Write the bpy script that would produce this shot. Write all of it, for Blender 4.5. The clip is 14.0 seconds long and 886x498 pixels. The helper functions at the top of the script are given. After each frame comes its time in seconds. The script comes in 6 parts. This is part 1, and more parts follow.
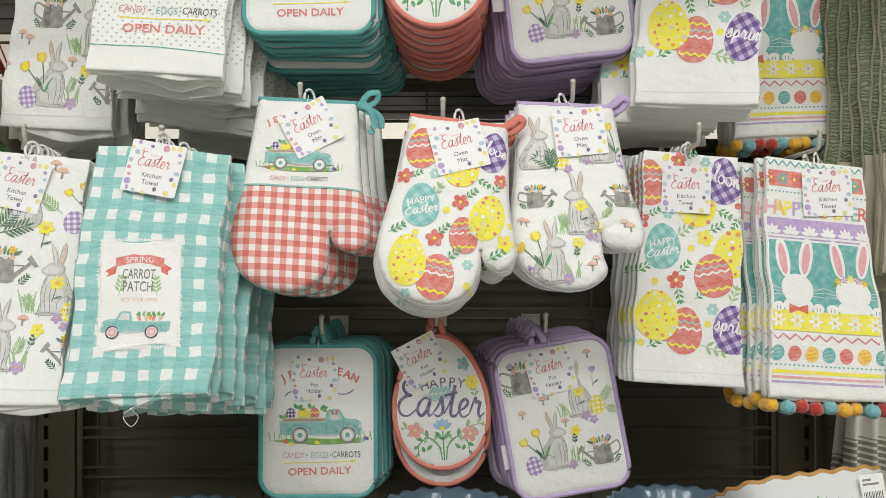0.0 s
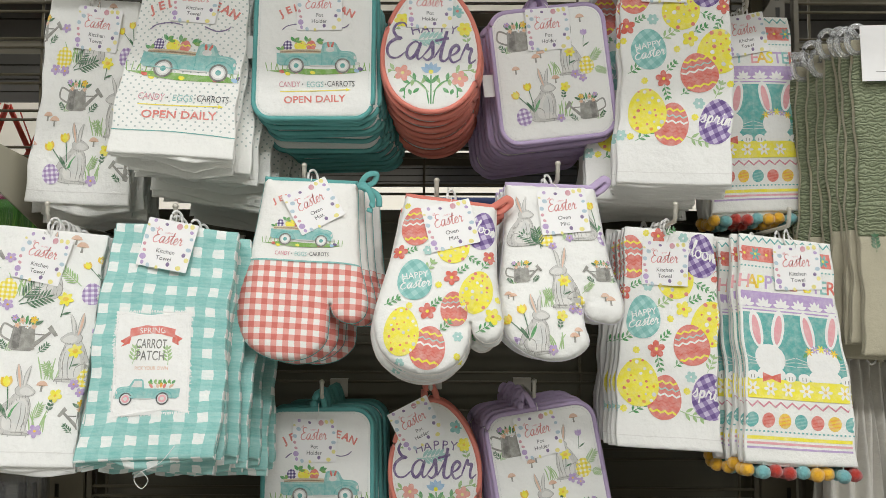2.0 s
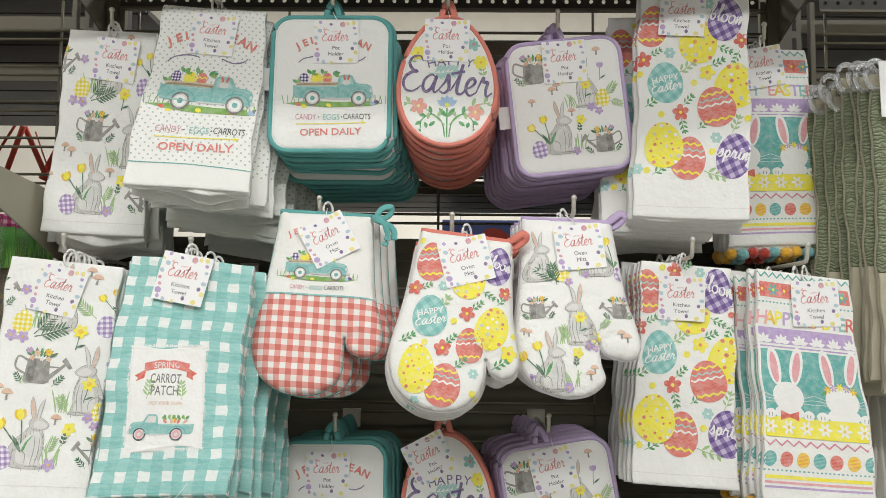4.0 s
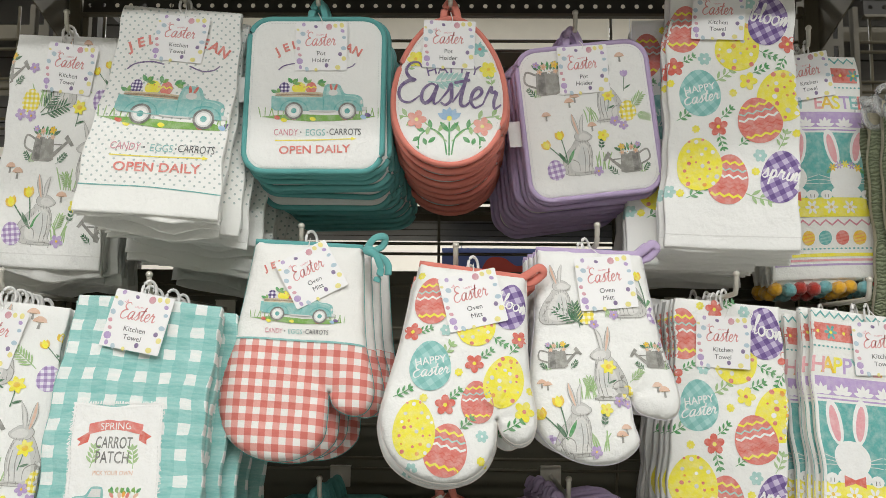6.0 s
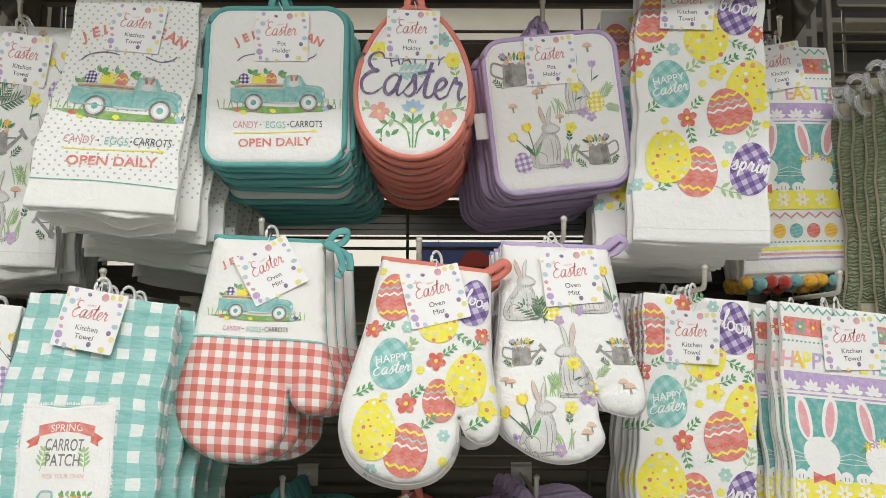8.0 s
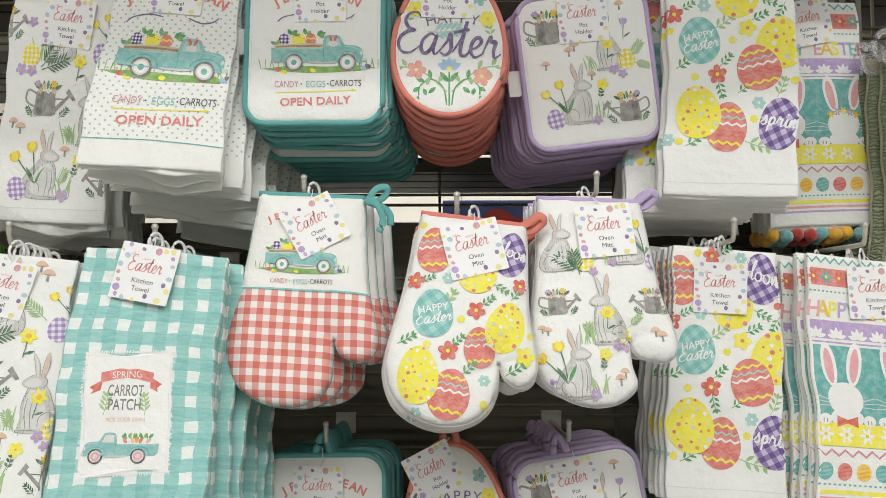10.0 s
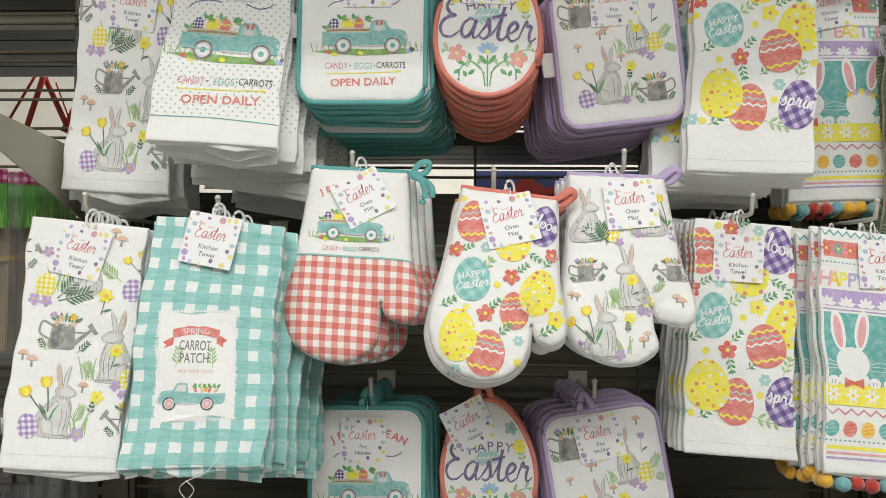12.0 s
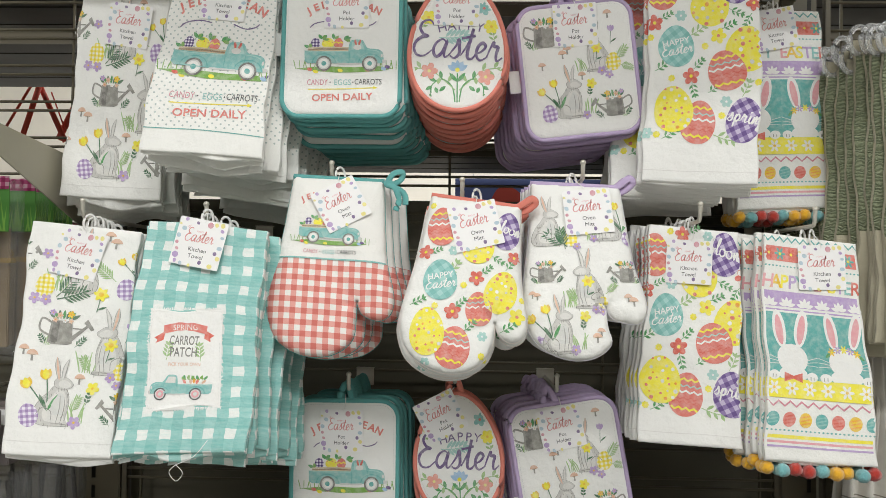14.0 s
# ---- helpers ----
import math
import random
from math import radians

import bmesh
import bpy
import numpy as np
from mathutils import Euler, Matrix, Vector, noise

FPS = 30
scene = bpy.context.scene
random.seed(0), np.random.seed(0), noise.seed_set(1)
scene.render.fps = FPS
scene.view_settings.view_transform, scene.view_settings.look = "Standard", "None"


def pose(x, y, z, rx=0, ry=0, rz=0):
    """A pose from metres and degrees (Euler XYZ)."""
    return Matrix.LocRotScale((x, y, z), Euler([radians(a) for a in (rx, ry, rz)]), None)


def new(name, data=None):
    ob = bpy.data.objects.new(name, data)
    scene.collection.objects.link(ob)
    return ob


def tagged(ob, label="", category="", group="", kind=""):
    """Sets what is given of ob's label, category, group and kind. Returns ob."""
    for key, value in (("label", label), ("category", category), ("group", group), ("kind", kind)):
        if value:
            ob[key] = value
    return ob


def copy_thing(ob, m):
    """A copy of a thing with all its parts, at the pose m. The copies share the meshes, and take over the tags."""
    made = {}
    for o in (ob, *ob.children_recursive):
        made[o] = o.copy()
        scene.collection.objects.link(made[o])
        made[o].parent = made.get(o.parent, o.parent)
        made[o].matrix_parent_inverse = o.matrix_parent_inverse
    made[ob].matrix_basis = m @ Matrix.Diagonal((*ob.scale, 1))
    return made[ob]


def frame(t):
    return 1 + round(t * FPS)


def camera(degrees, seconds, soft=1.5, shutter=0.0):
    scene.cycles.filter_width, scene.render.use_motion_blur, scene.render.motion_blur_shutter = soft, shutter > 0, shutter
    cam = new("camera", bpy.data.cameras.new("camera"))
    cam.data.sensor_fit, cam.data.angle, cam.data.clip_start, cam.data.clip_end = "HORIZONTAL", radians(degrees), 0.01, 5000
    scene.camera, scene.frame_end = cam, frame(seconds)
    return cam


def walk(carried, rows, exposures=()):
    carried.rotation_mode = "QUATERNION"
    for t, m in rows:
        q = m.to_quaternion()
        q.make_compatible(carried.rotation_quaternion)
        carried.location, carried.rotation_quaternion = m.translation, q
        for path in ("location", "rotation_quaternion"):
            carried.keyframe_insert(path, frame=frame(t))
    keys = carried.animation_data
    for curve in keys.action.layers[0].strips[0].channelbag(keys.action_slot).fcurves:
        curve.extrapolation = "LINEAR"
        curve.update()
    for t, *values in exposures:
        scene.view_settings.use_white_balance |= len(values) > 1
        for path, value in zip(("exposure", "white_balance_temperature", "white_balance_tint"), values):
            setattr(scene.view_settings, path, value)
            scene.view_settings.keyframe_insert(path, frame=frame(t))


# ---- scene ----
cam = camera(56.3, 14.0, soft=0.85)
METRES, EYE, TILT, LEAN, TURN = 0.80, 1.45, 0.5, 0.0, 0.0
ROWS = [
    (0.0, 0.0, 0.0, 0.0, 0.0, 0.0, -0.0),
    (0.5, -0.0026, -0.0598, 0.0156, -0.01, 1.22, 0.03),
    (1.0, 0.0055, -0.1023, 0.0254, 0.13, 2.5, 0.0),
    (1.5, 0.0175, -0.119, 0.0375, 0.22, 3.03, -0.08),
    (2.0, 0.027, -0.1222, 0.0504, 0.35, 3.34, -0.22),
    (2.5, 0.0311, -0.1233, 0.0676, 0.48, 3.5, -0.39),
    (3.0, 0.0269, -0.1329, 0.0861, 0.69, 3.63, -0.53),
    (3.5, 0.0202, -0.1417, 0.0927, 0.99, 3.81, -0.63),
    (6.0, 0.0007, 0.1518, 0.1408, 0.86, 5.97, -0.51),
    (6.5, 0.0153, 0.1816, 0.1446, 0.52, 6.01, -0.36),
    (7.0, 0.0478, 0.1967, 0.1494, -0.05, 6.03, -0.22),
    (9.5, 0.0212, 0.1499, 0.1341, 0.4, 3.55, 0.14),
    (10.0, -0.0017, 0.1304, 0.1292, 0.91, 2.83, 0.07),
    (10.5, -0.0195, 0.0939, 0.1315, 1.48, 2.22, -0.02),
    (11.0, -0.0276, 0.0648, 0.1332, 2.03, 1.58, -0.16),
    (11.5, -0.0281, 0.029, 0.1314, 2.44, 0.65, -0.33),
    (12.0, -0.0258, -0.0109, 0.1319, 2.63, 0.5, -0.47),
    (12.5, -0.0233, -0.0655, 0.128, 2.68, 0.53, -0.59),
    (13.0, -0.0142, -0.1106, 0.1292, 2.57, 0.62, -0.66),
    (13.5, 0.0049, -0.1381, 0.1274, 2.32, 0.76, -0.67),
    (14.0, 0.0251, -0.1511, 0.1244, 2.03, 0.94, -0.65),
]
walk(cam, [(t, pose(0, 0, EYE, TILT, LEAN, TURN) @ pose(METRES * x, METRES * y, METRES * z, 90 + pitch, roll, yaw)) for t, x, y, z, yaw, pitch, roll in ROWS])

# ---- world and lamps ----
world = bpy.data.worlds.new("store_air")
scene.world = world
world.use_nodes = True
world.node_tree.nodes["Background"].inputs[0].default_value = (0.96, 0.98, 1.0, 1)
world.node_tree.nodes["Background"].inputs[1].default_value = 0.006


def strip_lamp(x, y, z, watts, wide, deep):
    data = bpy.data.lights.new("ceiling_lamp_light", "AREA")
    data.shape, data.size, data.size_y, data.energy = "RECTANGLE", wide, deep, watts
    data.color = (0.965, 0.98, 0.982)
    ob = new("ceiling_lamp_light", data)
    ob.matrix_world = pose(x, y, z)
    return ob


LAMP_ROWS = ((-0.9, 76.0), (-3.4, 248.0), (4.6, 300.0))
for lamp_y, watts in LAMP_ROWS:
    for lamp_x in (-2.6, 0.0, 2.6):
        strip_lamp(lamp_x, lamp_y, 4.92, watts * 0.42, 2.2, 0.3)

# ---- materials ----
def srgb(code):
    vals = [int(code[i:i + 2], 16) / 255 for i in (0, 2, 4)]
    return tuple(v / 12.92 if v <= 0.04045 else ((v + 0.055) / 1.055) ** 2.4 for v in vals) + (1.0,)


def base_material(name, rough=0.8, metal=0.0):
    mat = bpy.data.materials.new(name)
    mat.use_nodes = True
    nt = mat.node_tree
    bsdf = nt.nodes["Principled BSDF"]
    bsdf.inputs["Roughness"].default_value = rough
    bsdf.inputs["Metallic"].default_value = metal
    return mat, nt, bsdf


def node(nt, kind, **inputs):
    n = nt.nodes.new(kind)
    for key, value in inputs.items():
        n.inputs[key.replace("_", " ")].default_value = value
    return n


def math_node(nt, op, a, b=0.0):
    n = nt.nodes.new("ShaderNodeMath")
    n.operation = op
    for i, v in enumerate((a, b)):
        if isinstance(v, (int, float)):
            n.inputs[i].default_value = v
        else:
            nt.links.new(v, n.inputs[i])
    return n.outputs[0]


def mix_color(nt, fac, a, b, mode="MIX"):
    n = nt.nodes.new("ShaderNodeMix")
    n.data_type, n.blend_type = "RGBA", mode
    for sock, v in ((n.inputs[0], fac), (n.inputs[6], a), (n.inputs[7], b)):
        if isinstance(v, (int, float, tuple)):
            sock.default_value = v
        else:
            nt.links.new(v, sock)
    return n.outputs[2]


def noise_tex(nt, coord, scale, detail=3.0, rough=0.55):
    n = node(nt, "ShaderNodeTexNoise", Scale=scale, Detail=detail, Roughness=rough)
    nt.links.new(coord, n.inputs["Vector"])
    return n.outputs["Fac"]


def add_bump(nt, bsdf, layers):
    """layers: (height socket, strength, metres)."""
    last = None
    for height, strength, dist in layers:
        b = node(nt, "ShaderNodeBump", Strength=strength, Distance=dist)
        nt.links.new(height, b.inputs["Height"])
        if last:
            nt.links.new(last, b.inputs["Normal"])
        last = b.outputs[0]
    nt.links.new(last, bsdf.inputs["Normal"])


def cloth_finish(nt, bsdf, color, weave=900.0, nap=0.3, wrinkle=0.45):
    tc = nt.nodes.new("ShaderNodeTexCoord")
    ob = tc.outputs["Object"]
    big, mid, fine = noise_tex(nt, ob, 9.0), noise_tex(nt, ob, 60.0, 4.0), noise_tex(nt, ob, weave, 2.0)
    tone = math_node(nt, "ADD", math_node(nt, "MULTIPLY", big, 0.07), math_node(nt, "MULTIPLY", fine, 0.10))
    tone = math_node(nt, "ADD", tone, 0.905)
    col = mix_color(nt, 1.0, color, tone, "MULTIPLY")
    nt.links.new(col, bsdf.inputs["Base Color"])
    bsdf.inputs["Sheen Weight"].default_value = 0.15
    bsdf.inputs["Specular IOR Level"].default_value = 0.25
    crease = noise_tex(nt, ob, 17.0, 5.0, 0.6)
    add_bump(nt, bsdf, ((crease, wrinkle, 0.012), (mid, wrinkle, 0.003), (fine, nap, 0.0008)))


FABRICS = {}


def fabric(code, name="cloth", **kw):
    key = (code, name)
    if key not in FABRICS:
        mat, nt, bsdf = base_material(name + "_" + code, 0.85)
        cloth_finish(nt, bsdf, srgb(code), **kw)
        FABRICS[key] = mat
    return FABRICS[key]


def uv_pair(nt, pitch, wobble=0.0, turn=0.0):
    uv = nt.nodes.new("ShaderNodeUVMap")
    vec = uv.outputs[0]
    if turn:
        m = nt.nodes.new("ShaderNodeMapping")
        m.inputs["Rotation"].default_value = (0, 0, radians(turn))
        nt.links.new(vec, m.inputs[0])
        vec = m.outputs[0]
    sep = nt.nodes.new("ShaderNodeSeparateXYZ")
    nt.links.new(vec, sep.inputs[0])
    u, v = sep.outputs[0], sep.outputs[1]
    if wobble:
        n1, n2 = noise_tex(nt, vec, 30.0), noise_tex(nt, vec, 23.0)
        u = math_node(nt, "ADD", u, math_node(nt, "MULTIPLY", math_node(nt, "SUBTRACT", n1, 0.5), wobble))
        v = math_node(nt, "ADD", v, math_node(nt, "MULTIPLY", math_node(nt, "SUBTRACT", n2, 0.5), wobble))
    return math_node(nt, "DIVIDE", u, pitch), math_node(nt, "DIVIDE", v, pitch)


def gingham(name, pitch, pale, half, full, duty=0.5, wobble=0.0, turn=0.0, plain_above=None, plain="f2f0ea", brushed=0.0):
    mat, nt, bsdf = base_material(name, 0.85)
    u, v = uv_pair(nt, pitch, wobble, turn)
    a = math_node(nt, "GREATER_THAN", math_node(nt, "FRACT", u), duty)
    b = math_node(nt, "GREATER_THAN", math_node(nt, "FRACT", v), duty)
    s = math_node(nt, "MULTIPLY", math_node(nt, "ADD", a, b), 0.5)
    ramp = nt.nodes.new("ShaderNodeValToRGB")
    ramp.color_ramp.interpolation = "LINEAR"
    ramp.color_ramp.elements[0].color, ramp.color_ramp.elements[1].color = srgb(pale), srgb(full)
    e = ramp.color_ramp.elements.new(0.5)
    e.color = srgb(half)
    nt.links.new(s, ramp.inputs[0])
    col = ramp.outputs[0]
    if brushed:
        uvn = nt.nodes.new("ShaderNodeUVMap")
        mp = nt.nodes.new("ShaderNodeMapping")
        mp.inputs["Scale"].default_value = (1.0, 5.0, 1.0)
        nt.links.new(uvn.outputs[0], mp.inputs[0])
        streak = noise_tex(nt, mp.outputs[0], 32.0, 6.0, 0.7)
        k = math_node(nt, "MULTIPLY", math_node(nt, "SUBTRACT", streak, 0.38), brushed)
        k = math_node(nt, "MAXIMUM", math_node(nt, "MINIMUM", k, 0.6), 0.0)
        col = mix_color(nt, k, col, srgb("c9e2dd"))
    if plain_above is not None:
        low = math_node(nt, "GREATER_THAN", math_node(nt, "MULTIPLY", v, pitch), plain_above)
        col = mix_color(nt, low, srgb(plain), col)
    cloth_finish(nt, bsdf, col)
    return mat


def dotted(name, ground, dot, pitch, size):
    """Rows of small dots, every other row moved by half a step."""
    mat, nt, bsdf = base_material(name, 0.85)
    u, v = uv_pair(nt, pitch, 0.0, 45.0)
    du = math_node(nt, "SUBTRACT", math_node(nt, "FRACT", u), 0.5)
    dv = math_node(nt, "SUBTRACT", math_node(nt, "FRACT", v), 0.5)
    d2 = math_node(nt, "ADD", math_node(nt, "MULTIPLY", du, du), math_node(nt, "MULTIPLY", dv, dv))
    inside = math_node(nt, "LESS_THAN", d2, size * size)
    uv = nt.nodes.new("ShaderNodeUVMap")
    sep = nt.nodes.new("ShaderNodeSeparateXYZ")
    nt.links.new(uv.outputs[0], sep.inputs[0])
    inside = math_node(nt, "MULTIPLY", inside, math_node(nt, "LESS_THAN", sep.outputs[1], 0.338))
    cloth_finish(nt, bsdf, mix_color(nt, inside, srgb(ground), srgb(dot)))
    return mat


def painted(name, code, rough=0.45, metal=0.0, mottled=0.08, bump=0.05):
    mat, nt, bsdf = base_material(name, rough, metal)
    tc = nt.nodes.new("ShaderNodeTexCoord")
    n1, n2 = noise_tex(nt, tc.outputs["Object"], 6.0, 5.0), noise_tex(nt, tc.outputs["Object"], 240.0, 2.0)
    tone = math_node(nt, "ADD", math_node(nt, "MULTIPLY", n1, mottled * 2), 1.0 - mottled)
    nt.links.new(mix_color(nt, 1.0, srgb(code), tone, "MULTIPLY"), bsdf.inputs["Base Color"])
    rr = math_node(nt, "ADD", math_node(nt, "MULTIPLY", n1, 0.2), rough - 0.1)
    nt.links.new(rr, bsdf.inputs["Roughness"])
    add_bump(nt, bsdf, ((n2, bump, 0.0006),))
    return mat


WHITE = fabric("f3f2ed", "white_cotton")
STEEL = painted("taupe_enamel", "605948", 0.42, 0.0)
# darker copy: underside and recess shade put into the colour; cords, twigs share it
STEEL_SHADED = painted("taupe_enamel_dark", "2f2b24", 0.5, 0.0)
# lighter copy of the enamel: light on the slanting arm put into its colour
ARM_LIT = painted("pale_taupe_enamel", "aea893", 0.42)
PANEL = painted("back_panel_enamel", "5f5b4c", 0.5)
PEG = painted("pale_steel", "cfcabd", 0.32, 0.25)
PLASTIC = painted("white_plastic", "eceae6", 0.35)
CARD = painted("card", "f4f2f0", 0.55, 0.0, 0.02, 0.02)
CREAM = painted("cream_wall", "e9e2d4", 0.8)
FLOOR = painted("vinyl_floor", "a6a6a3", 0.3)
CEIL = painted("ceiling_tile", "c2c0ba", 0.9)
STORE = painted("store_wall_paint", "8d8980", 0.8)

# ---- mesh helpers ----
def mesh_of(name, verts, faces, mats, index=None, uvs=None, smooth=True):
    me = bpy.data.meshes.new(name)
    me.from_pydata([tuple(v) for v in verts], [], [tuple(f) for f in faces])
    for m in mats:
        me.materials.append(m)
    if index is not None:
        me.polygons.foreach_set("material_index", index)
    if uvs is not None:
        layer = me.uv_layers.new(name="UVMap")
        loops = np.empty(len(me.loops), dtype=np.int32)
        me.loops.foreach_get("vertex_index", loops)
        layer.data.foreach_set("uv", np.asarray(uvs, dtype=np.float32)[loops].ravel())
    me.polygons.foreach_set("use_smooth", [smooth] * len(me.polygons))
    me.update()
    return me


def part(name, data, parent=None, label=""):
    ob = new(name, data)
    if parent is not None:
        ob.parent = parent
    return tagged(ob, label)


def thing(name, m, label, category, group="", kind=""):
    ob = new(name)
    ob.empty_display_size = 0.02
    ob.matrix_world = m
    return tagged(ob, label, category, group, kind)


def bm_mesh(name, bm, mat, smooth=False):
    me = bpy.data.meshes.new(name)
    bmesh.ops.recalc_face_normals(bm, faces=bm.faces)
    bm.to_mesh(me)
    bm.free()
    me.materials.append(mat)
    me.polygons.foreach_set("use_smooth", [smooth] * len(me.polygons))
    return me


def box_mesh(name, lo, hi, mat, bevel=0.0):
    bm = bmesh.new()
    bmesh.ops.create_cube(bm, size=1.0)
    for v in bm.verts:
        v.co = Vector([lo[i] + (v.co[i] + 0.5) * (hi[i] - lo[i]) for i in range(3)])
    if bevel:
        bmesh.ops.bevel(bm, geom=list(bm.edges), offset=bevel, segments=2, affect="EDGES")
    return bm_mesh(name, bm, mat)


def smooth_path(pts, steps=6, closed=False):
    """Catmull-Rom through the points."""
    p = [np.array(q, dtype=float) for q in pts]
    n = len(p)
    out = []
    for i in range(n if closed else n - 1):
        a, b, c, d = (p[(i + k) % n] if closed else p[min(max(i + k, 0), n - 1)] for k in (-1, 0, 1, 2))
        for s in range(steps):
            t = s / steps
            out.append(0.5 * (2 * b + (c - a) * t + (2 * a - 5 * b + 4 * c - d) * t * t + (3 * b - a - 3 * c + d) * t ** 3))
    if not closed:
        out.append(p[-1])
    return out


def tube_mesh(name, pts, radius, mat, sides=8, closed=False, flat=None):
    """A round rod along the points; flat: (direction, factor) squeezes it."""
    P = [Vector(q) for q in pts]
    n = len(P)
    verts, faces = [], []
    up = Vector((0, 0, 1))
    for i, q in enumerate(P):
        a = P[(i - 1) % n] if closed or i else P[0]
        b = P[(i + 1) % n] if closed or i < n - 1 else P[-1]
        t = (b - a).normalized()
        ref = up if abs(t.z) < 0.95 else Vector((1, 0, 0))
        s = t.cross(ref).normalized()
        w = s.cross(t)
        r = radius[i] if isinstance(radius, (list, tuple)) else radius
        for k in range(sides):
            ang = 2 * math.pi * k / sides
            o = s * math.cos(ang) * r + w * math.sin(ang) * r
            if flat:
                axis, fac = Vector(flat[0]), flat[1]
                o -= axis * (o.dot(axis)) * (1 - fac)
            verts.append(q + o)
    for i in range(n if closed else n - 1):
        for k in range(sides):
            a, b = i * sides + k, i * sides + (k + 1) % sides
            c, d = ((i + 1) % n) * sides + (k + 1) % sides, ((i + 1) % n) * sides + k
            faces.append((a, b, c, d))
    if not closed:
        faces += [tuple(range(sides - 1, -1, -1)), tuple(range((n - 1) * sides, n * sides))]
    return mesh_of(name, verts, faces, [mat])


def hang(top, bottom, yaw=0.0):
    """Pose of a hanging thing: origin at the middle of its top edge, z up along it, y towards the wall."""
    z = (Vector(top) - Vector(bottom)).normalized()
    x = Vector((math.cos(radians(yaw)), math.sin(radians(yaw)), 0))
    x = (x - z * x.dot(z)).normalized()
    y = z.cross(x)
    m = Matrix((x, y, z)).transposed().to_4x4()
    m.translation = Vector(top)
    return m, (Vector(top) - Vector(bottom)).length


# ---- the sheet of a towel, a pad, a mitt: p across from the middle, q down from the top ----
def ripple(p, q, seed, amp):
    a = math.sin(31 * p + 13 * q + seed * 1.7) * math.sin(9 * q + seed)
    b = math.sin(17 * p - 21 * q + seed * 2.3)
    c = noise.noise(Vector((p * 14, q * 9, seed * 3.1)))
    return amp * (0.35 * a + 0.25 * b + 0.9 * c)


def towel_sheet(width_top, width_low, height, seed, amp=0.0035, r=0.0026, corners=None):
    """Place of the print on a towel's front layer, and round its folded sides. corners: mm across and down of the four corners as the towel hangs."""
    if corners is None:
        ends = ((-width_top / 2, 0.0), (width_top / 2, 0.0), (-width_low / 2, height), (width_low / 2, height))
    else:
        ends = [(a / 1000, b / 1000) for a, b in corners]
    half = width_low / 2 - r

    def place(p, q, h=0.0):
        k = min(max(q / height, 0), 1.05)
        bend = ripple(p, q, seed, amp)
        s, sign = abs(p), (1 if p >= 0 else -1)
        u = sign * min(s, half) / width_low + 0.5
        wt = ((1 - u) * (1 - k), u * (1 - k), (1 - u) * k, u * k)
        x = sum(f * e[0] for f, e in zip(wt, ends))
        z = sum(f * e[1] for f, e in zip(wt, ends)) + (q - k * height)
        y, nx, ny = 0.0, 0.0, -1.0
        if s > half:
            a = min((s - half) / r, math.pi)
            rest = max((s - half) - math.pi * r, 0)
            x += sign * (math.sin(a) * r - rest)
            y, nx, ny = r - math.cos(a) * r, math.sin(a), -math.cos(a)
        edge = 0.003 * math.sin(23 * q + seed) * (s / half) + 0.0015 * math.sin(71 * q + 2 * seed) * (s / half)
        lift = 0.002 * math.cos(14 * p + seed)
        return Vector((x + sign * nx * h + edge, y + ny * h + bend, -z + lift * k))
    return place


def slab(place, width, height, r, nu, nv, verts, faces, uvs, depth=0.0, q0=0.0, trim=0.0, wave=0.0, seed=0):
    """One folded layer: a flat tube, rounded at the sides and at the lower edge."""
    half = width / 2 - r
    flat = [-half + 2 * half * i / nu for i in range(nu + 1)]
    arc = [half + r * math.pi * k / 3 for k in (1, 2)]
    loop = [(p, 0) for p in flat] + [(p, 0) for p in arc] + [(p, 1) for p in reversed(flat)] + [(-p, 0) for p in reversed(arc)]
    base = len(verts)
    rows = [q0 + (height - trim - r - q0) * j / nv for j in range(nv + 1)]
    rows += [rows[-1] + r * 0.6, rows[-1] + r]
    n = len(loop)
    for j, q in enumerate(rows):
        pinch = (0, 0.45, 1.0)[max(j - nv, 0)]
        if j == 0:
            pinch = 0.8
        for p, back in loop:
            low = (q / height) ** 5
            q2 = q + wave * low * noise.noise(Vector((p * 13, seed * 2.7, 0.3)))
            v = place(p, q2)
            mid = place(p if abs(p) < half else math.copysign(half, p), q2)
            back_off = wave * 0.9 * low * abs(noise.noise(Vector((p * 11, seed * 1.9, 5.0))))
            v.y += back_off
            mid.y += back_off
            if back:
                v = v + Vector((0, 2 * r, 0))
            y_mid = mid.y + r
            v.y = v.y + (y_mid - v.y) * pinch + depth
            verts.append(v)
            uvs.append((p, q))
    for j in range(len(rows) - 1):
        for i in range(n):
            a, b = base + j * n + i, base + j * n + (i + 1) % n
            faces.append((a, b, b + n, a + n))


def towel_meshes(place, width, height, mat, seed, fine=True, r=0.0026, layers=3, drop=0.006):
    """The layers of a folded towel, front one first."""
    rng = random.Random(seed)
    out = []
    for i in range(layers):
        verts, faces, uvs = [], [], []
        trim = 0.0 if i == 0 else rng.uniform(-drop, drop * 1.6)
        nu, nv = (40, 76) if fine and i == 0 else (10, 18)
        slab(place, width * (1 - 0.012 * i), height, r, nu, nv, verts, faces, uvs, depth=i * 2.1 * r, trim=trim, wave=(0.0 if i == 0 and fine else drop * 1.2), seed=seed + 7 * i)
        out.append(mesh_of("towel_layer", verts, faces, [mat], uvs=uvs))
    return out


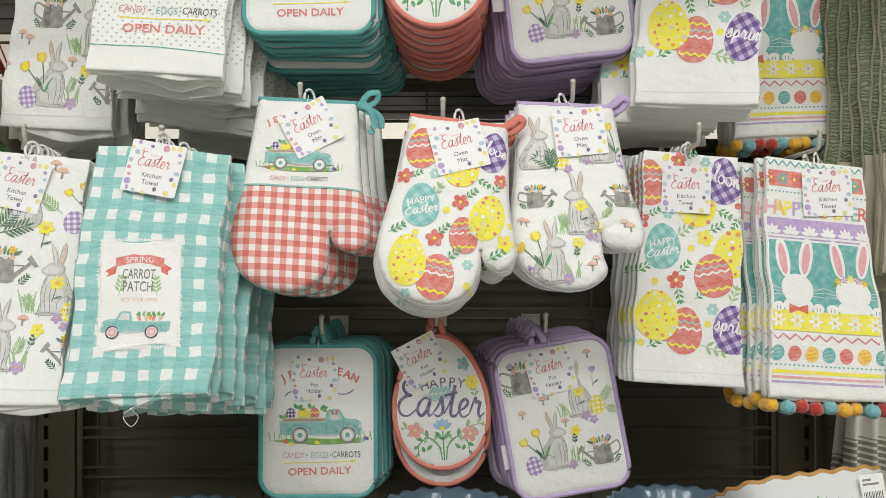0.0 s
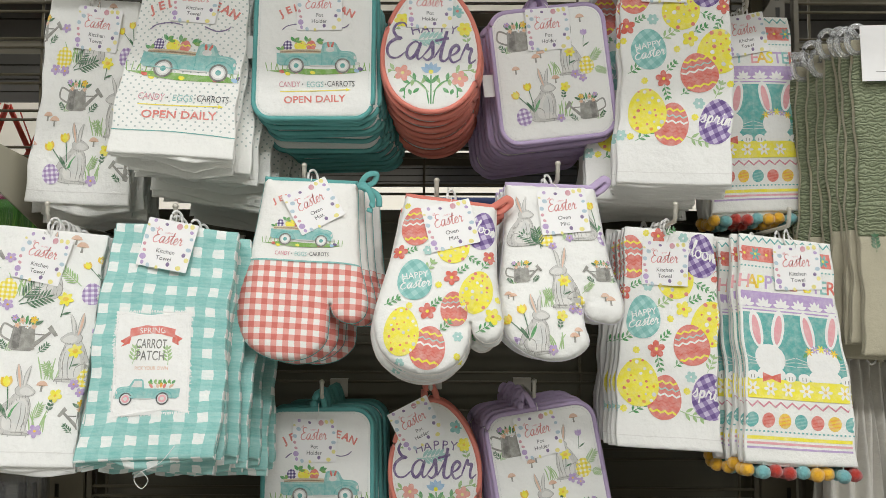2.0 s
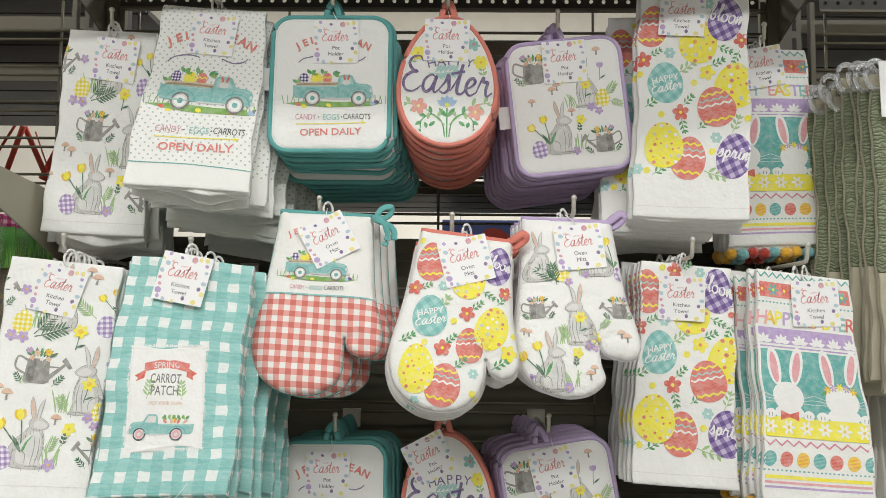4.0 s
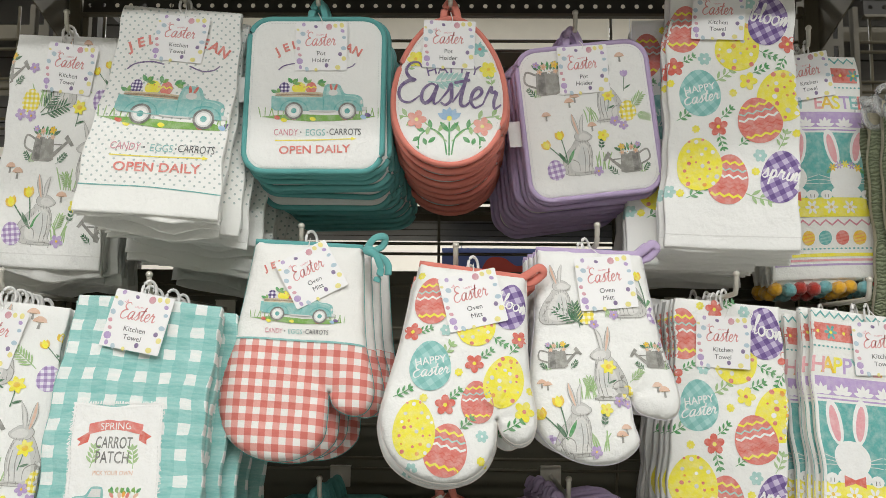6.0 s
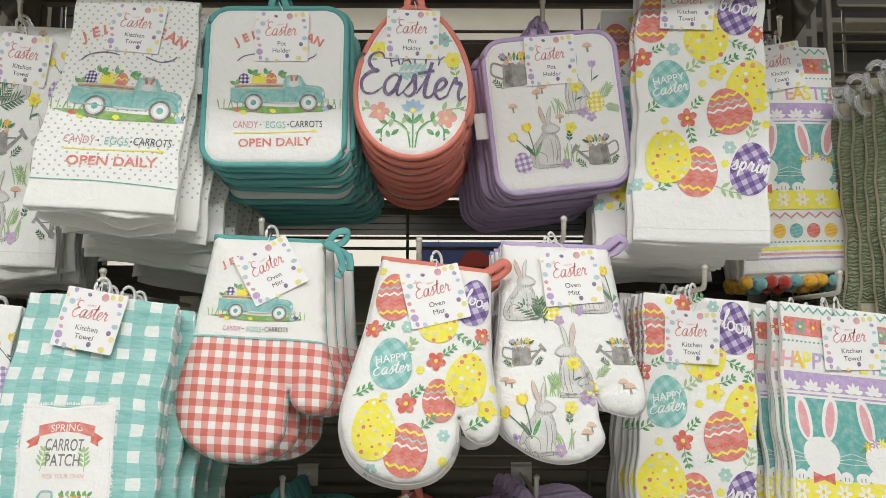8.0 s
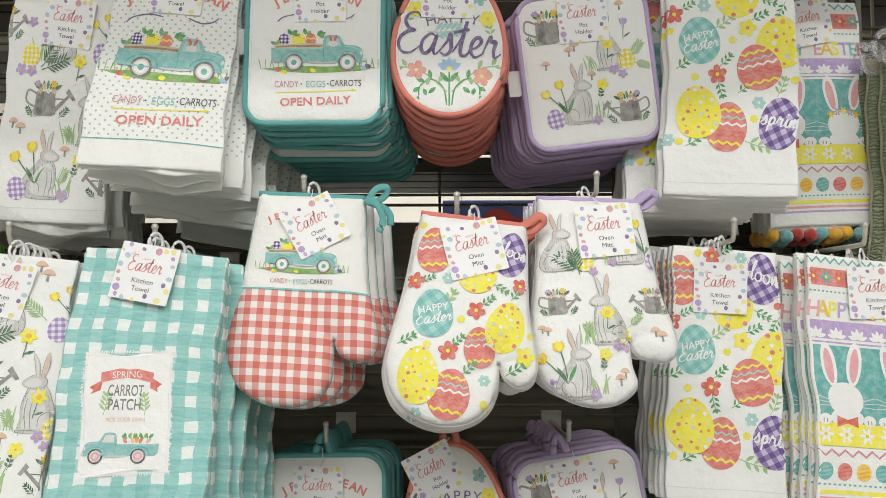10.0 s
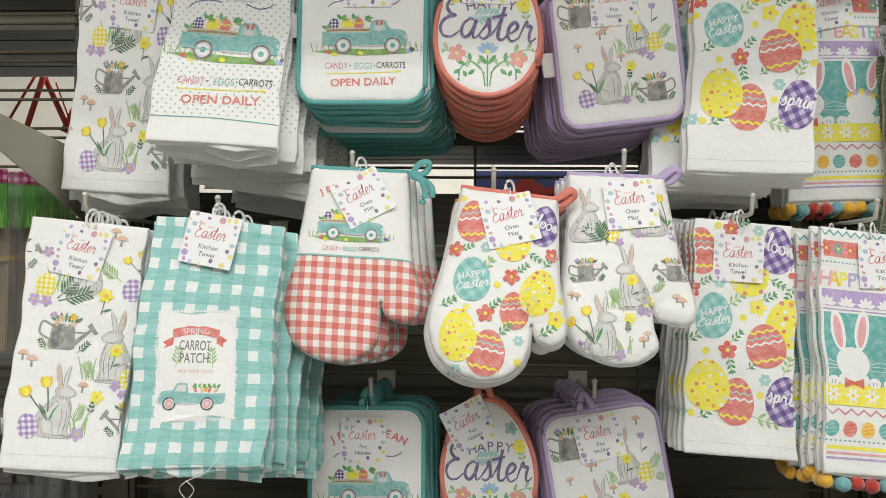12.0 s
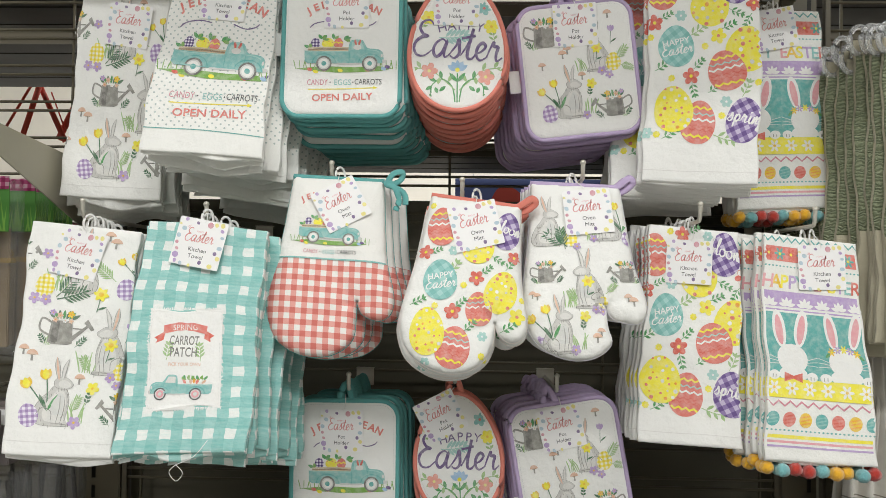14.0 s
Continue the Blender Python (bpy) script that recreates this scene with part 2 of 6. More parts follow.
def dist_to(outline):
    """Distance to a closed outline, negative outside."""
    A = np.array(outline)
    B = np.roll(A, -1, axis=0)
    D = B - A
    L = (D * D).sum(1) + 1e-12

    def dist(p, q):
        w = np.array((p, q)) - A
        t = np.clip((w * D).sum(1) / L, 0, 1)
        d = np.sqrt(((w - D * t[:, None]) ** 2).sum(1).min())
        ya, yb = A[:, 1], B[:, 1]
        cross = (ya > q) != (yb > q)
        xs = A[:, 0] + (q - ya) / np.where(yb == ya, 1e-9, yb - ya) * D[:, 0]
        return d if np.count_nonzero(cross & (p < xs)) % 2 else -d
    return dist


def filled(outline, step):
    """Triangles over an outline, with inner points every step."""
    from mathutils.geometry import delaunay_2d_cdt
    pts = [Vector((a, b)) for a, b in outline]
    n = len(pts)
    edges = [(i, (i + 1) % n) for i in range(n)]
    lo = np.min(np.array(outline), axis=0)
    hi = np.max(np.array(outline), axis=0)
    if max(hi - lo) > step * 1.3:
        dist = dist_to(outline)
        j, q = 0, lo[1] + step * 0.5
        while q < hi[1]:
            p = lo[0] + step * (0.25 + 0.5 * (j % 2))
            while p < hi[0]:
                if dist(p, q) > step * 0.35:
                    pts.append(Vector((p, q)))
                p += step
            q += step * 0.87
            j += 1
    v, _, f, _, _, _ = delaunay_2d_cdt(pts, edges, [list(range(n))], 1, 1e-7)
    return [(a.x, a.y) for a in v], [tuple(t) for t in f]


def pad_sheet(outline, thick, soft, seed, inset=0.0, amp=0.001, fork=None):
    """fork: (across, down, metres) of a point from which creases spread."""
    dist = dist_to(outline)

    def place(p, q, h=0.0):
        d = dist(p, q) - inset
        if d < 0:
            return None
        k = min(d / soft, 1.0)
        y = -thick * math.sqrt(max(1 - (1 - k) ** 2, 0)) - ripple(p, q, seed, amp) * k
        if fork:
            a, r = math.atan2(q - fork[1], p - fork[0]), math.hypot(p - fork[0], q - fork[1])
            y += fork[2] * math.exp(-r / 0.034) * (0.6 + math.cos(5 * a + seed)) * k ** 0.5
        return Vector((p, y - h, -q))
    return place


def pad_mesh(name, outline, thick, soft, mat, seed, step=0.0068, amp=0.001, fork=None, tilt=0.0):
    place = pad_sheet(outline, thick, soft, seed, 0.0, amp, fork)
    pts, tris = filled(outline, step)
    n = len(outline)
    dist = dist_to(outline)
    verts, uvs, back = [], [], {}
    for i, (p, q) in enumerate(pts):
        v = place(p, q) if dist(p, q) > 1e-5 else None
        verts.append(v if v is not None else Vector((p, 0, -q)))
        uvs.append((p, q - tilt * p))
    for i, (p, q) in enumerate(pts):
        if verts[i].y == 0:
            back[i] = i
        else:
            back[i] = len(verts)
            verts.append(Vector((p, -verts[i].y * 0.8, -q)))
            uvs.append((p, q - tilt * p))
    faces = []
    for t in tris:
        a, b, c = (Vector((pts[i][0], -pts[i][1])) for i in t)
        t = t if (b - a).cross(c - a) > 0 else (t[0], t[2], t[1])
        faces.append(t)
        faces.append((back[t[0]], back[t[2]], back[t[1]]))
    return mesh_of(name, verts, faces, [mat], uvs=uvs)

# ---- printed pictures and lettering, laid on the cloth ----
INK = {
    "coral": "e0776b", "red": "d9604f", "yellow": "f7ea3a", "gold": "f0c430", "teal": "7fbcb6", "deepteal": "5aaaa4", "mint": "a5d0c8", "green": "4f9a57", "dark": "3f6b48",
    "light": "9dbf7d", "purple": "6a5583", "lilac": "b79bcb", "pale": "d9cbe4", "grey": "8f8d86", "ash": "d6d5d1", "fog": "dedcd7", "pewter": "c9c7c1", "hemline": "e3e1db", "salmon": "ea9f90", "stone": "6f6d68", "black": "3a383c", "white": "f3f2ee",
    "peach": "e2b79c", "plum": "7f6a92", "blush": "d79aa3", "straw": "f1e58a", "mist": "b3c9d6", "script": "dd8a88", "pink": "e8a0a6", "rose": "d2808f", "brown": "a98c6b", "grass": "77a94a", "sky": "9dbfdd", "sand": "d9c7a4", "orange": "f0a23c",
}

PALE = {}


def ink(name):
    """Printing ink on cotton: thin in places, so that the cloth shows through."""
    if name not in PALE:
        code = INK[name]
        soft = [round(int(code[i:i + 2], 16) * 0.90 + 0.10 * 238) for i in (0, 2, 4)]
        mat, nt, bsdf = base_material("printed_cotton_" + name, 0.85)
        uv = nt.nodes.new("ShaderNodeUVMap")
        wash, grain = noise_tex(nt, uv.outputs[0], 85.0, 4.0, 0.6), noise_tex(nt, uv.outputs[0], 700.0, 2.0)
        thin = math_node(nt, "ADD", math_node(nt, "MULTIPLY", math_node(nt, "SUBTRACT", wash, 0.42), 1.0), math_node(nt, "MULTIPLY", math_node(nt, "SUBTRACT", grain, 0.5), 0.35))
        thin = math_node(nt, "MAXIMUM", math_node(nt, "MINIMUM", thin, 0.45), 0.0)
        cloth_finish(nt, bsdf, mix_color(nt, thin, srgb("%02x%02x%02x" % tuple(soft)), srgb("efece4")))
        PALE[name] = mat
    return PALE[name]


CHECK = {
    "tinycheck": gingham("small_purple_gingham_print", 0.0062, "efecf1", "9a8dae", "564a74"),
    "yellowcheck": gingham("yellow_gingham_print", 0.0085, "f5f2e4", "f5e87f", "efd94a"),
    "lilaccheck": gingham("lilac_gingham_print", 0.0095, "efeaf2", "c7b4d4", "a48bb8", turn=8.0),
    "purplecheck": gingham("purple_gingham_print", 0.0175, "cdc1d9", "9682b0", "705a90", turn=28.0),
    "tealcheck": gingham("teal_gingham_print", 0.0175, "b0d8d2", "97cac4", "85beb7", turn=40.0),
}


def tint(name):
    return CHECK[name] if name in CHECK else ink(name)


LETTERS = {}


def letter_mesh(body, weight=0.0):
    """Flat triangles of a word in the built-in font, one unit high."""
    key = (body, weight)
    if key not in LETTERS:
        cu = bpy.data.curves.new("word", "FONT")
        cu.body, cu.size, cu.align_x, cu.resolution_u, cu.offset = body, 1.0, "CENTER", 3, weight
        ob = new("word", cu)
        me = bpy.data.meshes.new_from_object(ob.evaluated_get(bpy.context.evaluated_depsgraph_get()))
        vs = [(v.co.x, v.co.y) for v in me.vertices]
        fs = [tuple(f.vertices) for f in me.polygons]
        bpy.data.objects.remove(ob)
        bpy.data.curves.remove(cu)
        bpy.data.meshes.remove(me)
        LETTERS[key] = (vs, fs)
    return LETTERS[key]


# a joined-up hand: strokes of each letter, x-height one, and its advance
HAND = {}
HAND["E"] = (((0.95, 1.75), (0.7, 2.0), (0.3, 1.9), (0.15, 1.55), (0.4, 1.2), (0.7, 1.1), (0.4, 1.05), (0.05, 0.75), (0.0, 0.35), (0.25, 0.0), (0.7, 0.0), (1.1, 0.35)), 1.15)
HAND["a"] = (((0.75, 0.85), (0.45, 1.0), (0.1, 0.7), (0.05, 0.25), (0.3, 0.0), (0.6, 0.3), (0.78, 0.95), (0.7, 0.3), (0.8, 0.0), (1.05, 0.2)), 1.0)
HAND["s"] = (((0.0, 0.15), (0.35, 0.7), (0.45, 1.08), (0.55, 0.7), (0.6, 0.25), (0.35, 0.0), (0.08, 0.12)), 0.8)
HAND["t"] = (((-0.1, 0.15), (0.3, 1.0), (0.42, 1.75), (0.3, 0.6), (0.35, 0.1), (0.6, 0.05), (0.8, 0.3)), 0.72)
HAND["e"] = (((0.0, 0.3), (0.4, 0.5), (0.6, 0.8), (0.4, 1.0), (0.15, 0.75), (0.12, 0.3), (0.4, 0.0), (0.8, 0.25)), 0.75)
HAND["r"] = (((0.0, 0.2), (0.2, 0.9), (0.3, 1.1), (0.35, 0.85), (0.6, 0.85), (0.55, 0.4), (0.65, 0.05), (0.95, 0.3)), 0.9)
HAND["b"] = (((0.0, 0.3), (0.35, 1.4), (0.4, 1.95), (0.22, 1.8), (0.15, 0.9), (0.2, 0.1), (0.5, 0.05), (0.65, 0.5), (0.45, 0.8), (0.35, 0.6), (0.9, 0.75)), 0.85)
HAND["l"] = (((0.0, 0.3), (0.35, 1.3), (0.38, 1.95), (0.22, 1.8), (0.18, 0.8), (0.25, 0.05), (0.55, 0.25)), 0.5)
HAND["o"] = (((0.45, 0.95), (0.12, 0.75), (0.1, 0.25), (0.4, 0.0), (0.7, 0.3), (0.65, 0.8), (0.45, 0.95), (0.6, 0.75), (0.95, 0.8)), 0.85)
HAND["m"] = (((0.0, 0.2), (0.15, 0.95), (0.15, 0.0), (0.4, 0.9), (0.52, 0.85), (0.5, 0.0), (0.78, 0.9), (0.9, 0.8), (0.88, 0.15), (1.15, 0.15)), 1.1)
HAND["p"] = (((0.0, 0.2), (0.2, 1.0), (0.12, -0.7), (0.2, 0.6), (0.5, 0.95), (0.65, 0.5), (0.4, 0.05), (0.28, 0.15), (0.9, 0.25)), 0.85)
HAND["i"] = (((0.0, 0.2), (0.22, 0.95), (0.18, 0.2), (0.4, 0.05), (0.55, 0.25)), 0.5)
HAND["n"] = (((0.0, 0.2), (0.15, 0.95), (0.15, 0.0), (0.4, 0.9), (0.55, 0.8), (0.52, 0.15), (0.8, 0.15)), 0.75)
HAND["g"] = (((0.65, 0.85), (0.35, 0.98), (0.08, 0.6), (0.2, 0.1), (0.5, 0.2), (0.68, 0.9), (0.6, -0.4), (0.3, -0.7), (0.1, -0.5), (0.5, -0.1), (0.9, 0.2)), 0.85)


class Print:
    """One printed motif, drawn in metres and laid on a sheet. at() sets its place, size and turn."""

    def __init__(self, place, parent, name, label="", lift=0):
        self.place, self.parent, self.name, self.label = place, parent, name, label
        self.base = 0.0005 + 0.00015 * lift
        self.tall, self.pivot = 1.0, 0.0
        self.v, self.f, self.uv, self.idx, self.mats = [], [], [], [], []
        self.at(0, 0)

    def at(self, x, y, size=1.0, turn=0.0, flip=1):
        self.x, self.y, self.size, self.c, self.s, self.flip = x, y, size, math.cos(radians(turn)), math.sin(radians(turn)), flip
        return self

    def world(self, p, q):
        p, q = p * self.size * self.flip, (self.pivot + (q - self.pivot) * self.tall) * self.size
        return self.x + p * self.c - q * self.s, self.y + p * self.s + q * self.c

    def add(self, pts, tris, color, h):
        mat = tint(color)
        if mat not in self.mats:
            self.mats.append(mat)
        k = self.mats.index(mat)
        ids = []
        for p, q in pts:
            w = self.place(p, q, self.base + 0.00009 * h)
            ids.append(None if w is None else len(self.v))
            if w is not None:
                self.v.append(w)
                self.uv.append((p, q))
        for t in tris:
            if any(ids[i] is None for i in t):
                continue
            if len(t) == 3:
                a, b, c = (Vector((pts[i][0], -pts[i][1])) for i in t)
                if (b - a).cross(c - a) < 0:
                    t = tuple(reversed(t))
            self.f.append(tuple(ids[i] for i in t))
            self.idx.append(k)

    def poly(self, pts, color, h=0):
        out = [self.world(p, q) for p, q in pts]
        lo, hi = np.min(out, axis=0), np.max(out, axis=0)
        if max(hi - lo) > 0.012:
            self.add(*filled(out, 0.0085), color, h)
        else:
            c = tuple(np.mean(out, axis=0))
            n = len(out)
            self.add(out + [c], [(i, (i + 1) % n, n) for i in range(n)], color, h)
        return self

    def line(self, pts, width, color, h=0, smooth=True, taper=False, steps=5):
        path = [np.array(self.world(p, q)) for p, q in (smooth_path(pts, steps) if smooth else pts)]
        if not smooth:
            dense = []
            for a, b in zip(path, path[1:]):
                n = max(1, int(np.linalg.norm(b - a) / 0.008))
                dense += [a + (b - a) * k / n for k in range(n)]
            path = dense + [path[-1]]
        n = len(path)
        w = width * self.size / 2
        left, right = [], []
        for i, q in enumerate(path):
            d = path[min(i + 1, n - 1)] - path[max(i - 1, 0)]
            d = d / (np.linalg.norm(d) + 1e-9)
            k = w * (0.35 + 0.65 * math.sin(math.pi * (i + 0.5) / n)) if taper else w
            left.append((q[0] - d[1] * k, q[1] + d[0] * k))
            right.append((q[0] + d[1] * k, q[1] - d[0] * k))
        tris = []
        for i in range(n - 1):
            tris += [(i, i + 1, n + i), (i + 1, n + i + 1, n + i)]
        self.add(left + right, tris, color, h)
        return self

    def oval(self, x, y, w, hgt, color, h=0, turn=0.0, n=14):
        c, s = math.cos(radians(turn)), math.sin(radians(turn))
        pts = []
        for k in range(n):
            a = 2 * math.pi * k / n
            p, q = w / 2 * math.cos(a), hgt / 2 * math.sin(a)
            pts.append((x + p * c - q * s, y + p * s + q * c))
        return self.poly(pts, color, h)

    def leaf(self, x, y, length, wide, turn, color, h=0):
        c, s = math.cos(radians(turn)), math.sin(radians(turn))
        pts = [(0, 0), (0.25, 0.36), (0.5, 0.5), (0.78, 0.33), (1, 0), (0.78, -0.33), (0.5, -0.5), (0.25, -0.36)]
        return self.poly([(x + (a * length) * c - (b * wide) * s, y + (a * length) * s + (b * wide) * c) for a, b in pts], color, h)

    def text(self, body, x, y, height, color, h=0, width=None, weight=0.0, slant=0.0, turn=0.0):
        vs, fs = letter_mesh(body, weight)
        k = height / 0.7
        span = max(v[0] for v in vs) - min(v[0] for v in vs)
        kx = width / span if width else k
        c, s = math.cos(radians(turn)), math.sin(radians(turn))
        pts = []
        for a, b in vs:
            p, q = a * kx + slant * b * k, -(b - 0.35) * k
            pts.append(self.world(x + p * c - q * s, y + p * s + q * c))
        self.add(pts, fs, color, h)
        return self

    def arc_text(self, body, x, y, radius, step, height, color, h=0, weight=0.03):
        n = len(body)
        for i, ch in enumerate(body):
            if ch != " ":
                a = (i - (n - 1) / 2) * step
                self.text(ch, x + radius * math.sin(radians(a)), y + radius - radius * math.cos(radians(a)), height, color, h, weight=weight, turn=a)
        return self

    def handwrite(self, word, x, y, width, pen, color, h=0, rise=0.0, tall=1.0):
        """A handwritten word, centred on x, its baseline at y."""
        total = sum(HAND[ch][1] for ch in word)
        k = width / total
        at = -width / 2
        for ch in word:
            stroke, adv = HAND[ch]
            self.line([(x + at + (p + 0.18 * q) * k, y - q * k * tall - rise * (at + p * k)) for p, q in stroke], pen, color, h, steps=4, taper=True)
            if ch == "t":
                self.line([(x + at + k * 0.02, y - 1.15 * k * tall - rise * at), (x + at + 0.85 * k, y - 1.3 * k * tall - rise * at)], pen * 0.8, color, h, steps=3)
            if ch == "i":
                self.oval(x + at + 0.42 * k, y - 1.4 * k * tall - rise * at, pen, pen, color, h, n=8)
            at += adv * k
        return self

    def done(self):
        if not self.f:
            return None
        me = mesh_of(self.name, self.v, self.f, self.mats, self.idx, self.uv, False)
        return part(self.name, me, self.parent, self.label)


# motifs
def flower(place, parent, x, y, size, petal, heart, lift=0, petals=5, turn=0.0):
    pr = Print(place, parent, "flower_print", lift=lift).at(x, y, size, turn)
    for k in range(petals):
        a = 2 * math.pi * k / petals
        pr.oval(0.28 * math.cos(a), 0.28 * math.sin(a), 0.44, 0.36, petal, k % 2, math.degrees(a), 10)
    pr.oval(0, 0, 0.2, 0.2, heart, 2, n=8)
    return pr.done()


def sprig(place, parent, x, y, size, turn, color, lift=0, pairs=3, wide=0.16, bend=0.1):
    pr = Print(place, parent, "leaf_print", lift=lift).at(x, y, size, turn)
    pr.line([(0, 0), (0.5, bend * 0.5), (0.95, 0)], 0.035, color, 0, steps=3)
    for k in range(pairs):
        t = 0.22 + 0.62 * k / max(pairs - 1, 1)
        for s in (1, -1):
            pr.leaf(t, 0.0, 0.42 - 0.12 * t, wide, s * 46, color, 1)
    pr.leaf(0.85, 0, 0.28, wide, 0, color, 1)
    return pr.done()


def tuft(place, parent, x, y, size, color, lift=0, seed=0):
    rng = random.Random(seed)
    pr = Print(place, parent, "grass_print", lift=lift).at(x, y, size)
    for k in range(6):
        a = rng.uniform(-0.5, 0.5)
        pr.line([(0.12 * k - 0.3, 0), (0.12 * k - 0.3 + a * 0.3, -0.45), (0.12 * k - 0.3 + a * 0.8, -rng.uniform(0.7, 1.1))], 0.07, color, 0, taper=True, steps=3)
    return pr.done()


def egg_shape(w, h, n=30, point=0.22):
    return [(p, q - h / 2) for p, q in egg_outline(w, h, n, point)]


def egg_half(w, h, q, point=0.22):
    c = max(-1.0, min(1.0, -q / (h / 2)))
    return w / 2 * math.sqrt(1 - c * c) * (1 - point * 0.55 * c - 0.02)


def zig_egg(place, parent, x, y, w, h, turn=0.0, lift=0):
    pr = Print(place, parent, "egg_print", "coral zigzag egg", lift).at(x, y, 1, turn)
    pr.poly(egg_shape(w, h), "coral")
    for t, color, pen in ((-0.33, "yellow", 0.045), (-0.19, "mint", 0.035), (-0.06, "white", 0.045), (0.09, "red", 0.02), (0.17, "red", 0.025), (0.32, "yellow", 0.05)):
        q = t * h
        half = egg_half(w, h, q) * 0.93
        n = max(4, round(half * 2 / (w * 0.105)))
        pr.line([(-half + 2 * half * k / n, q + (0.026 * h if k % 2 else -0.026 * h)) for k in range(n + 1)], pen * h, color, 1, smooth=False)
    return pr.done()


def dot_egg(place, parent, x, y, w, h, turn=0.0, lift=0, seed=0):
    pr = Print(place, parent, "egg_print", "yellow dotted egg", lift).at(x, y, 1, turn)
    pr.poly(egg_shape(w, h), "yellow")
    rng = random.Random(seed)
    spots = []
    for _ in range(90):
        q = rng.uniform(-0.45, 0.45) * h
        half = egg_half(w, h, q) * 0.9
        p = rng.uniform(-half, half)
        if all(math.hypot(p - a, q - b) > 0.14 * w for a, b in spots):
            spots.append((p, q))
    for k, (p, q) in enumerate(spots):
        size = w * rng.uniform(0.05, 0.115)
        pr.oval(p, q, size, size * rng.uniform(0.85, 1.1), ("coral", "ash", "white", "orange", "coral")[k % 5], 1, n=9)
    return pr.done()


def check_egg(place, parent, x, y, w, h, kind, turn=0.0, lift=0, word="", rise=0.0):
    pr = Print(place, parent, "egg_print", "gingham checked egg", lift).at(x, y, 1, turn)
    pr.poly(egg_shape(w, h), kind)
    if word == "HAPPY":
        pr.text("HAPPY", 0, -0.10 * h, 0.15 * h, "white", 1, width=0.74 * w, weight=0.01, turn=-8)
        pr.handwrite("Easter", 0.02 * w, 0.20 * h, 0.84 * w, 0.038 * w, "white", 1, rise=0.12)
    elif word:
        pr.handwrite(word, 0.03 * w, 0.06 * h, 1.02 * w, 0.05 * w, "white", 1, rise=rise)
    return pr.done()


def rabbit(place, parent, x, y, size, flip=1, tall=False, lift=1):
    """A plain long-eared shape in pencil and wash, from the ears' tips (0) to the feet (1)."""
    pr = Print(place, parent, "rabbit_print", "plain grey long-eared shape", lift).at(x, y, size, 0, flip)
    if tall:
        body = [(-0.03, 0.40), (0.10, 0.42), (0.15, 0.55), (0.17, 0.72), (0.15, 0.90), (0.20, 0.985), (0.02, 1.0), (-0.17, 0.99), (-0.25, 0.90), (-0.24, 0.74), (-0.17, 0.58), (-0.10, 0.46)]
    else:
        body = [(-0.06, 0.43), (0.08, 0.44), (0.16, 0.56), (0.17, 0.74), (0.15, 0.90), (0.21, 0.98), (0.05, 1.0), (-0.20, 0.99), (-0.30, 0.92), (-0.30, 0.78), (-0.22, 0.62), (-0.13, 0.52)]
    ring = [tuple(v) for v in smooth_path(body, 4, True)]
    cx, cy = np.mean(ring, axis=0)
    pr.poly([(cx + (a - cx) * 1.04, cy + (b - cy) * 1.02) for a, b in ring], "grey", 0)
    pr.poly(ring, "pewter", 1)
    pr.poly([(cx + 0.035 + (a - cx) * 0.66, cy + (b - cy) * 0.80) for a, b in ring], "fog", 2)
    pr.poly([(cx + 0.06 + (a - cx) * 0.36, cy - 0.04 + (b - cy) * 0.55) for a, b in ring], "ash", 3)
    head = [(-0.07, 0.36), (0.0, 0.295), (0.09, 0.30), (0.17, 0.355), (0.20, 0.40), (0.16, 0.445), (0.06, 0.465), (-0.04, 0.44)]
    skull = [tuple(v) for v in smooth_path(head, 4, True)]
    hx, hy = np.mean(skull, axis=0)
    pr.poly([(hx + (a - hx) * 1.06, hy + (b - hy) * 1.07) for a, b in skull], "grey", 3)
    pr.poly(skull, "pewter", 4)
    pr.poly([(hx + 0.015 + (a - hx) * 0.68, hy + 0.012 + (b - hy) * 0.64) for a, b in skull], "fog", 5)
    for tip, foot, wide in (((-0.08, 0.0), (-0.015, 0.32), 0.075), ((0.10, 0.015), (0.04, 0.31), 0.066)):
        mid = ((tip[0] + foot[0]) / 2 - 0.012, (tip[1] + foot[1]) / 2)
        for w, color, h in ((wide, "grey", 4), (wide * 0.8, "pewter", 5), (wide * 0.42, "peach" if tip[0] < 0 else "fog", 6)):
            d = 0.5 * w
            pr.poly([tuple(v) for v in smooth_path([tip, (mid[0] + d, mid[1] - 0.03), (foot[0] + d * 0.6, foot[1]), (foot[0] - d * 0.6, foot[1]), (mid[0] - d, mid[1] - 0.02)], 3, True)], color, h)
    # pencil strokes along the haunch, the forelegs and the back
    for pts in (((-0.27, 0.84), (-0.18, 0.74), (-0.06, 0.80), (-0.05, 0.93)), ((0.04, 0.56), (0.055, 0.74), (0.03, 0.95)), ((0.11, 0.58), (0.12, 0.76), (0.09, 0.95)), ((-0.04, 0.97), (0.08, 0.965), (0.19, 0.975))):
        pr.line(pts, 0.012, "grey", 4, steps=3, taper=True)
    rng = random.Random(5)
    for k in range(30):
        a, b = ring[(k * 5 + 2) % len(ring)]
        f = rng.uniform(0.72, 0.98)
        px, py = cx + (a - cx) * f, cy + (b - cy) * f
        pr.line([(px, py), (px + rng.uniform(-0.012, 0.012), py + rng.uniform(0.03, 0.06))], 0.006, ("grey", "stone", "grey")[k % 3], 5, steps=2)
    return pr.done()


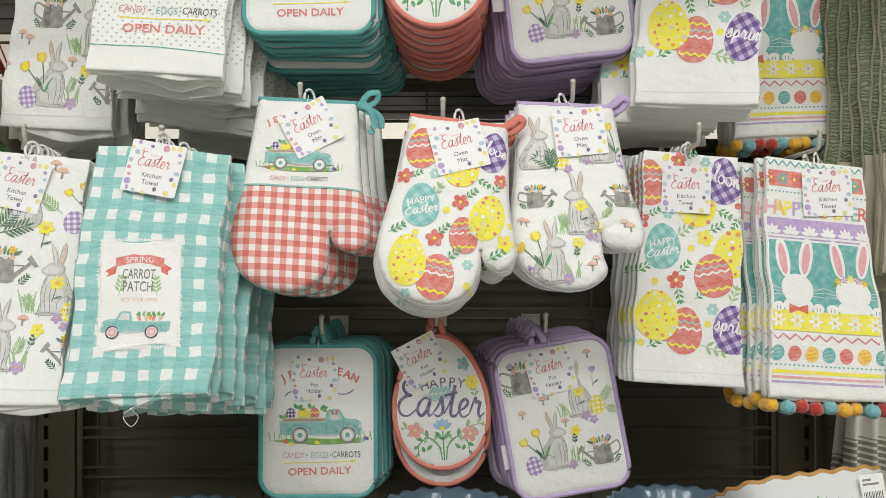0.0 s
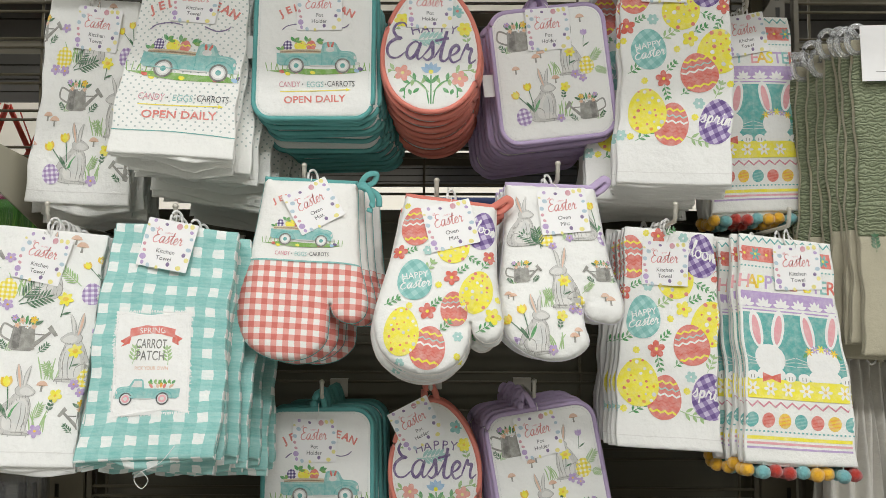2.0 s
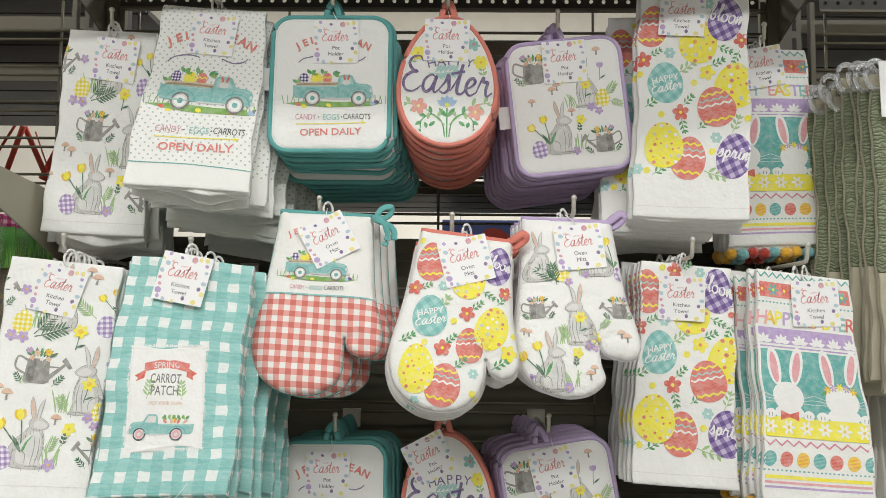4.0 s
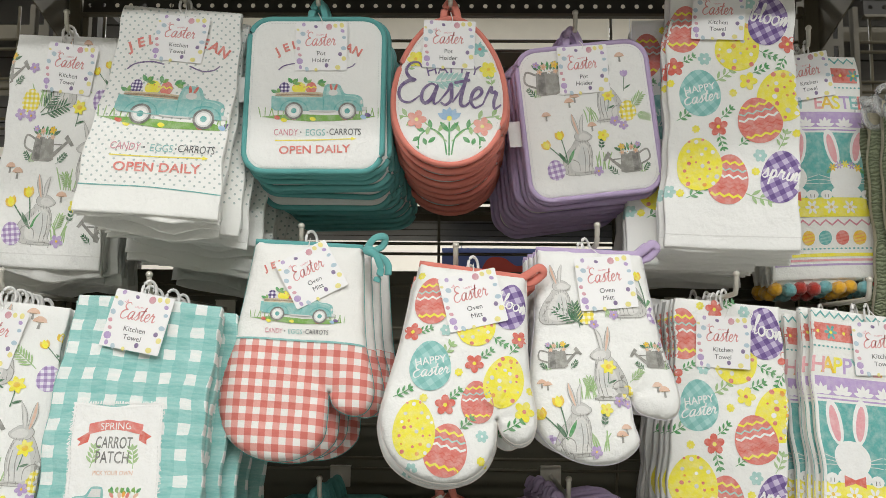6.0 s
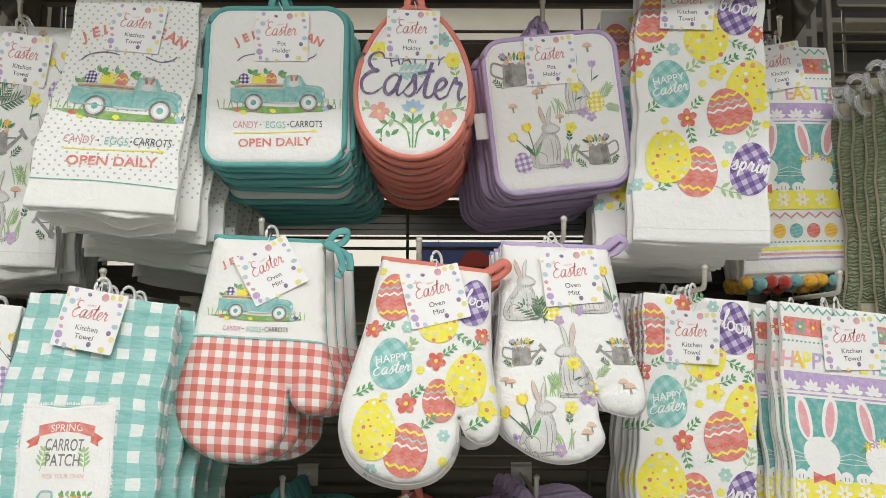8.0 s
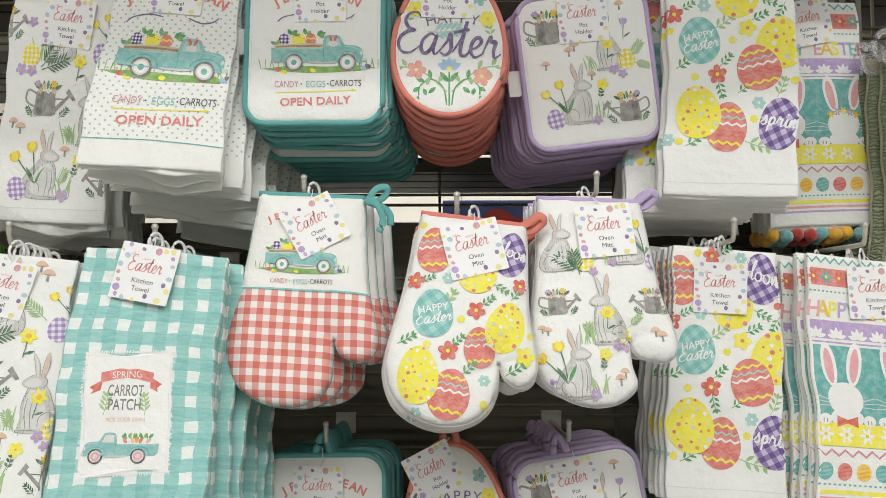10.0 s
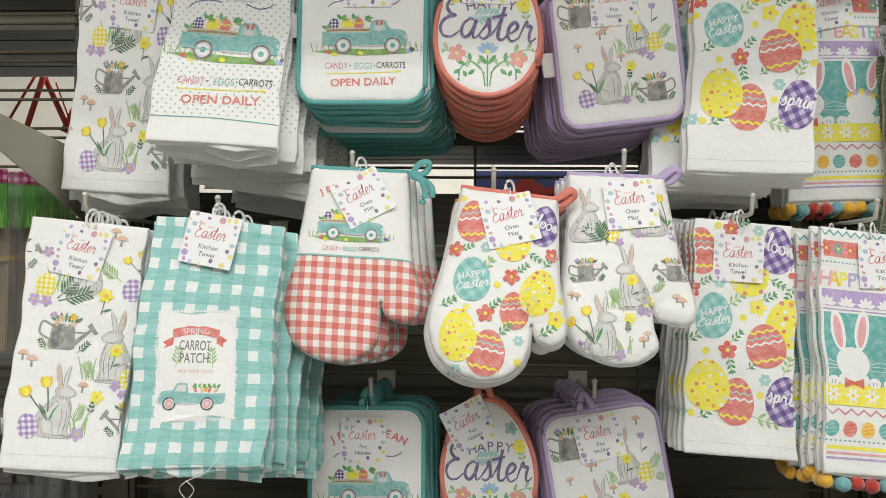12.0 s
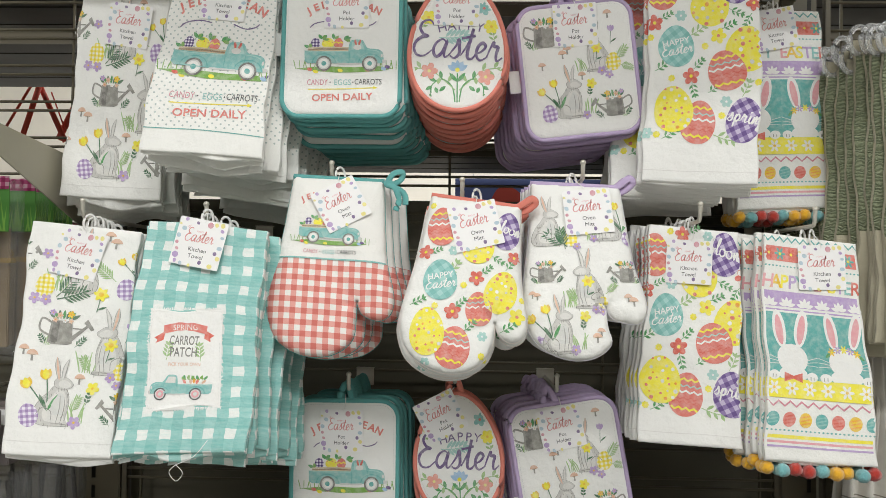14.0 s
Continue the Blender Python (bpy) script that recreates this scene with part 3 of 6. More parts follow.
def tulips(place, parent, x, y, size, spots, lift=2):
    pr = Print(place, parent, "tulip_print", "yellow tulips on green stems", lift).at(x, y, size)
    for (a, b), turn in spots:
        pr.line([(0.15, 1.0), (a * 0.5 + 0.1, (b + 1) * 0.5), (a, b)], 0.035, "dark", 0, steps=3)
        for d, k in ((-22, "gold"), (22, "gold"), (0, "yellow")):
            pr.leaf(a, b + 0.12, 0.34, 0.2, -90 + d + turn, k, 2 if k == "gold" else 3)
    pr.leaf(0.15, 1.0, 0.55, 0.12, -120, "dark", 1)
    pr.leaf(0.15, 1.0, 0.6, 0.12, -62, "green", 1)
    return pr.done()


def daffodil(place, parent, x, y, size, lift=4):
    pr = Print(place, parent, "daffodil_print", "yellow daffodil on a stem", lift).at(x, y, size)
    pr.line([(0, 0), (-0.05, 0.5), (-0.15, 1.0)], 0.05, "dark", 0, steps=3)
    pr.leaf(-0.12, 0.85, 0.5, 0.12, -20, "dark", 1)
    for k in range(6):
        pr.leaf(0, 0, 0.42, 0.26, 60 * k + 10, "yellow", 2)
    pr.oval(0, 0, 0.3, 0.26, "gold", 3, n=9)
    return pr.done()


def mushroom(place, parent, x, y, size, lift=1):
    pr = Print(place, parent, "mushroom_print", "", lift).at(x, y, size)
    pr.poly([(-0.07, 0), (0.07, 0), (0.1, 0.6), (-0.1, 0.6)], "grey", 0)
    pr.poly([(-0.48, 0.06), (-0.4, -0.15), (-0.18, -0.34), (0.1, -0.36), (0.36, -0.2), (0.5, 0.06), (0.2, 0.1), (-0.2, 0.1)], "peach", 1)
    pr.poly([(-0.3, 0.05), (0.3, 0.05), (0.2, 0.12), (-0.2, 0.12)], "brown", 2)
    return pr.done()


def watering_can(place, parent, x, y, size, flip=1, lift=1):
    """Grey can with flowers; the body is one unit high, the spout to the right."""
    pr = Print(place, parent, "watering_can_print", "grey watering can full of flowers", lift).at(x, y, size, 0, flip)
    pr.line([(-0.45, -0.4), (-0.85, -0.55), (-0.92, -0.1), (-0.46, 0.15)], 0.085, "grey", 0, steps=5)
    pr.poly([(-0.45, -0.5), (0.42, -0.5), (0.5, 0.42), (0.3, 0.5), (-0.35, 0.5), (-0.52, 0.42)], "grey", 1)
    pr.poly([(-0.38, -0.45), (-0.1, -0.46), (-0.12, 0.46), (-0.42, 0.40)], "stone", 2)
    pr.poly([(0.42, 0.40), (0.45, 0.12), (0.98, -0.36), (1.05, -0.28)], "grey", 0)
    pr.poly([(0.88, -0.46), (1.02, -0.62), (1.3, -0.2), (1.18, -0.14)], "grey", 1)
    pr.line([(0.45, -0.2), (0.8, -0.2)], 0.05, "stone", 0, steps=2)
    for k in range(7):
        pr.leaf(-0.3 + 0.11 * k, -0.55, 0.42, 0.14, -135 + 17 * k, ("dark", "green")[k % 2], 1)
    for a, b, c, s in ((-0.42, -0.82, "lilac", 0.3), (-0.12, -0.72, "peach", 0.3), (0.34, -0.78, "gold", 0.34), (-0.3, -0.52, "peach", 0.26), (0.1, -0.5, "white", 0.22), (0.36, -0.5, "peach", 0.24)):
        for j in range(5):
            pr.oval(a + 0.28 * s * math.cos(1.257 * j), b + 0.28 * s * math.sin(1.257 * j), 0.42 * s, 0.34 * s, c, 3, 72 * j, 7)
        pr.oval(a, b, 0.2 * s, 0.2 * s, "orange", 4, n=6)
    return pr.done()


def fern(place, parent, x, y, size, turn, color="dark", lift=2):
    return sprig(place, parent, x, y, size, turn, color, lift, 6, 0.075, 0.05)


def meadow(place, parent, spots):
    """spots: rows of (kind, mm across, mm down, mm size)."""
    for i, (kind, x, y, size, *more) in enumerate(spots):
        p, q, s = x / 1000, y / 1000, size / 1000
        k = more[0] if more else 1
        if kind == "can":
            watering_can(place, parent, p, q, s, k)
            tuft(place, parent, p - s * 0.5 * k, q + s * 0.55, s * 0.4, "light", 0, i)
            sprig(place, parent, p + s * 0.62 * k, q + s * 0.58, s * 0.55, -48 if k > 0 else -132, "dark", 0, 4, 0.12)
            sprig(place, parent, p - s * 0.55 * k, q + s * 0.55, s * 0.5, -128 if k > 0 else -52, "dark", 0, 4, 0.12)
        elif kind == "sit":
            rabbit(place, parent, p, q - s / 2, s, k)
            tuft(place, parent, p + s * 0.3, q + s * 0.45, s * 0.3, "light", 0, i)
        elif kind == "stand":
            rabbit(place, parent, p, q - s / 2, s, -k, True)
            tuft(place, parent, p - s * 0.28, q + s * 0.48, s * 0.3, "light", 0, i)
            daffodil(place, parent, p + s * 0.02, q + s * 0.06, s * 0.26)
        elif kind == "tulip":
            tulips(place, parent, p, q, s, (((0.0, 0.0), -10), ((-0.45, 0.28), -25)))
        elif kind == "yegg":
            check_egg(place, parent, p, q, s * 0.84, s, "yellowcheck", 8, 2)
        elif kind == "legg":
            check_egg(place, parent, p, q, s * 0.86, s, "lilaccheck", -6, 2)
        elif kind == "shroom":
            mushroom(place, parent, p, q, s)
        elif kind == "violet":
            flower(place, parent, p, q, s, "lilac", "gold", 3, 5, 20)
        elif kind == "butter":
            flower(place, parent, p, q, s, "yellow", "gold", 3, 5, 10)
            sprig(place, parent, p - s * 0.3, q + s * 1.2, s * 0.9, -80, "dark", 1, 3, 0.2)
        elif kind == "daff":
            daffodil(place, parent, p, q, s)
        elif kind == "crocus":
            pr = Print(place, parent, "tulip_print", "lilac tulip", 2).at(p, q, s)
            pr.line([(0, 0.1), (-0.1, 0.6), (-0.15, 1.1)], 0.04, "dark", 0, steps=3)
            for d in (-25, 25, 0):
                pr.leaf(0, 0.15, 0.5, 0.3, -90 + d, "lilac", 1 if d else 2)
            pr.leaf(-0.15, 1.0, 0.6, 0.12, -30, "dark", 1)
            pr.done()
        elif kind == "fern":
            fern(place, parent, p, q, s, k)
        elif kind == "palefern":
            fern(place, parent, p, q, s, k, "light")


def draw_meadow(place, parent, w, h):
    hem(place, parent, w, h, 0.024)
    meadow(place, parent, [("can", -117, 72, 40), ("stand", 2, 68, 130), ("fern", -36, 142, 52, -52), ("fern", -34, 146, 56, -20), ("yegg", -58, 121, 43), ("violet", -75, 146, 23), ("violet", -54, 148, 22), ("violet", -57, 61, 20),
                           ("shroom", 46, 14, 20), ("shroom", 58, 27, 22), ("tulip", 98, 52, 46), ("legg", 86, 117, 42), ("palefern", 66, 104, 44, -140), ("daff", 44, 131, 34)])
    meadow(place, parent, [("can", -20, 207, 44), ("stand", 68, 217, 126), ("shroom", -80, 240, 20), ("shroom", -64, 249, 22), ("sit", -10, 313, 123), ("tulip", -34, 287, 62), ("legg", -56, 358, 41), ("shroom", 24, 287, 20),
                           ("butter", 50, 305, 25), ("violet", 25, 367, 24), ("yegg", 94, 272, 33)])
    meadow(place, parent, [("violet", 77, 284, 20), ("violet", 91, 298, 17), ("can", 112, 348, 40, -1), ("palefern", 40, 278, 34, -120), ("palefern", 18, 352, 34, -70), ("shroom", -104, 300, 18), ("crocus", 98, 190, 26)])


def draw_meadow_holder(place, parent, outline):
    meadow(place, parent, [("can", -62, 62, 42), ("shroom", 66, 26, 18), ("shroom", -30, 98, 18), ("shroom", -20, 90, 18), ("shroom", -72, 118, 17), ("shroom", 4, 144, 17), ("crocus", 70, 60, 26),
                           ("stand", 36, 88, 104), ("yegg", 68, 124, 36), ("violet", 44, 140, 19), ("violet", 58, 149, 17), ("palefern", 74, 122, 34, -50), ("palefern", 78, 130, 30, 20)])
    meadow(place, parent, [("sit", -20, 174, 108), ("tulip", -52, 158, 50), ("legg", -66, 215, 36), ("butter", 21, 163, 21), ("violet", 6, 224, 18), ("can", 62, 214, 36, -1)])


def draw_meadow_mitt(place, parent, outline, k):
    meadow(place, parent, [("sit", -57, 72, 97), ("fern", -26, 124, 46, -142), ("fern", -30, 128, 40, -100), ("yegg", -19, 109, 29), ("violet", -9, 124, 15), ("violet", 22, 111, 15), ("stand", 47, 66, 100), ("tulip", 66, 52, 48),
                           ("legg", 84, 111, 28), ("can", -68, 174, 28), ("can", 74, 180, 28, -1), ("stand", 2, 183, 110), ("yegg", 29, 226, 20)])
    meadow(place, parent, [("violet", 14, 240, 16), ("violet", 27, 243, 14), ("shroom", 72, 220, 16), ("shroom", 81, 227, 18), ("shroom", -94, 207, 14), ("shroom", -86, 211, 14), ("shroom", 20, 278, 16), ("shroom", 12, 288, 18),
                           ("sit", -49, 262, 104), ("tulip", -72, 239, 52), ("legg", -87, 298, 32), ("butter", -6, 252, 20), ("violet", -26, 309, 18), ("palefern", -18, 232, 30, -110), ("palefern", 34, 212, 24, -40)])


def bright_eggs(place, parent, k, dx, dy, wide=1.0):
    def P(x, y):
        return x / 1000 * k + dx, y / 1000 * k + dy
    K = k / 1000
    zig_egg(place, parent, *P(-80, 68), 62 * K, 84 * K, 0, 1)
    dot_egg(place, parent, *P(11, 100), 76 * K, 86 * K, 10, 1, 3)
    check_egg(place, parent, *P(62, 56), 68 * K, 86 * K, "purplecheck", 6, 3, "bloom", -0.12)
    check_egg(place, parent, *P(-53, 181), 70 * K, 82 * K, "tealcheck", -4, 1, "HAPPY")
    dot_egg(place, parent, *P(80, 186), 78 * K, 88 * K, 8, 1, 7)
    zig_egg(place, parent, *P(43, 228), 72 * K, 78 * K, -14, 3)
    zig_egg(place, parent, *P(-7, 329), 66 * K, 84 * K, 6, 1)
    dot_egg(place, parent, *P(-55, 304), 76 * K, 90 * K, -6, 3, 5)
    check_egg(place, parent, *P(78, 323), 68 * K, 88 * K, "purplecheck", 4, 1, "spring", -0.08)
    for x, y, s in ((-96, 136, 34), (-24, 240, 34), (97, 98, 32), (-25, 24, 32)):
        flower(place, parent, *P(x, y), s * K, "red", "yellow", 2, 5, x)
    flower(place, parent, *P(27, 161), 32 * K, "yellow", "coral", 2)
    for x, y in ((29, 24), (44, 288), (-45, 121), (-100, 352)):
        flower(place, parent, *P(x, y), 23 * K, "mint", "white", 0, 6)
    for x, y in ((-102, 165), (2, 181), (-62, 244), (-82, 354), (36, 315), (-50, 20), (101, 250)):
        flower(place, parent, *P(x, y), 14 * K, "yellow", "straw", 0, 7)
    for x, y, s, turn, c in ((-84, 128, 26, -30, "green"), (-96, 230, 34, -35, "green"), (-20, 226, 28, -45, "green"), (-22, 250, 30, 75, "green"), (10, 272, 28, -40, "green"), (48, 108, 30, 25, "green"),
                             (92, 118, 28, 120, "green"), (-72, 362, 34, -35, "green"), (32, 148, 30, -25, "green"), (-30, 162, 38, -35, "light"), (74, 278, 34, -70, "light"), (22, 352, 44, 15, "light"), (-14, 20, 26, -30, "green")):
        sprig(place, parent, *P(x, y), s * K, turn, c, 0, 3, 0.135)


def hem(place, parent, w, h, up):
    pr = Print(place, parent, "hem", "", 0)
    pr.line([(-w / 2 + 0.001, h - up), (-w / 6, h - up), (w / 6, h - up - 0.001), (w / 2 - 0.001, h - up)], 0.0013, "hemline", steps=9)
    pr.done()


def draw_eggs(place, parent, w, h):
    hem(place, parent, w, h, 0.022)
    k = w / 0.215
    bright_eggs(place, parent, 1.0, 0.0, 0.0 if k > 0.95 else -0.010)


def draw_egg_mitt(place, parent, outline, k):
    K = 1 / 1000
    zig_egg(place, parent, -55 * K, 60 * K, 53 * K, 73 * K, -4, 1)
    check_egg(place, parent, 59 * K, 59 * K, 48 * K, 72 * K, "purplecheck", 6, 1, "bloom", -0.1)
    dot_egg(place, parent, 12 * K, 92 * K, 57 * K, 66 * K, 8, 1, 3)
    check_egg(place, parent, -49 * K, 158 * K, 60 * K, 73 * K, "tealcheck", -4, 1, "HAPPY")
    dot_egg(place, parent, 57 * K, 172 * K, 57 * K, 76 * K, 14, 1, 7)
    zig_egg(place, parent, 21 * K, 205 * K, 46 * K, 59 * K, -8, 0)
    dot_egg(place, parent, -63 * K, 250 * K, 60 * K, 83 * K, -4, 3, 5)
    zig_egg(place, parent, -17 * K, 274 * K, 60 * K, 72 * K, 8, 1)
    for x, y, s in ((-79, 109, 28), (13, 151, 28), (75, 107, 25), (-23, 213, 30)):
        flower(place, parent, x * K, y * K, s * K, "red", "yellow", 2, 5, x)
    flower(place, parent, 87 * K, 212 * K, 30 * K, "yellow", "coral", 2)
    for x, y in ((-31, 104), (31, 251), (-62, 303)):
        flower(place, parent, x * K, y * K, 18 * K, "mint", "white", 0, 6)
    for x, y in ((-75, 19), (-8, 165), (-54, 205), (32, 284), (94, 181)):
        flower(place, parent, x * K, y * K, 12 * K, "yellow", "straw", 0, 7)
    for x, y, s, turn, c in ((-97, 206, 28, -30, "green"), (-38, 152, 34, -58, "light"), (-20, 206, 24, -45, "green"), (-2, 246, 26, -45, "green"), (36, 108, 24, 30, "green"), (62, 132, 26, -58, "green"),
                             (60, 240, 30, -32, "green"), (19, 144, 24, -40, "green"), (-72, 110, 22, -22, "green")):
        sprig(place, parent, x * K, y * K, s * K, turn, c, 0, 3, 0.135)


def truck(place, parent, x, y, size, flip=1, load="eggs", lift=1, turn=0.0):
    """Side view of an old pickup; one unit long, its nose to the right."""
    pr = Print(place, parent, "truck_print", "teal pickup truck with a full load bed", lift).at(x, y, size, turn, flip)
    pr.pivot = 0.165
    if load == "eggs":
        pr.poly([(-0.66, 0.235), (-0.3, 0.20), (0.1, 0.215), (0.45, 0.20), (0.66, 0.225), (0.5, 0.265), (0.15, 0.285), (-0.1, 0.29), (-0.45, 0.265)], "grass", 0)
        for k in range(14):
            px = (-0.66 + 0.05 * (k % 7)) if k < 7 else (0.42 + 0.045 * (k % 7))
            pr.line([(px, 0.24), (px + 0.015 * ((k % 3) - 1), 0.17), (px + 0.03 * ((k % 3) - 1), 0.12)], 0.012, ("grass", "light")[k % 2], 0, steps=2, taper=True)
        for px, py, c in ((-0.47, 0.245, "red"), (-0.39, 0.275, "yellow"), (-0.28, 0.25, "pink"), (-0.06, 0.26, "yellow"), (0.37, 0.235, "pink"), (0.57, 0.21, "purple"), (0.52, 0.235, "sky"), (0.31, 0.25, "coral")):
            pr.oval(px, py, 0.075, 0.05, c, 1, 15, 8)
    # load
    pr.tall = 0.84
    if load == "eggs":
        for px, c in ((-0.40, "tinycheck"), (-0.23, "yellow"), (-0.09, "coral")):
            pr.poly([(px + a, -0.17 + b) for a, b in egg_shape(0.13 if c != "yellow" else 0.17, 0.17, 14)], c, 2)
        for px in (-0.29, -0.22, -0.17):
            pr.oval(px, -0.2 + 0.02 * (px > -0.2), 0.018, 0.018, "coral", 3, n=6)
        pr.line([(-0.15, -0.165), (-0.12, -0.19), (-0.09, -0.165), (-0.06, -0.19), (-0.03, -0.165)], 0.016, "yellow", 3, smooth=False)
        for px, py, t in ((-0.3, -0.25, -60), (-0.15, -0.26, -100), (-0.02, -0.25, -50), (-0.47, -0.12, -150), (-0.31, -0.26, -120), (-0.01, -0.26, -20)):
            pr.leaf(px, py + 0.03, 0.10, 0.05, t, "green", 3)
            pr.leaf(px + 0.01, py + 0.03, 0.08, 0.045, t + 50, "grass", 3)
        for yy in (-0.095, -0.07, -0.045):
            pr.line([(-0.5, yy + 0.01), (-0.2, yy - 0.004), (0.05, yy + 0.006)], 0.017, "sand" if yy != -0.07 else "brown", 4, steps=3)
    else:
        for k in range(7):
            pr.oval(-0.40 + 0.055 * k, -0.09 - 0.012 * (k % 2), 0.05, 0.10, ("peach", "white", "coral", "orange")[k % 4], 2, 12 * (k - 3), 9)
            pr.leaf(-0.40 + 0.055 * k, -0.13, 0.10, 0.05, -120 + 20 * (k % 4), ("green", "grass")[k % 2], 1)
            pr.leaf(-0.38 + 0.055 * k, -0.12, 0.08, 0.045, -70 + 20 * (k % 3), "grass", 1)
    # body
    pr.poly([(-0.545, -0.045), (0.06, -0.04), (0.07, 0.16), (-0.12, 0.165), (-0.50, 0.16), (-0.54, 0.12)], "teal", 5)
    pr.poly([tuple(v) for v in smooth_path([(0.045, 0.16), (0.045, -0.05), (0.065, -0.185), (0.10, -0.22), (0.17, -0.228), (0.235, -0.215), (0.27, -0.15), (0.31, -0.085), (0.42, -0.075), (0.49, -0.04), (0.515, 0.03), (0.52, 0.14)], 3)], "teal", 5)
    pr.poly([(0.50, 0.10), (0.555, 0.105), (0.56, 0.15), (0.50, 0.155)], "ash", 6)
    pr.poly([(0.085, -0.06), (0.092, -0.185), (0.22, -0.185), (0.265, -0.065)], "mint" if load == "eggs" else "fog", 6)
    if load == "eggs":
        pr.oval(0.165, -0.10, 0.11, 0.09, "fog", 7, 0, 10)
        for px, t in ((0.14, 80), (0.195, 105)):
            pr.oval(px, -0.18, 0.10, 0.032, "red", 7, t, 8)
    for px in (-0.28, 0.34):
        pr.poly([(px + 0.17 * math.cos(a), 0.16 - 0.16 * math.sin(a)) for a in (math.pi * k / 10 for k in range(11))], "teal", 6)
        pr.line([(px + 0.155 * math.cos(a), 0.15 - 0.14 * math.sin(a)) for a in (math.pi * k / 8 for k in range(9))], 0.013, "deepteal", 7, steps=2)
    pr.line([(-0.49, -0.03), (-0.2, -0.028), (0.04, -0.03)], 0.012, "mint", 7, steps=2)
    pr.line([(0.3, -0.06), (0.4, -0.05), (0.46, -0.02)], 0.012, "mint", 7, steps=3)
    pr.line([(0.055, -0.04), (0.06, 0.06), (0.055, 0.155)], 0.008, "deepteal", 7, steps=2)
    pr.line([(0.28, -0.05), (0.285, 0.03), (0.27, 0.09)], 0.008, "deepteal", 7, steps=2)
    pr.oval(0.495, 0.035, 0.03, 0.06, "fog", 8, 0, 8)
    pr.line([(-0.1, 0.165), (0.1, 0.17), (0.2, 0.165)], 0.02, "ash", 7, steps=2)
    pr.tall = 1.0
    for px in (-0.28, 0.335):
        pr.oval(px, 0.165, 0.21, 0.21, "stone" if load == "eggs" else "black", 8, 0, 20)
        pr.oval(px, 0.165, 0.165, 0.165, "ash", 9, 0, 18)
        pr.oval(px, 0.165, 0.13, 0.13, "white" if load == "eggs" else "pink", 10, 0, 16)
        pr.oval(px, 0.165, 0.065, 0.065, "deepteal" if load == "eggs" else "ash", 11, 0, 12)
    return pr.done()


def truck_words(place, parent, x, y, k, full=True, turn=0.0):
    pr = Print(place, parent, "lettering", "coloured words under the truck", 2).at(x, y, k, turn)
    pr.text("CANDY", -0.0455, 0, 0.0105, "rose", width=0.0375)
    pr.text("EGGS", 0.0005, 0, 0.0105, "teal", width=0.030)
    pr.text("CARROTS", 0.047, -0.001, 0.0105, "black", width=0.049)
    for px in (-0.0222, 0.0195):
        pr.oval(px, 0, 0.0025, 0.0025, "black", n=8)
    if full:
        pr.done()
        pr = Print(place, parent, "arrow_print", "thin yellow arrow", 1).at(x, y, k, turn)
        pr.line([(-0.062, 0.0135), (0.0, 0.0125), (0.058, 0.0105)], 0.0017, "yellow", steps=4)
        pr.poly([(0.057, 0.0075), (0.065, 0.0105), (0.057, 0.0135)], "yellow")
        pr.done()
        pr = Print(place, parent, "lettering", "bold coral opening words", 2).at(x, y, k, turn)
        pr.text("OPEN DAILY", 0, 0.0275, 0.0125, "coral", width=0.111, weight=0.018, turn=-1.5)
    return pr.done()


def truck_title(place, parent, x, y, k):
    pr = Print(place, parent, "lettering", "coral arched title", 2).at(x, y, k)
    pr.arc_text("JELLY BEAN", 0, 0, 0.135, 6.35, 0.0135, "coral", 0, 0.035)
    pr.done()
    pr = Print(place, parent, "flourish_print", "purple pen flourishes", 1).at(x, y, k)
    pr.line([(-0.062, 0.049), (-0.052, 0.041), (-0.03, 0.037), (-0.012, 0.040)], 0.0019, "purple", steps=5)
    pr.line([(0.022, 0.040), (0.04, 0.046), (0.055, 0.043), (0.062, 0.037)], 0.0019, "purple", steps=5)
    return pr.done()


def draw_truck_holder(place, parent, outline):
    truck_title(place, parent, 0.002, 0.042, 1.03)
    truck(place, parent, 0.007, 0.140, 0.143)
    truck_words(place, parent, 0.003, 0.200, 1.05)


def draw_truck_towel(place, parent, w, h):
    truck_title(place, parent, 0.0, 0.060, 1.35)
    truck(place, parent, 0.012, 0.181, 0.180, turn=2)
    truck_words(place, parent, 0.008, 0.269, 1.28)
    pr = Print(place, parent, "woven_line", "thin teal woven line", 1)
    pr.line([(-w / 2 + 0.001, 0.341), (0, 0.340), (w / 2 - 0.001, 0.345)], 0.0019, "deepteal", steps=14)
    pr.done()


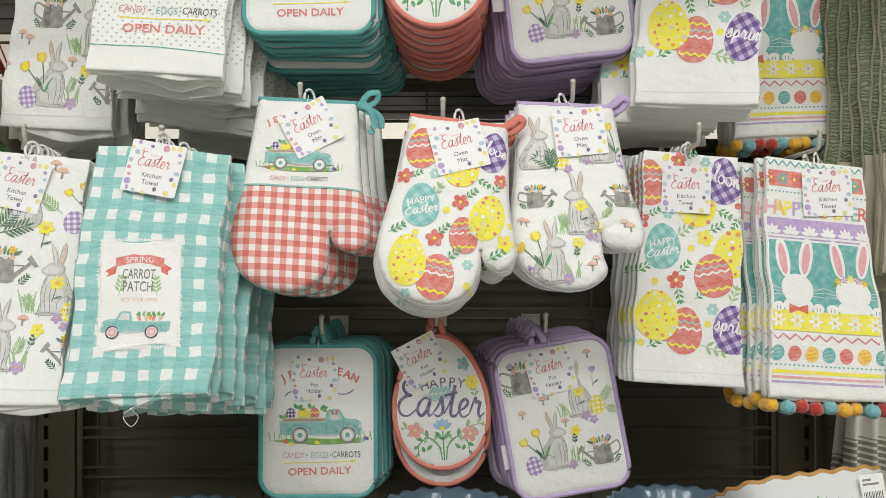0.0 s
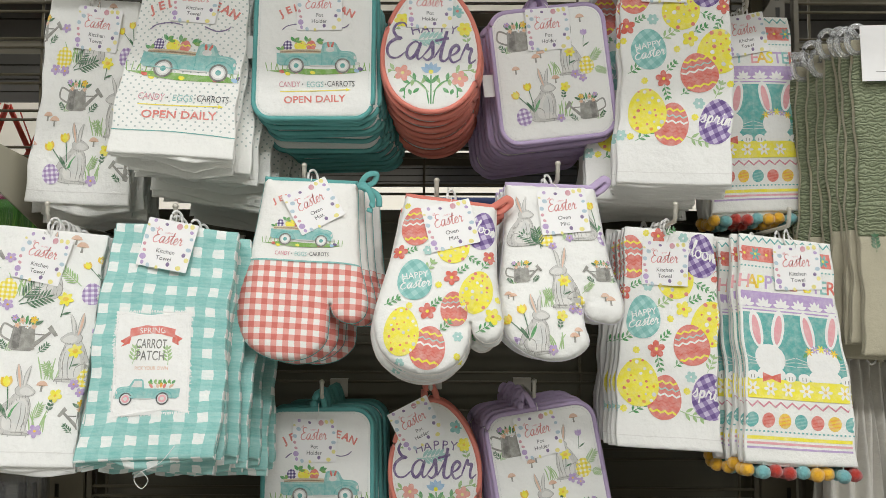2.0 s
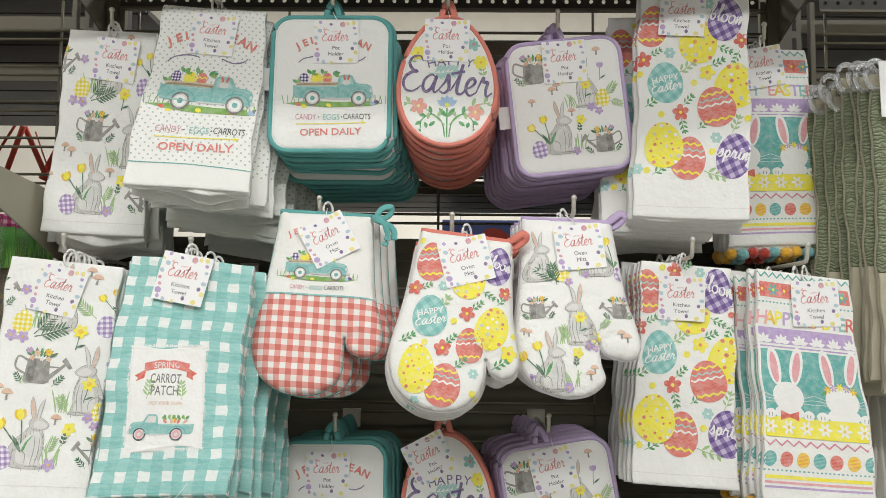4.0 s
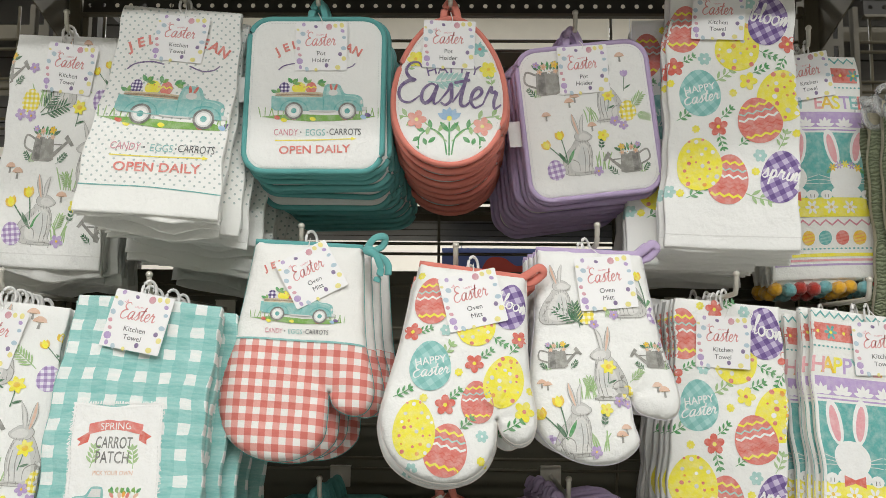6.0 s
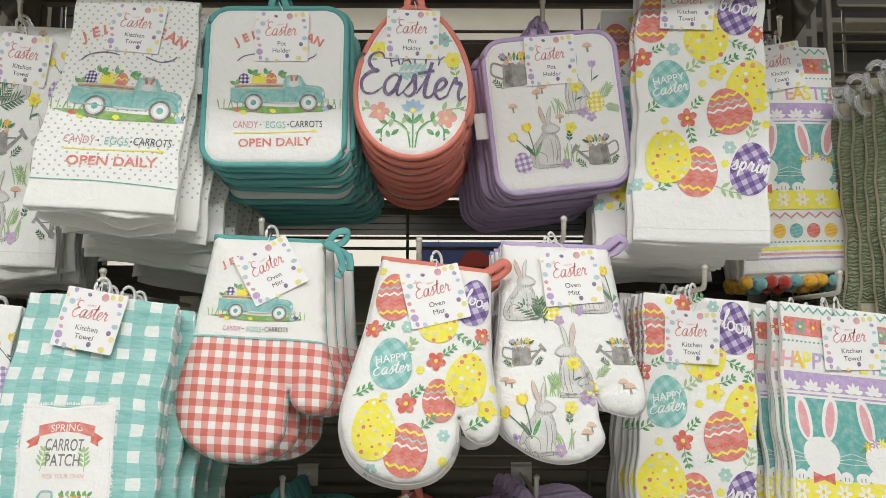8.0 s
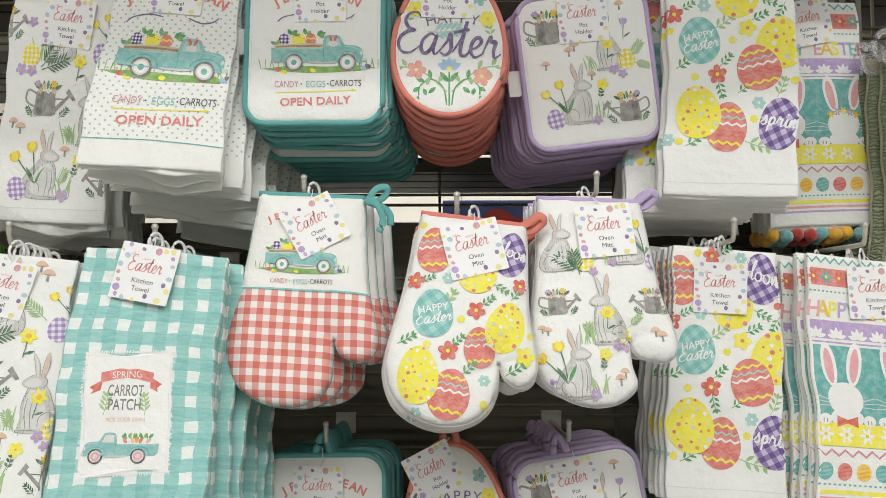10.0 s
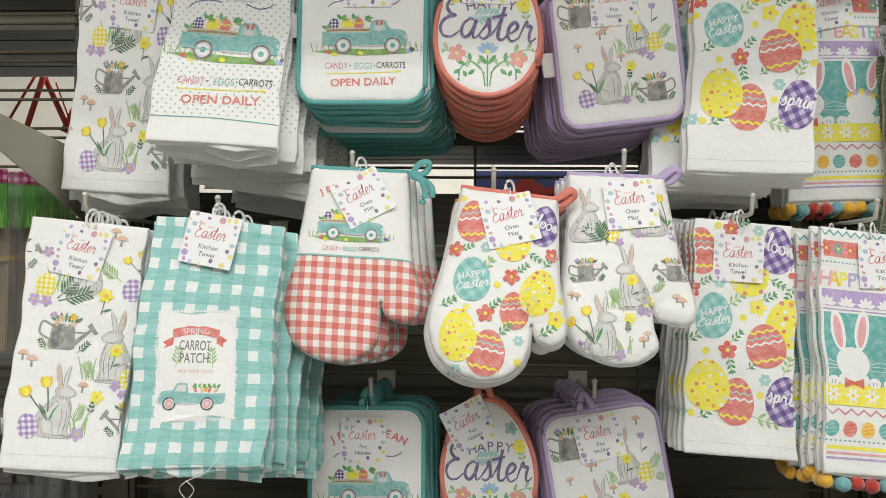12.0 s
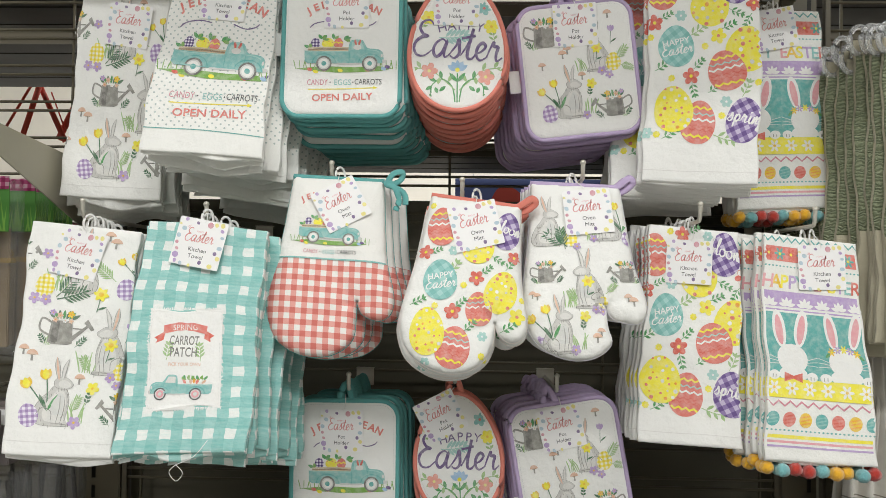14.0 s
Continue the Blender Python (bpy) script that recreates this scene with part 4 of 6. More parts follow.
def draw_truck_mitt(place, parent, outline, k):
    truck(place, parent, -0.007, 0.106, 0.106, turn=4)
    pr = Print(place, parent, "lettering", "coral arched title", 0).at(-0.010, 0.036, 0.80, 3)
    pr.arc_text("JELLY BEAN", 0, 0, 0.135, 6.35, 0.0135, "coral", 0, 0.035)
    pr.done()
    truck_words(place, parent, -0.009, 0.149, 0.71, False, 3)
    pr = Print(place, parent, "seam", "teal binding across the cuff", 2)
    pr.line([(-0.104, 0.157), (0.0, 0.163), (0.096, 0.1685)], 0.003, "teal", steps=20)
    pr.done()
    # tied ribbon at the cuff
    rib = fabric("6aaeaa", "binding")
    for pts in (((0.090, -0.008, -0.014), (0.104, -0.018, 0.004), (0.121, -0.016, 0.008), (0.117, -0.010, -0.006), (0.096, -0.008, -0.016)), ((0.092, -0.010, -0.014), (0.108, -0.020, -0.024), (0.116, -0.012, -0.046), (0.110, -0.012, -0.066)),
                ((0.092, -0.008, -0.014), (0.114, -0.006, -0.022), (0.126, -0.004, -0.034), (0.127, -0.004, -0.052)), ((0.088, -0.010, -0.012), (0.098, -0.014, -0.012), (0.104, -0.010, -0.014))):
        part("ribbon_end", tube_mesh("ribbon_end", smooth_path(pts, 5), 0.0058, rib, 8, False, ((0, 1, 0), 0.25)), parent, "teal ribbon end")


def draw_egg_holder(place, parent, outline):
    k = (max(p for p, q in outline) * 2) / 0.186
    pr = Print(place, parent, "lettering", "purple Happy Easter lettering", 4).at(0, 0, k)
    pr.arc_text("HAPPY", 0.006, 0.092, 0.16, 6.6, 0.0185, "purple", 0, 0.0)
    pr.handwrite("Easter", -0.002, 0.159, 0.168, 0.0064, "purple", 1, rise=-0.10, tall=1.12)
    pr.done()
    sprig(place, parent, -0.036 * k, 0.117 * k, 0.056 * k, -4, "mint", 0, 5, 0.12)
    for x, y, c in ((-57, 76, "yellow"), (64, 95, "yellow")):
        flower(place, parent, x * k / 1000, y * k / 1000, 0.03 * k, c, "gold", 1, 6)
    sprig(place, parent, -0.072 * k, 0.098 * k, 0.026 * k, -50, "light", 0, 3)
    sprig(place, parent, 0.07 * k, 0.128 * k, 0.03 * k, -100, "light", 0, 3)
    flower(place, parent, 0.05 * k, 0.058 * k, 0.03 * k, "teal", "coral", 1)
    for s in (-1, 1):
        pr = Print(place, parent, "leaf_print", "", 0).at(0, 0, k, 0, s)
        pr.line([(0.004, 0.245), (0.01, 0.215), (0.03, 0.20), (0.048, 0.212), (0.05, 0.228)], 0.0024, "green", steps=5)
        pr.line([(0.004, 0.222), (0.028, 0.20), (0.05, 0.183), (0.078, 0.178)], 0.002, "light", steps=5)
        for a, b, l, t, c in ((0.022, 0.214, 0.016, 40, "green"), (0.03, 0.20, 0.017, -80, "green"), (0.04, 0.204, 0.015, -20, "green"), (0.048, 0.214, 0.014, 30, "green"), (0.042, 0.216, 0.013, 110, "green"),
                              (0.05, 0.228, 0.014, 70, "green"), (0.018, 0.206, 0.02, -120, "light"), (0.048, 0.183, 0.017, -70, "light"), (0.056, 0.182, 0.02, 40, "light"), (0.07, 0.178, 0.016, -60, "light"),
                              (0.074, 0.178, 0.015, 10, "light"), (0.034, 0.196, 0.015, 80, "light")):
            pr.leaf(a, b, l, 0.0075, t, c, 1)
        pr.done()
        flower(place, parent, s * 0.054 * k, (0.190 + 0.006 * s) * k, 0.034 * k, "salmon", "straw", 2)
    pr = Print(place, parent, "flower_print", "", 1).at(0, 0.176 * k, k)
    for d in (-60, -30, 0, 30, 60):
        pr.leaf(0, 0.008, 0.022, 0.011, -90 + d, "sky", 1)
    pr.oval(0, 0.006, 0.009, 0.009, "yellow", 2, n=8)
    for d in (-40, 40):
        pr.leaf(0, 0.030, 0.024, 0.008, -90 + d, "green", 2)
    pr.line([(0, 0.012), (0, 0.04), (0, 0.07)], 0.0026, "green", 0, steps=4)
    pr.done()


def draw_patch(place, parent, w, h):
    pr = Print(place, parent, "patch", "white fringed cotton patch", 2).at(-0.009, 0.2515, 1.0, -3)
    a, b = 0.064, 0.0895
    pr.poly([(-a, -b), (a, -b), (a, b), (-a, b)], "white")
    rng = random.Random(4)
    for k in range(60):
        t = -1 + 2 * k / 59
        pr.line([(t * a, b - 0.002), (t * a + rng.uniform(-0.002, 0.002), b + rng.uniform(0.001, 0.004))], 0.0016, "white", 0, steps=2)
        pr.line([(t * a, -b + 0.002), (t * a + rng.uniform(-0.002, 0.002), -b - rng.uniform(0.001, 0.003))], 0.0016, "white", 0, steps=2)
        for s in (-1, 1):
            pr.line([(s * (a - 0.002), t * b), (s * (a + rng.uniform(0.0005, 0.003)), t * b + rng.uniform(-0.004, 0.004))], 0.0014, "white", 0, steps=2)
    for k in range(26):
        t0, t1 = -1 + 2 * k / 26, -1 + 2 * (k + 0.55) / 26
        for s in (-0.95, 0.95):
            pr.line([(s * a, t0 * b * 0.96), (s * a, t1 * b * 0.96)], 0.0007, "ash", 1, smooth=False)
            pr.line([(t0 * a * 0.95, s * b), (t1 * a * 0.95, s * b)], 0.0007, "ash", 1, smooth=False)
    pr.done()
    pr = Print(place, parent, "lettering", "patch lettering under a coral banner", 4).at(-0.012, 0.2555, 1.0, -1)
    pr.poly([(-0.052, -0.040), (-0.034, -0.052), (-0.036, -0.036), (-0.050, -0.030), (-0.046, -0.036)], "red", 0)
    pr.poly([(0.052, -0.046), (0.034, -0.056), (0.034, -0.040), (0.046, -0.034), (0.045, -0.041)], "red", 0)
    pr.poly([(-0.038, -0.062), (-0.012, -0.068), (0.014, -0.068), (0.038, -0.063), (0.037, -0.048), (0.014, -0.053), (-0.012, -0.053), (-0.037, -0.047)], "coral", 1)
    pr.text("SPRING", 0, -0.0595, 0.010, "white", 2, width=0.042, turn=-3)
    pr.text("CARROT", 0, -0.036, 0.0165, "stone", 1, width=0.050, weight=0.01)
    pr.text("PATCH", 0, -0.015, 0.0165, "stone", 1, width=0.046, weight=0.01)
    pr.text("PICK YOUR OWN", 0.003, 0.007, 0.0062, "peach", 1, width=0.056, weight=0.01)
    pr.done()
    for s in (-1, 1):
        sprig(place, parent, -0.012 + s * 0.030, 0.256, 0.032, -90 - s * 8, "light", 3, 4, 0.13)
    truck(place, parent, -0.012, 0.298, 0.102, -1, "carrots", 4)


def daisy(pr, x, y, r, color, h):
    for j in range(6):
        pr.oval(x + r * 0.6 * math.cos(1.047 * j), y + r * 0.6 * math.sin(1.047 * j), r * 0.95, r * 0.45, color, h, 60 * j, 7)
    pr.oval(x, y, r * 0.5, r * 0.5, "gold" if color == "white" else "yellow", h + 1, n=6)


def draw_bands(place, parent, w, h):
    half = w / 2
    pr = Print(place, parent, "woven_border", "woven teal, lilac, yellow and coral bands", 0)

    def band(q0, q1, color, lv=0):
        n = max(2, int((half * 2 + 0.004) / 0.008))
        pts, tris = [], []
        rows = max(1, int((q1 - q0) / 0.009))
        for j in range(rows + 1):
            for i in range(n + 1):
                pts.append((-half - 0.002 + (2 * half + 0.004) * i / n, q0 + (q1 - q0) * j / rows))
        for j in range(rows):
            for i in range(n):
                a = j * (n + 1) + i
                tris += [(a, a + 1, a + n + 1), (a + 1, a + n + 2, a + n + 1)]
        pr.add(pts, tris, color, lv)

    def zigzag(q, amp, step, pen, color):
        n = int(half * 2 / step)
        pr.line([(-half + half * 2 * k / n, q + (amp if k % 2 else -amp)) for k in range(n + 1)], pen, color, 1, smooth=False)
    s = h / 0.40
    zigzag(0.009 * s, 0.004, 0.0085, 0.0036, "deepteal")
    band(0.022 * s, 0.049 * s, "coral")
    band(0.103 * s, 0.131 * s, "lilac")
    band(0.135 * s, 0.1375 * s, "lilac")
    band(0.141 * s, 0.259 * s, "deepteal")
    band(0.257 * s, 0.291 * s, "yellow", 8)
    zigzag(0.301 * s, 0.0045, 0.0105, 0.0036, "rose")
    band(0.355 * s, 0.361 * s, "yellow")
    band(0.365 * s, 0.369 * s, "pink")
    band(0.373 * s, 0.3765 * s, "lilac")
    for k in range(9):
        x = -half + 0.010 + k * 0.024
        if x < half - 0.006:
            daisy(pr, x, 0.0355 * s, 0.0115, ("red", "deepteal")[k % 2], 1)
    for k in range(6):
        x = -half + 0.014 + k * 0.0345
        if x < half - 0.006:
            for j in range(5):
                pr.leaf(x, 0.129 * s, 0.017, 0.007, -165 + 37.5 * j, "white", 1)
            daisy(pr, x, 0.274 * s, 0.0125, "white", 9)
    for k in range(26):
        x = -half + 0.003 + k * (2 * half - 0.006) / 25
        for q in (0.058, 0.347):
            pr.oval(x, q * s, 0.0046, 0.0032, "deepteal", 1, n=6)
    for k in range(7):
        x = -half + 0.011 + k * 0.0303
        if x > half - 0.004:
            break
        c = ("deepteal", "coral", "gold")[k % 3]
        pr.oval(x, 0.328 * s, 0.0235, 0.0265, c, 1, 20, 14)
        for j in (-1, 0, 1):
            pr.line([(x - 0.009, 0.328 * s + j * 0.006 + 0.002), (x + 0.009, 0.328 * s + j * 0.006 - 0.002)], 0.0024, ("teal", "red", "orange")[k % 3], 2, steps=2)
    pr.done()
    pr = Print(place, parent, "lettering", "coloured Happy Easter letters", 1)
    word = "HAPPY EASTER"
    for k, ch in enumerate(word):
        if ch != " ":
            pr.text(ch, -half + 0.011 + k * 0.0163, 0.085 * s, 0.024, ("pink", "gold", "yellow", "lilac", "teal", "red")[k % 6], 0, weight=0.015)
    pr.done()
    for x, ears in ((-0.048, ((-0.022, 0.170, -9), (0.020, 0.168, 10))), (0.054, ((-0.023, 0.168, -12), (0.026, 0.164, 12)))):
        pr = Print(place, parent, "rabbit_print", "plain white long-eared shape", 3).at(x, 0)
        for dx, q, t in ears:
            pr.oval(dx, q * s, 0.025, 0.068, "white", 0, t, 16)
            pr.oval(dx, (q + 0.002) * s, 0.0145, 0.054, "pink", 1, t, 14)
        pr.oval(0, 0.222 * s, 0.061, 0.052, "white", 0, 0, 20)
        pr.oval(0, 0.249 * s, 0.058, 0.030, "white", 0, 0, 18)
        for dx in (-0.038, 0.038):
            pr.oval(dx, 0.252 * s, 0.022, 0.017, "white", 6, 0, 12)
            for j in (-1, 1):
                pr.line([(dx + 0.003 * j, 0.251 * s), (dx + 0.003 * j, 0.257 * s)], 0.0013, "stone", 7, steps=2)
        for sgn in (-1, 1):
            for j in range(3):
                pr.line([(sgn * 0.027, (0.224 + 0.004 * j) * s), (sgn * 0.040, (0.220 + 0.006 * j) * s), (sgn * 0.050, (0.217 + 0.008 * j) * s)], 0.0011, "fog", 1, steps=2)
        if x < 0:
            pr.poly([(-0.018, 0.246 * s), (0, 0.252 * s), (0.018, 0.246 * s), (0.018, 0.263 * s), (0, 0.257 * s), (-0.018, 0.263 * s)], "red", 4)
        else:
            for j, c in enumerate(("gold", "lilac", "yellow", "lilac", "gold")):
                daisy(pr, -0.024 + 0.012 * j, (0.204 - 0.006 * math.sin(j * 0.8)) * s, 0.0072, c, 3)
            for sgn in (-1, 1):
                pr.leaf(sgn * 0.026, 0.206 * s, 0.014, 0.006, 90 - sgn * 50, "green", 2)
        pr.done()


POM = {}


def pompoms(parent, place, w, h):
    """Felt balls along a towel's lower hem."""
    n = 9
    for k in range(n):
        c = ("f0b52e", "7db9ba", "bf3d30", "b93a2e", "7db9ba", "efb22c", "f2b931", "78b3b5", "b5392f")[k]
        if c not in POM:
            mat, nt, bsdf = base_material("felt_" + c, 0.95)
            cloth_finish(nt, bsdf, srgb(c), 1500.0, 0.9, 0.8)
            bsdf.inputs["Sheen Weight"].default_value = 0.6
            bm = bmesh.new()
            bmesh.ops.create_icosphere(bm, subdivisions=3, radius=0.0125)
            for v in bm.verts:
                v.co *= 1 + 0.09 * noise.noise(v.co * 160 + Vector((k, 0, 0))) + 0.07 * noise.noise(v.co * 420)
            POM[c] = bm_mesh("pompom", bm, mat, True)
        p = -w / 2 + 0.008 + (w - 0.012) * k / (n - 1)
        at = place(p, h)
        dy = 0.004 if k % 2 else 0.010
        if place(0, h * 0.5).y > 0.0 and k % 3 == 0:
            dy += 0.006
        ob = part("pompom", POM[c], parent)
        ob.matrix_basis = Matrix.Translation((at.x, at.y + dy, at.z - 0.0135 - 0.003 * (k % 2)))
        th = part("thread", tube_mesh("thread", [(at.x, at.y + 0.003, at.z + 0.004), (at.x, at.y + dy, at.z - 0.006)], 0.0011, fabric("eeece6", "thread"), 5), parent)


def stitches(place, parent, outline, inset, color, closed=True):
    """A row of short sewn stitches a little inside an edge."""
    pts = [np.array(q) for q in outline]
    n = len(pts)
    c = np.mean(pts, axis=0)
    path = []
    for i, q in enumerate(pts):
        d = pts[(i + 1) % n] - pts[i - 1]
        nrm = np.array((-d[1], d[0])) / (np.linalg.norm(d) + 1e-9)
        if nrm.dot(c - q) < 0:
            nrm = -nrm
        path.append(q + nrm * inset)
    pr = Print(place, parent, "stitching", "", 0)
    run, pen = 0.0, []
    for a, b in zip(path, path[1:] + (path[:1] if closed else [])):
        length = np.linalg.norm(b - a)
        k = 0.0
        while k < length:
            p0, p1 = a + (b - a) * (k / length), a + (b - a) * (min(k + 0.0026, length) / length)
            pr.line([tuple(p0), tuple(p1)], 0.0008, color, 0, smooth=False)
            k += 0.0042
    return pr.done()


# ---- hang tags ----
TAGS = {}


def tag_meshes(first, second, size):
    key = (first, second, size)
    if key in TAGS:
        return TAGS[key]
    r = 0.002
    out = [(p, q - size / 2) for p, q in rounded_outline(size, size * 0.97, r, 3)]
    n = len(out)
    verts = [(p, 0, -q) for p, q in out] + [(p, 0.0006, -q) for p, q in out]
    faces = [tuple(range(n)), tuple(reversed(range(n, 2 * n)))] + [(i, i + n, (i + 1) % n + n, (i + 1) % n) for i in range(n)]
    card = mesh_of("hang_tag", verts, faces, [CARD], smooth=False)

    def flat(p, q, h=0.0):
        return Vector((p, -h * 0.6, -q)) if abs(p) < size / 2 and abs(q) < size / 2 else None
    pr = Print(flat, None, "tag_print").at(0, 0, size)
    rng = random.Random(17)
    spots = []
    for _ in range(400):
        a, b = rng.uniform(-0.47, 0.47), rng.uniform(-0.46, 0.46)
        if max(abs(a), abs(b)) < 0.36 or (max(abs(a), abs(b)) < 0.40 and rng.random() < 0.7):
            continue
        if all(math.hypot(a - c, b - d) > 0.115 for c, d in spots):
            spots.append((a, b))
    for k, (a, b) in enumerate(spots):
        e = rng.uniform(0.075, 0.14)
        e = min(e, 2 * (0.495 - max(abs(a), abs(b))))
        pr.oval(a, b, e, e * rng.uniform(0.7, 0.95), ("lilac", "plum", "blush", "straw", "mist", "mist", "blush", "lilac", "straw")[rng.randrange(9)], 0, rng.uniform(0, 90), 9)
    pr.text("HAPPY", -0.03, -0.245, 0.035, "pink", 0)
    pr.handwrite("Easter", -0.02, -0.03, 0.58, 0.024, "script", 0, tall=1.25)
    for t in (-150, -125, -105):
        pr.line([(-0.24 + 0.03 * math.cos(radians(t)), -0.27 + 0.03 * math.sin(radians(t))), (-0.24 + 0.08 * math.cos(radians(t)), -0.27 + 0.08 * math.sin(radians(t)))], 0.009, "pink", 0, steps=2)
    pr.text(first, 0, 0.125, 0.085, "black", 0)
    pr.text(second, 0, 0.262, 0.085, "black", 0)
    ink_me = mesh_of("tag_print", pr.v, pr.f, pr.mats, pr.idx, pr.uv, False)
    TAGS[key] = (card, ink_me)
    return TAGS[key]


def tag_at(p, q, roll, first, second, size=0.086):
    def put(parent, place):
        card, ink_me = tag_meshes(first, second, size)
        front = min(place(p + a * size * 0.5, q + b * size * 0.45).y for a in (-1, 0, 1) for b in (-1, 0, 1) if place(p + a * size * 0.5, q + b * size * 0.45) is not None)
        ob = part("hang_tag", card, parent, "white card hang tag with coloured egg border")
        ob.matrix_basis = pose(p, front - 0.004, -q, 3.0, roll, 0)
        part("tag_print", ink_me, ob)
        s, c = math.sin(radians(roll)), math.cos(radians(roll))
        tip = Vector((p + s * size * 0.42, front - 0.005, -q + c * size * 0.42))
        part("tag_string", tube_mesh("tag_string", smooth_path([tip, tip.lerp(Vector((0, -0.003, 0.004)), 0.5) + Vector((0.004, -0.004, 0)), (0, 0.0, 0.012)], 5), 0.0008, PLASTIC, 5), parent)
    return put

# ---- the store round the display ----
WALL = 1.80


def structure(name, lo, hi, mat, label, category, bevel=0.0):
    return tagged(new(name, box_mesh(name, lo, hi, mat, bevel)), label, category, kind="structure")


structure("floor", (-6, -5, -0.1), (6, 8, 0.0), FLOOR, "pale grey vinyl store floor", "floor")
structure("ceiling", (-6, -5, 5.0), (6, 8, 5.1), CEIL, "off-white tiled store ceiling", "ceiling")
structure("wall_south", (-6, -5.1, 0), (6, -5, 5.0), STORE, "plain grey-beige store wall", "wall")
structure("wall_north", (-6, 8, 0), (6, 8.1, 5.0), CREAM, "plain cream store wall far behind the rack", "wall")
structure("wall_west", (-6.1, -5, 0), (-6, 8, 5.0), STORE, "plain grey-beige store wall", "wall")
structure("wall_east", (6, -5, 0), (6.1, 8, 5.0), STORE, "plain grey-beige store wall", "wall")

GLOW, nt_, bs_ = base_material("lamp_diffuser", 0.5)
bs_.inputs["Emission Color"].default_value = (0.995, 0.98, 0.95, 1)
bs_.inputs["Emission Strength"].default_value = 3.0
for lamp_y, _ in LAMP_ROWS:
    for lamp_x in (-2.6, 0.0, 2.6):
        lamp = thing("ceiling_light", pose(lamp_x, lamp_y, 5.0), "long white fluorescent ceiling light", "light", "ceiling lights")
        part("frame", box_mesh("frame", (-1.15, -0.19, -0.03), (1.15, 0.19, 0.0), PLASTIC, 0.004), lamp)
        part("diffuser", box_mesh("diffuser", (-1.1, -0.15, -0.045), (1.1, 0.15, -0.031), GLOW), lamp, "glowing white diffuser")

# rack: slotted uprights, wire grid, panel behind the lower half
def upright(x):
    ob = thing("rack_upright", pose(x, WALL, 0), "taupe enamelled slotted steel rack upright", "upright", "rack uprights", "structure")
    part("post", box_mesh("post", (-0.026, -0.012, 0), (0.026, 0.03, 2.6), STEEL, 0.002), ob)
    side = -1 if x < 0 else 1
    verts, faces = [], []
    x0, x1 = (0.0272, 0.058)
    z = 0.4
    w0, w1 = 0.0365, 0.0465
    while z < 2.5:
        zs = (z, z + 0.008, z + 0.038, z + 0.046)
        for xa, xb, za, zb in ((x0, w0, zs[0], zs[3]), (w1, x1, zs[0], zs[3]), (w0, w1, zs[0], zs[1]), (w0, w1, zs[2], zs[3])):
            n = len(verts)
            for yy in (0.0, 0.002):
                verts += [(side * xa, yy, za), (side * xb, yy, za), (side * xb, yy, zb), (side * xa, yy, zb)]
            faces += [(n, n + 1, n + 2, n + 3), (n + 7, n + 6, n + 5, n + 4), (n, n + 4, n + 5, n + 1), (n + 1, n + 5, n + 6, n + 2), (n + 2, n + 6, n + 7, n + 3), (n + 3, n + 7, n + 4, n)]
        z += 0.046
    part("slotted_strip", mesh_of("slotted_strip", verts, faces, [STEEL], smooth=False), ob, "steel strip with upright slots")
    part("channel", box_mesh("channel", (min(side * 0.027, side * 0.06), 0.028, 0), (max(side * 0.027, side * 0.06), 0.034, 2.6), STEEL_SHADED), ob)
    return ob


for post_x in (-0.82, 0.748):
    upright(post_x)


def wire_grid(x0, x1, z0, count, label):
    ob = thing("wire_grid", pose(0, WALL, 0), label, "wire rack", "wire grids", "structure")
    for k in range(count):
        z = z0 + 0.0859 * k
        for dz in (-0.0105, 0.0105):
            part("wire", tube_mesh("wire", [(x0, 0, z + dz), (x1, 0, z + dz)], 0.0034, STEEL, 6), ob)
    top, low = z0 + 0.0859 * count, z0 - 0.04
    n = max(2, round((x1 - x0) / 0.36))
    for i in range(n + 1):
        x = x0 + 0.035 + (x1 - x0 - 0.07) * i / n
        part("upright_wire", tube_mesh("upright_wire", [(x, 0.0075, low), (x, 0.0075, top)], 0.0034, STEEL, 6), ob)
    for x in (x0, x1):
        part("side_rail", box_mesh("side_rail", (x - 0.006, -0.006, low), (x + 0.006, 0.012, top), STEEL, 0.001), ob)
    return ob


Z0 = 1.067 - 0.0859 * 8
wire_grid(-0.786, 0.716, Z0, 22, "taupe wire grid with paired horizontal rods")
wire_grid(-2.30, -0.90, Z0, 22, "taupe wire grid of the next rack bay")
wire_grid(0.83, 2.30, Z0, 22, "taupe wire grid of the next rack bay")
for bay, (xa, xb) in enumerate(((-0.79, 0.72), (-2.3, -0.9), (0.83, 2.3))):
    structure("back_panel_%d" % (bay + 1), (xa, WALL + 0.045, 0.1), (xb, WALL + 0.06, 1.712 if bay == 0 else 1.63), PANEL, "plain grey-green steel panel behind the wire grid", "panel")

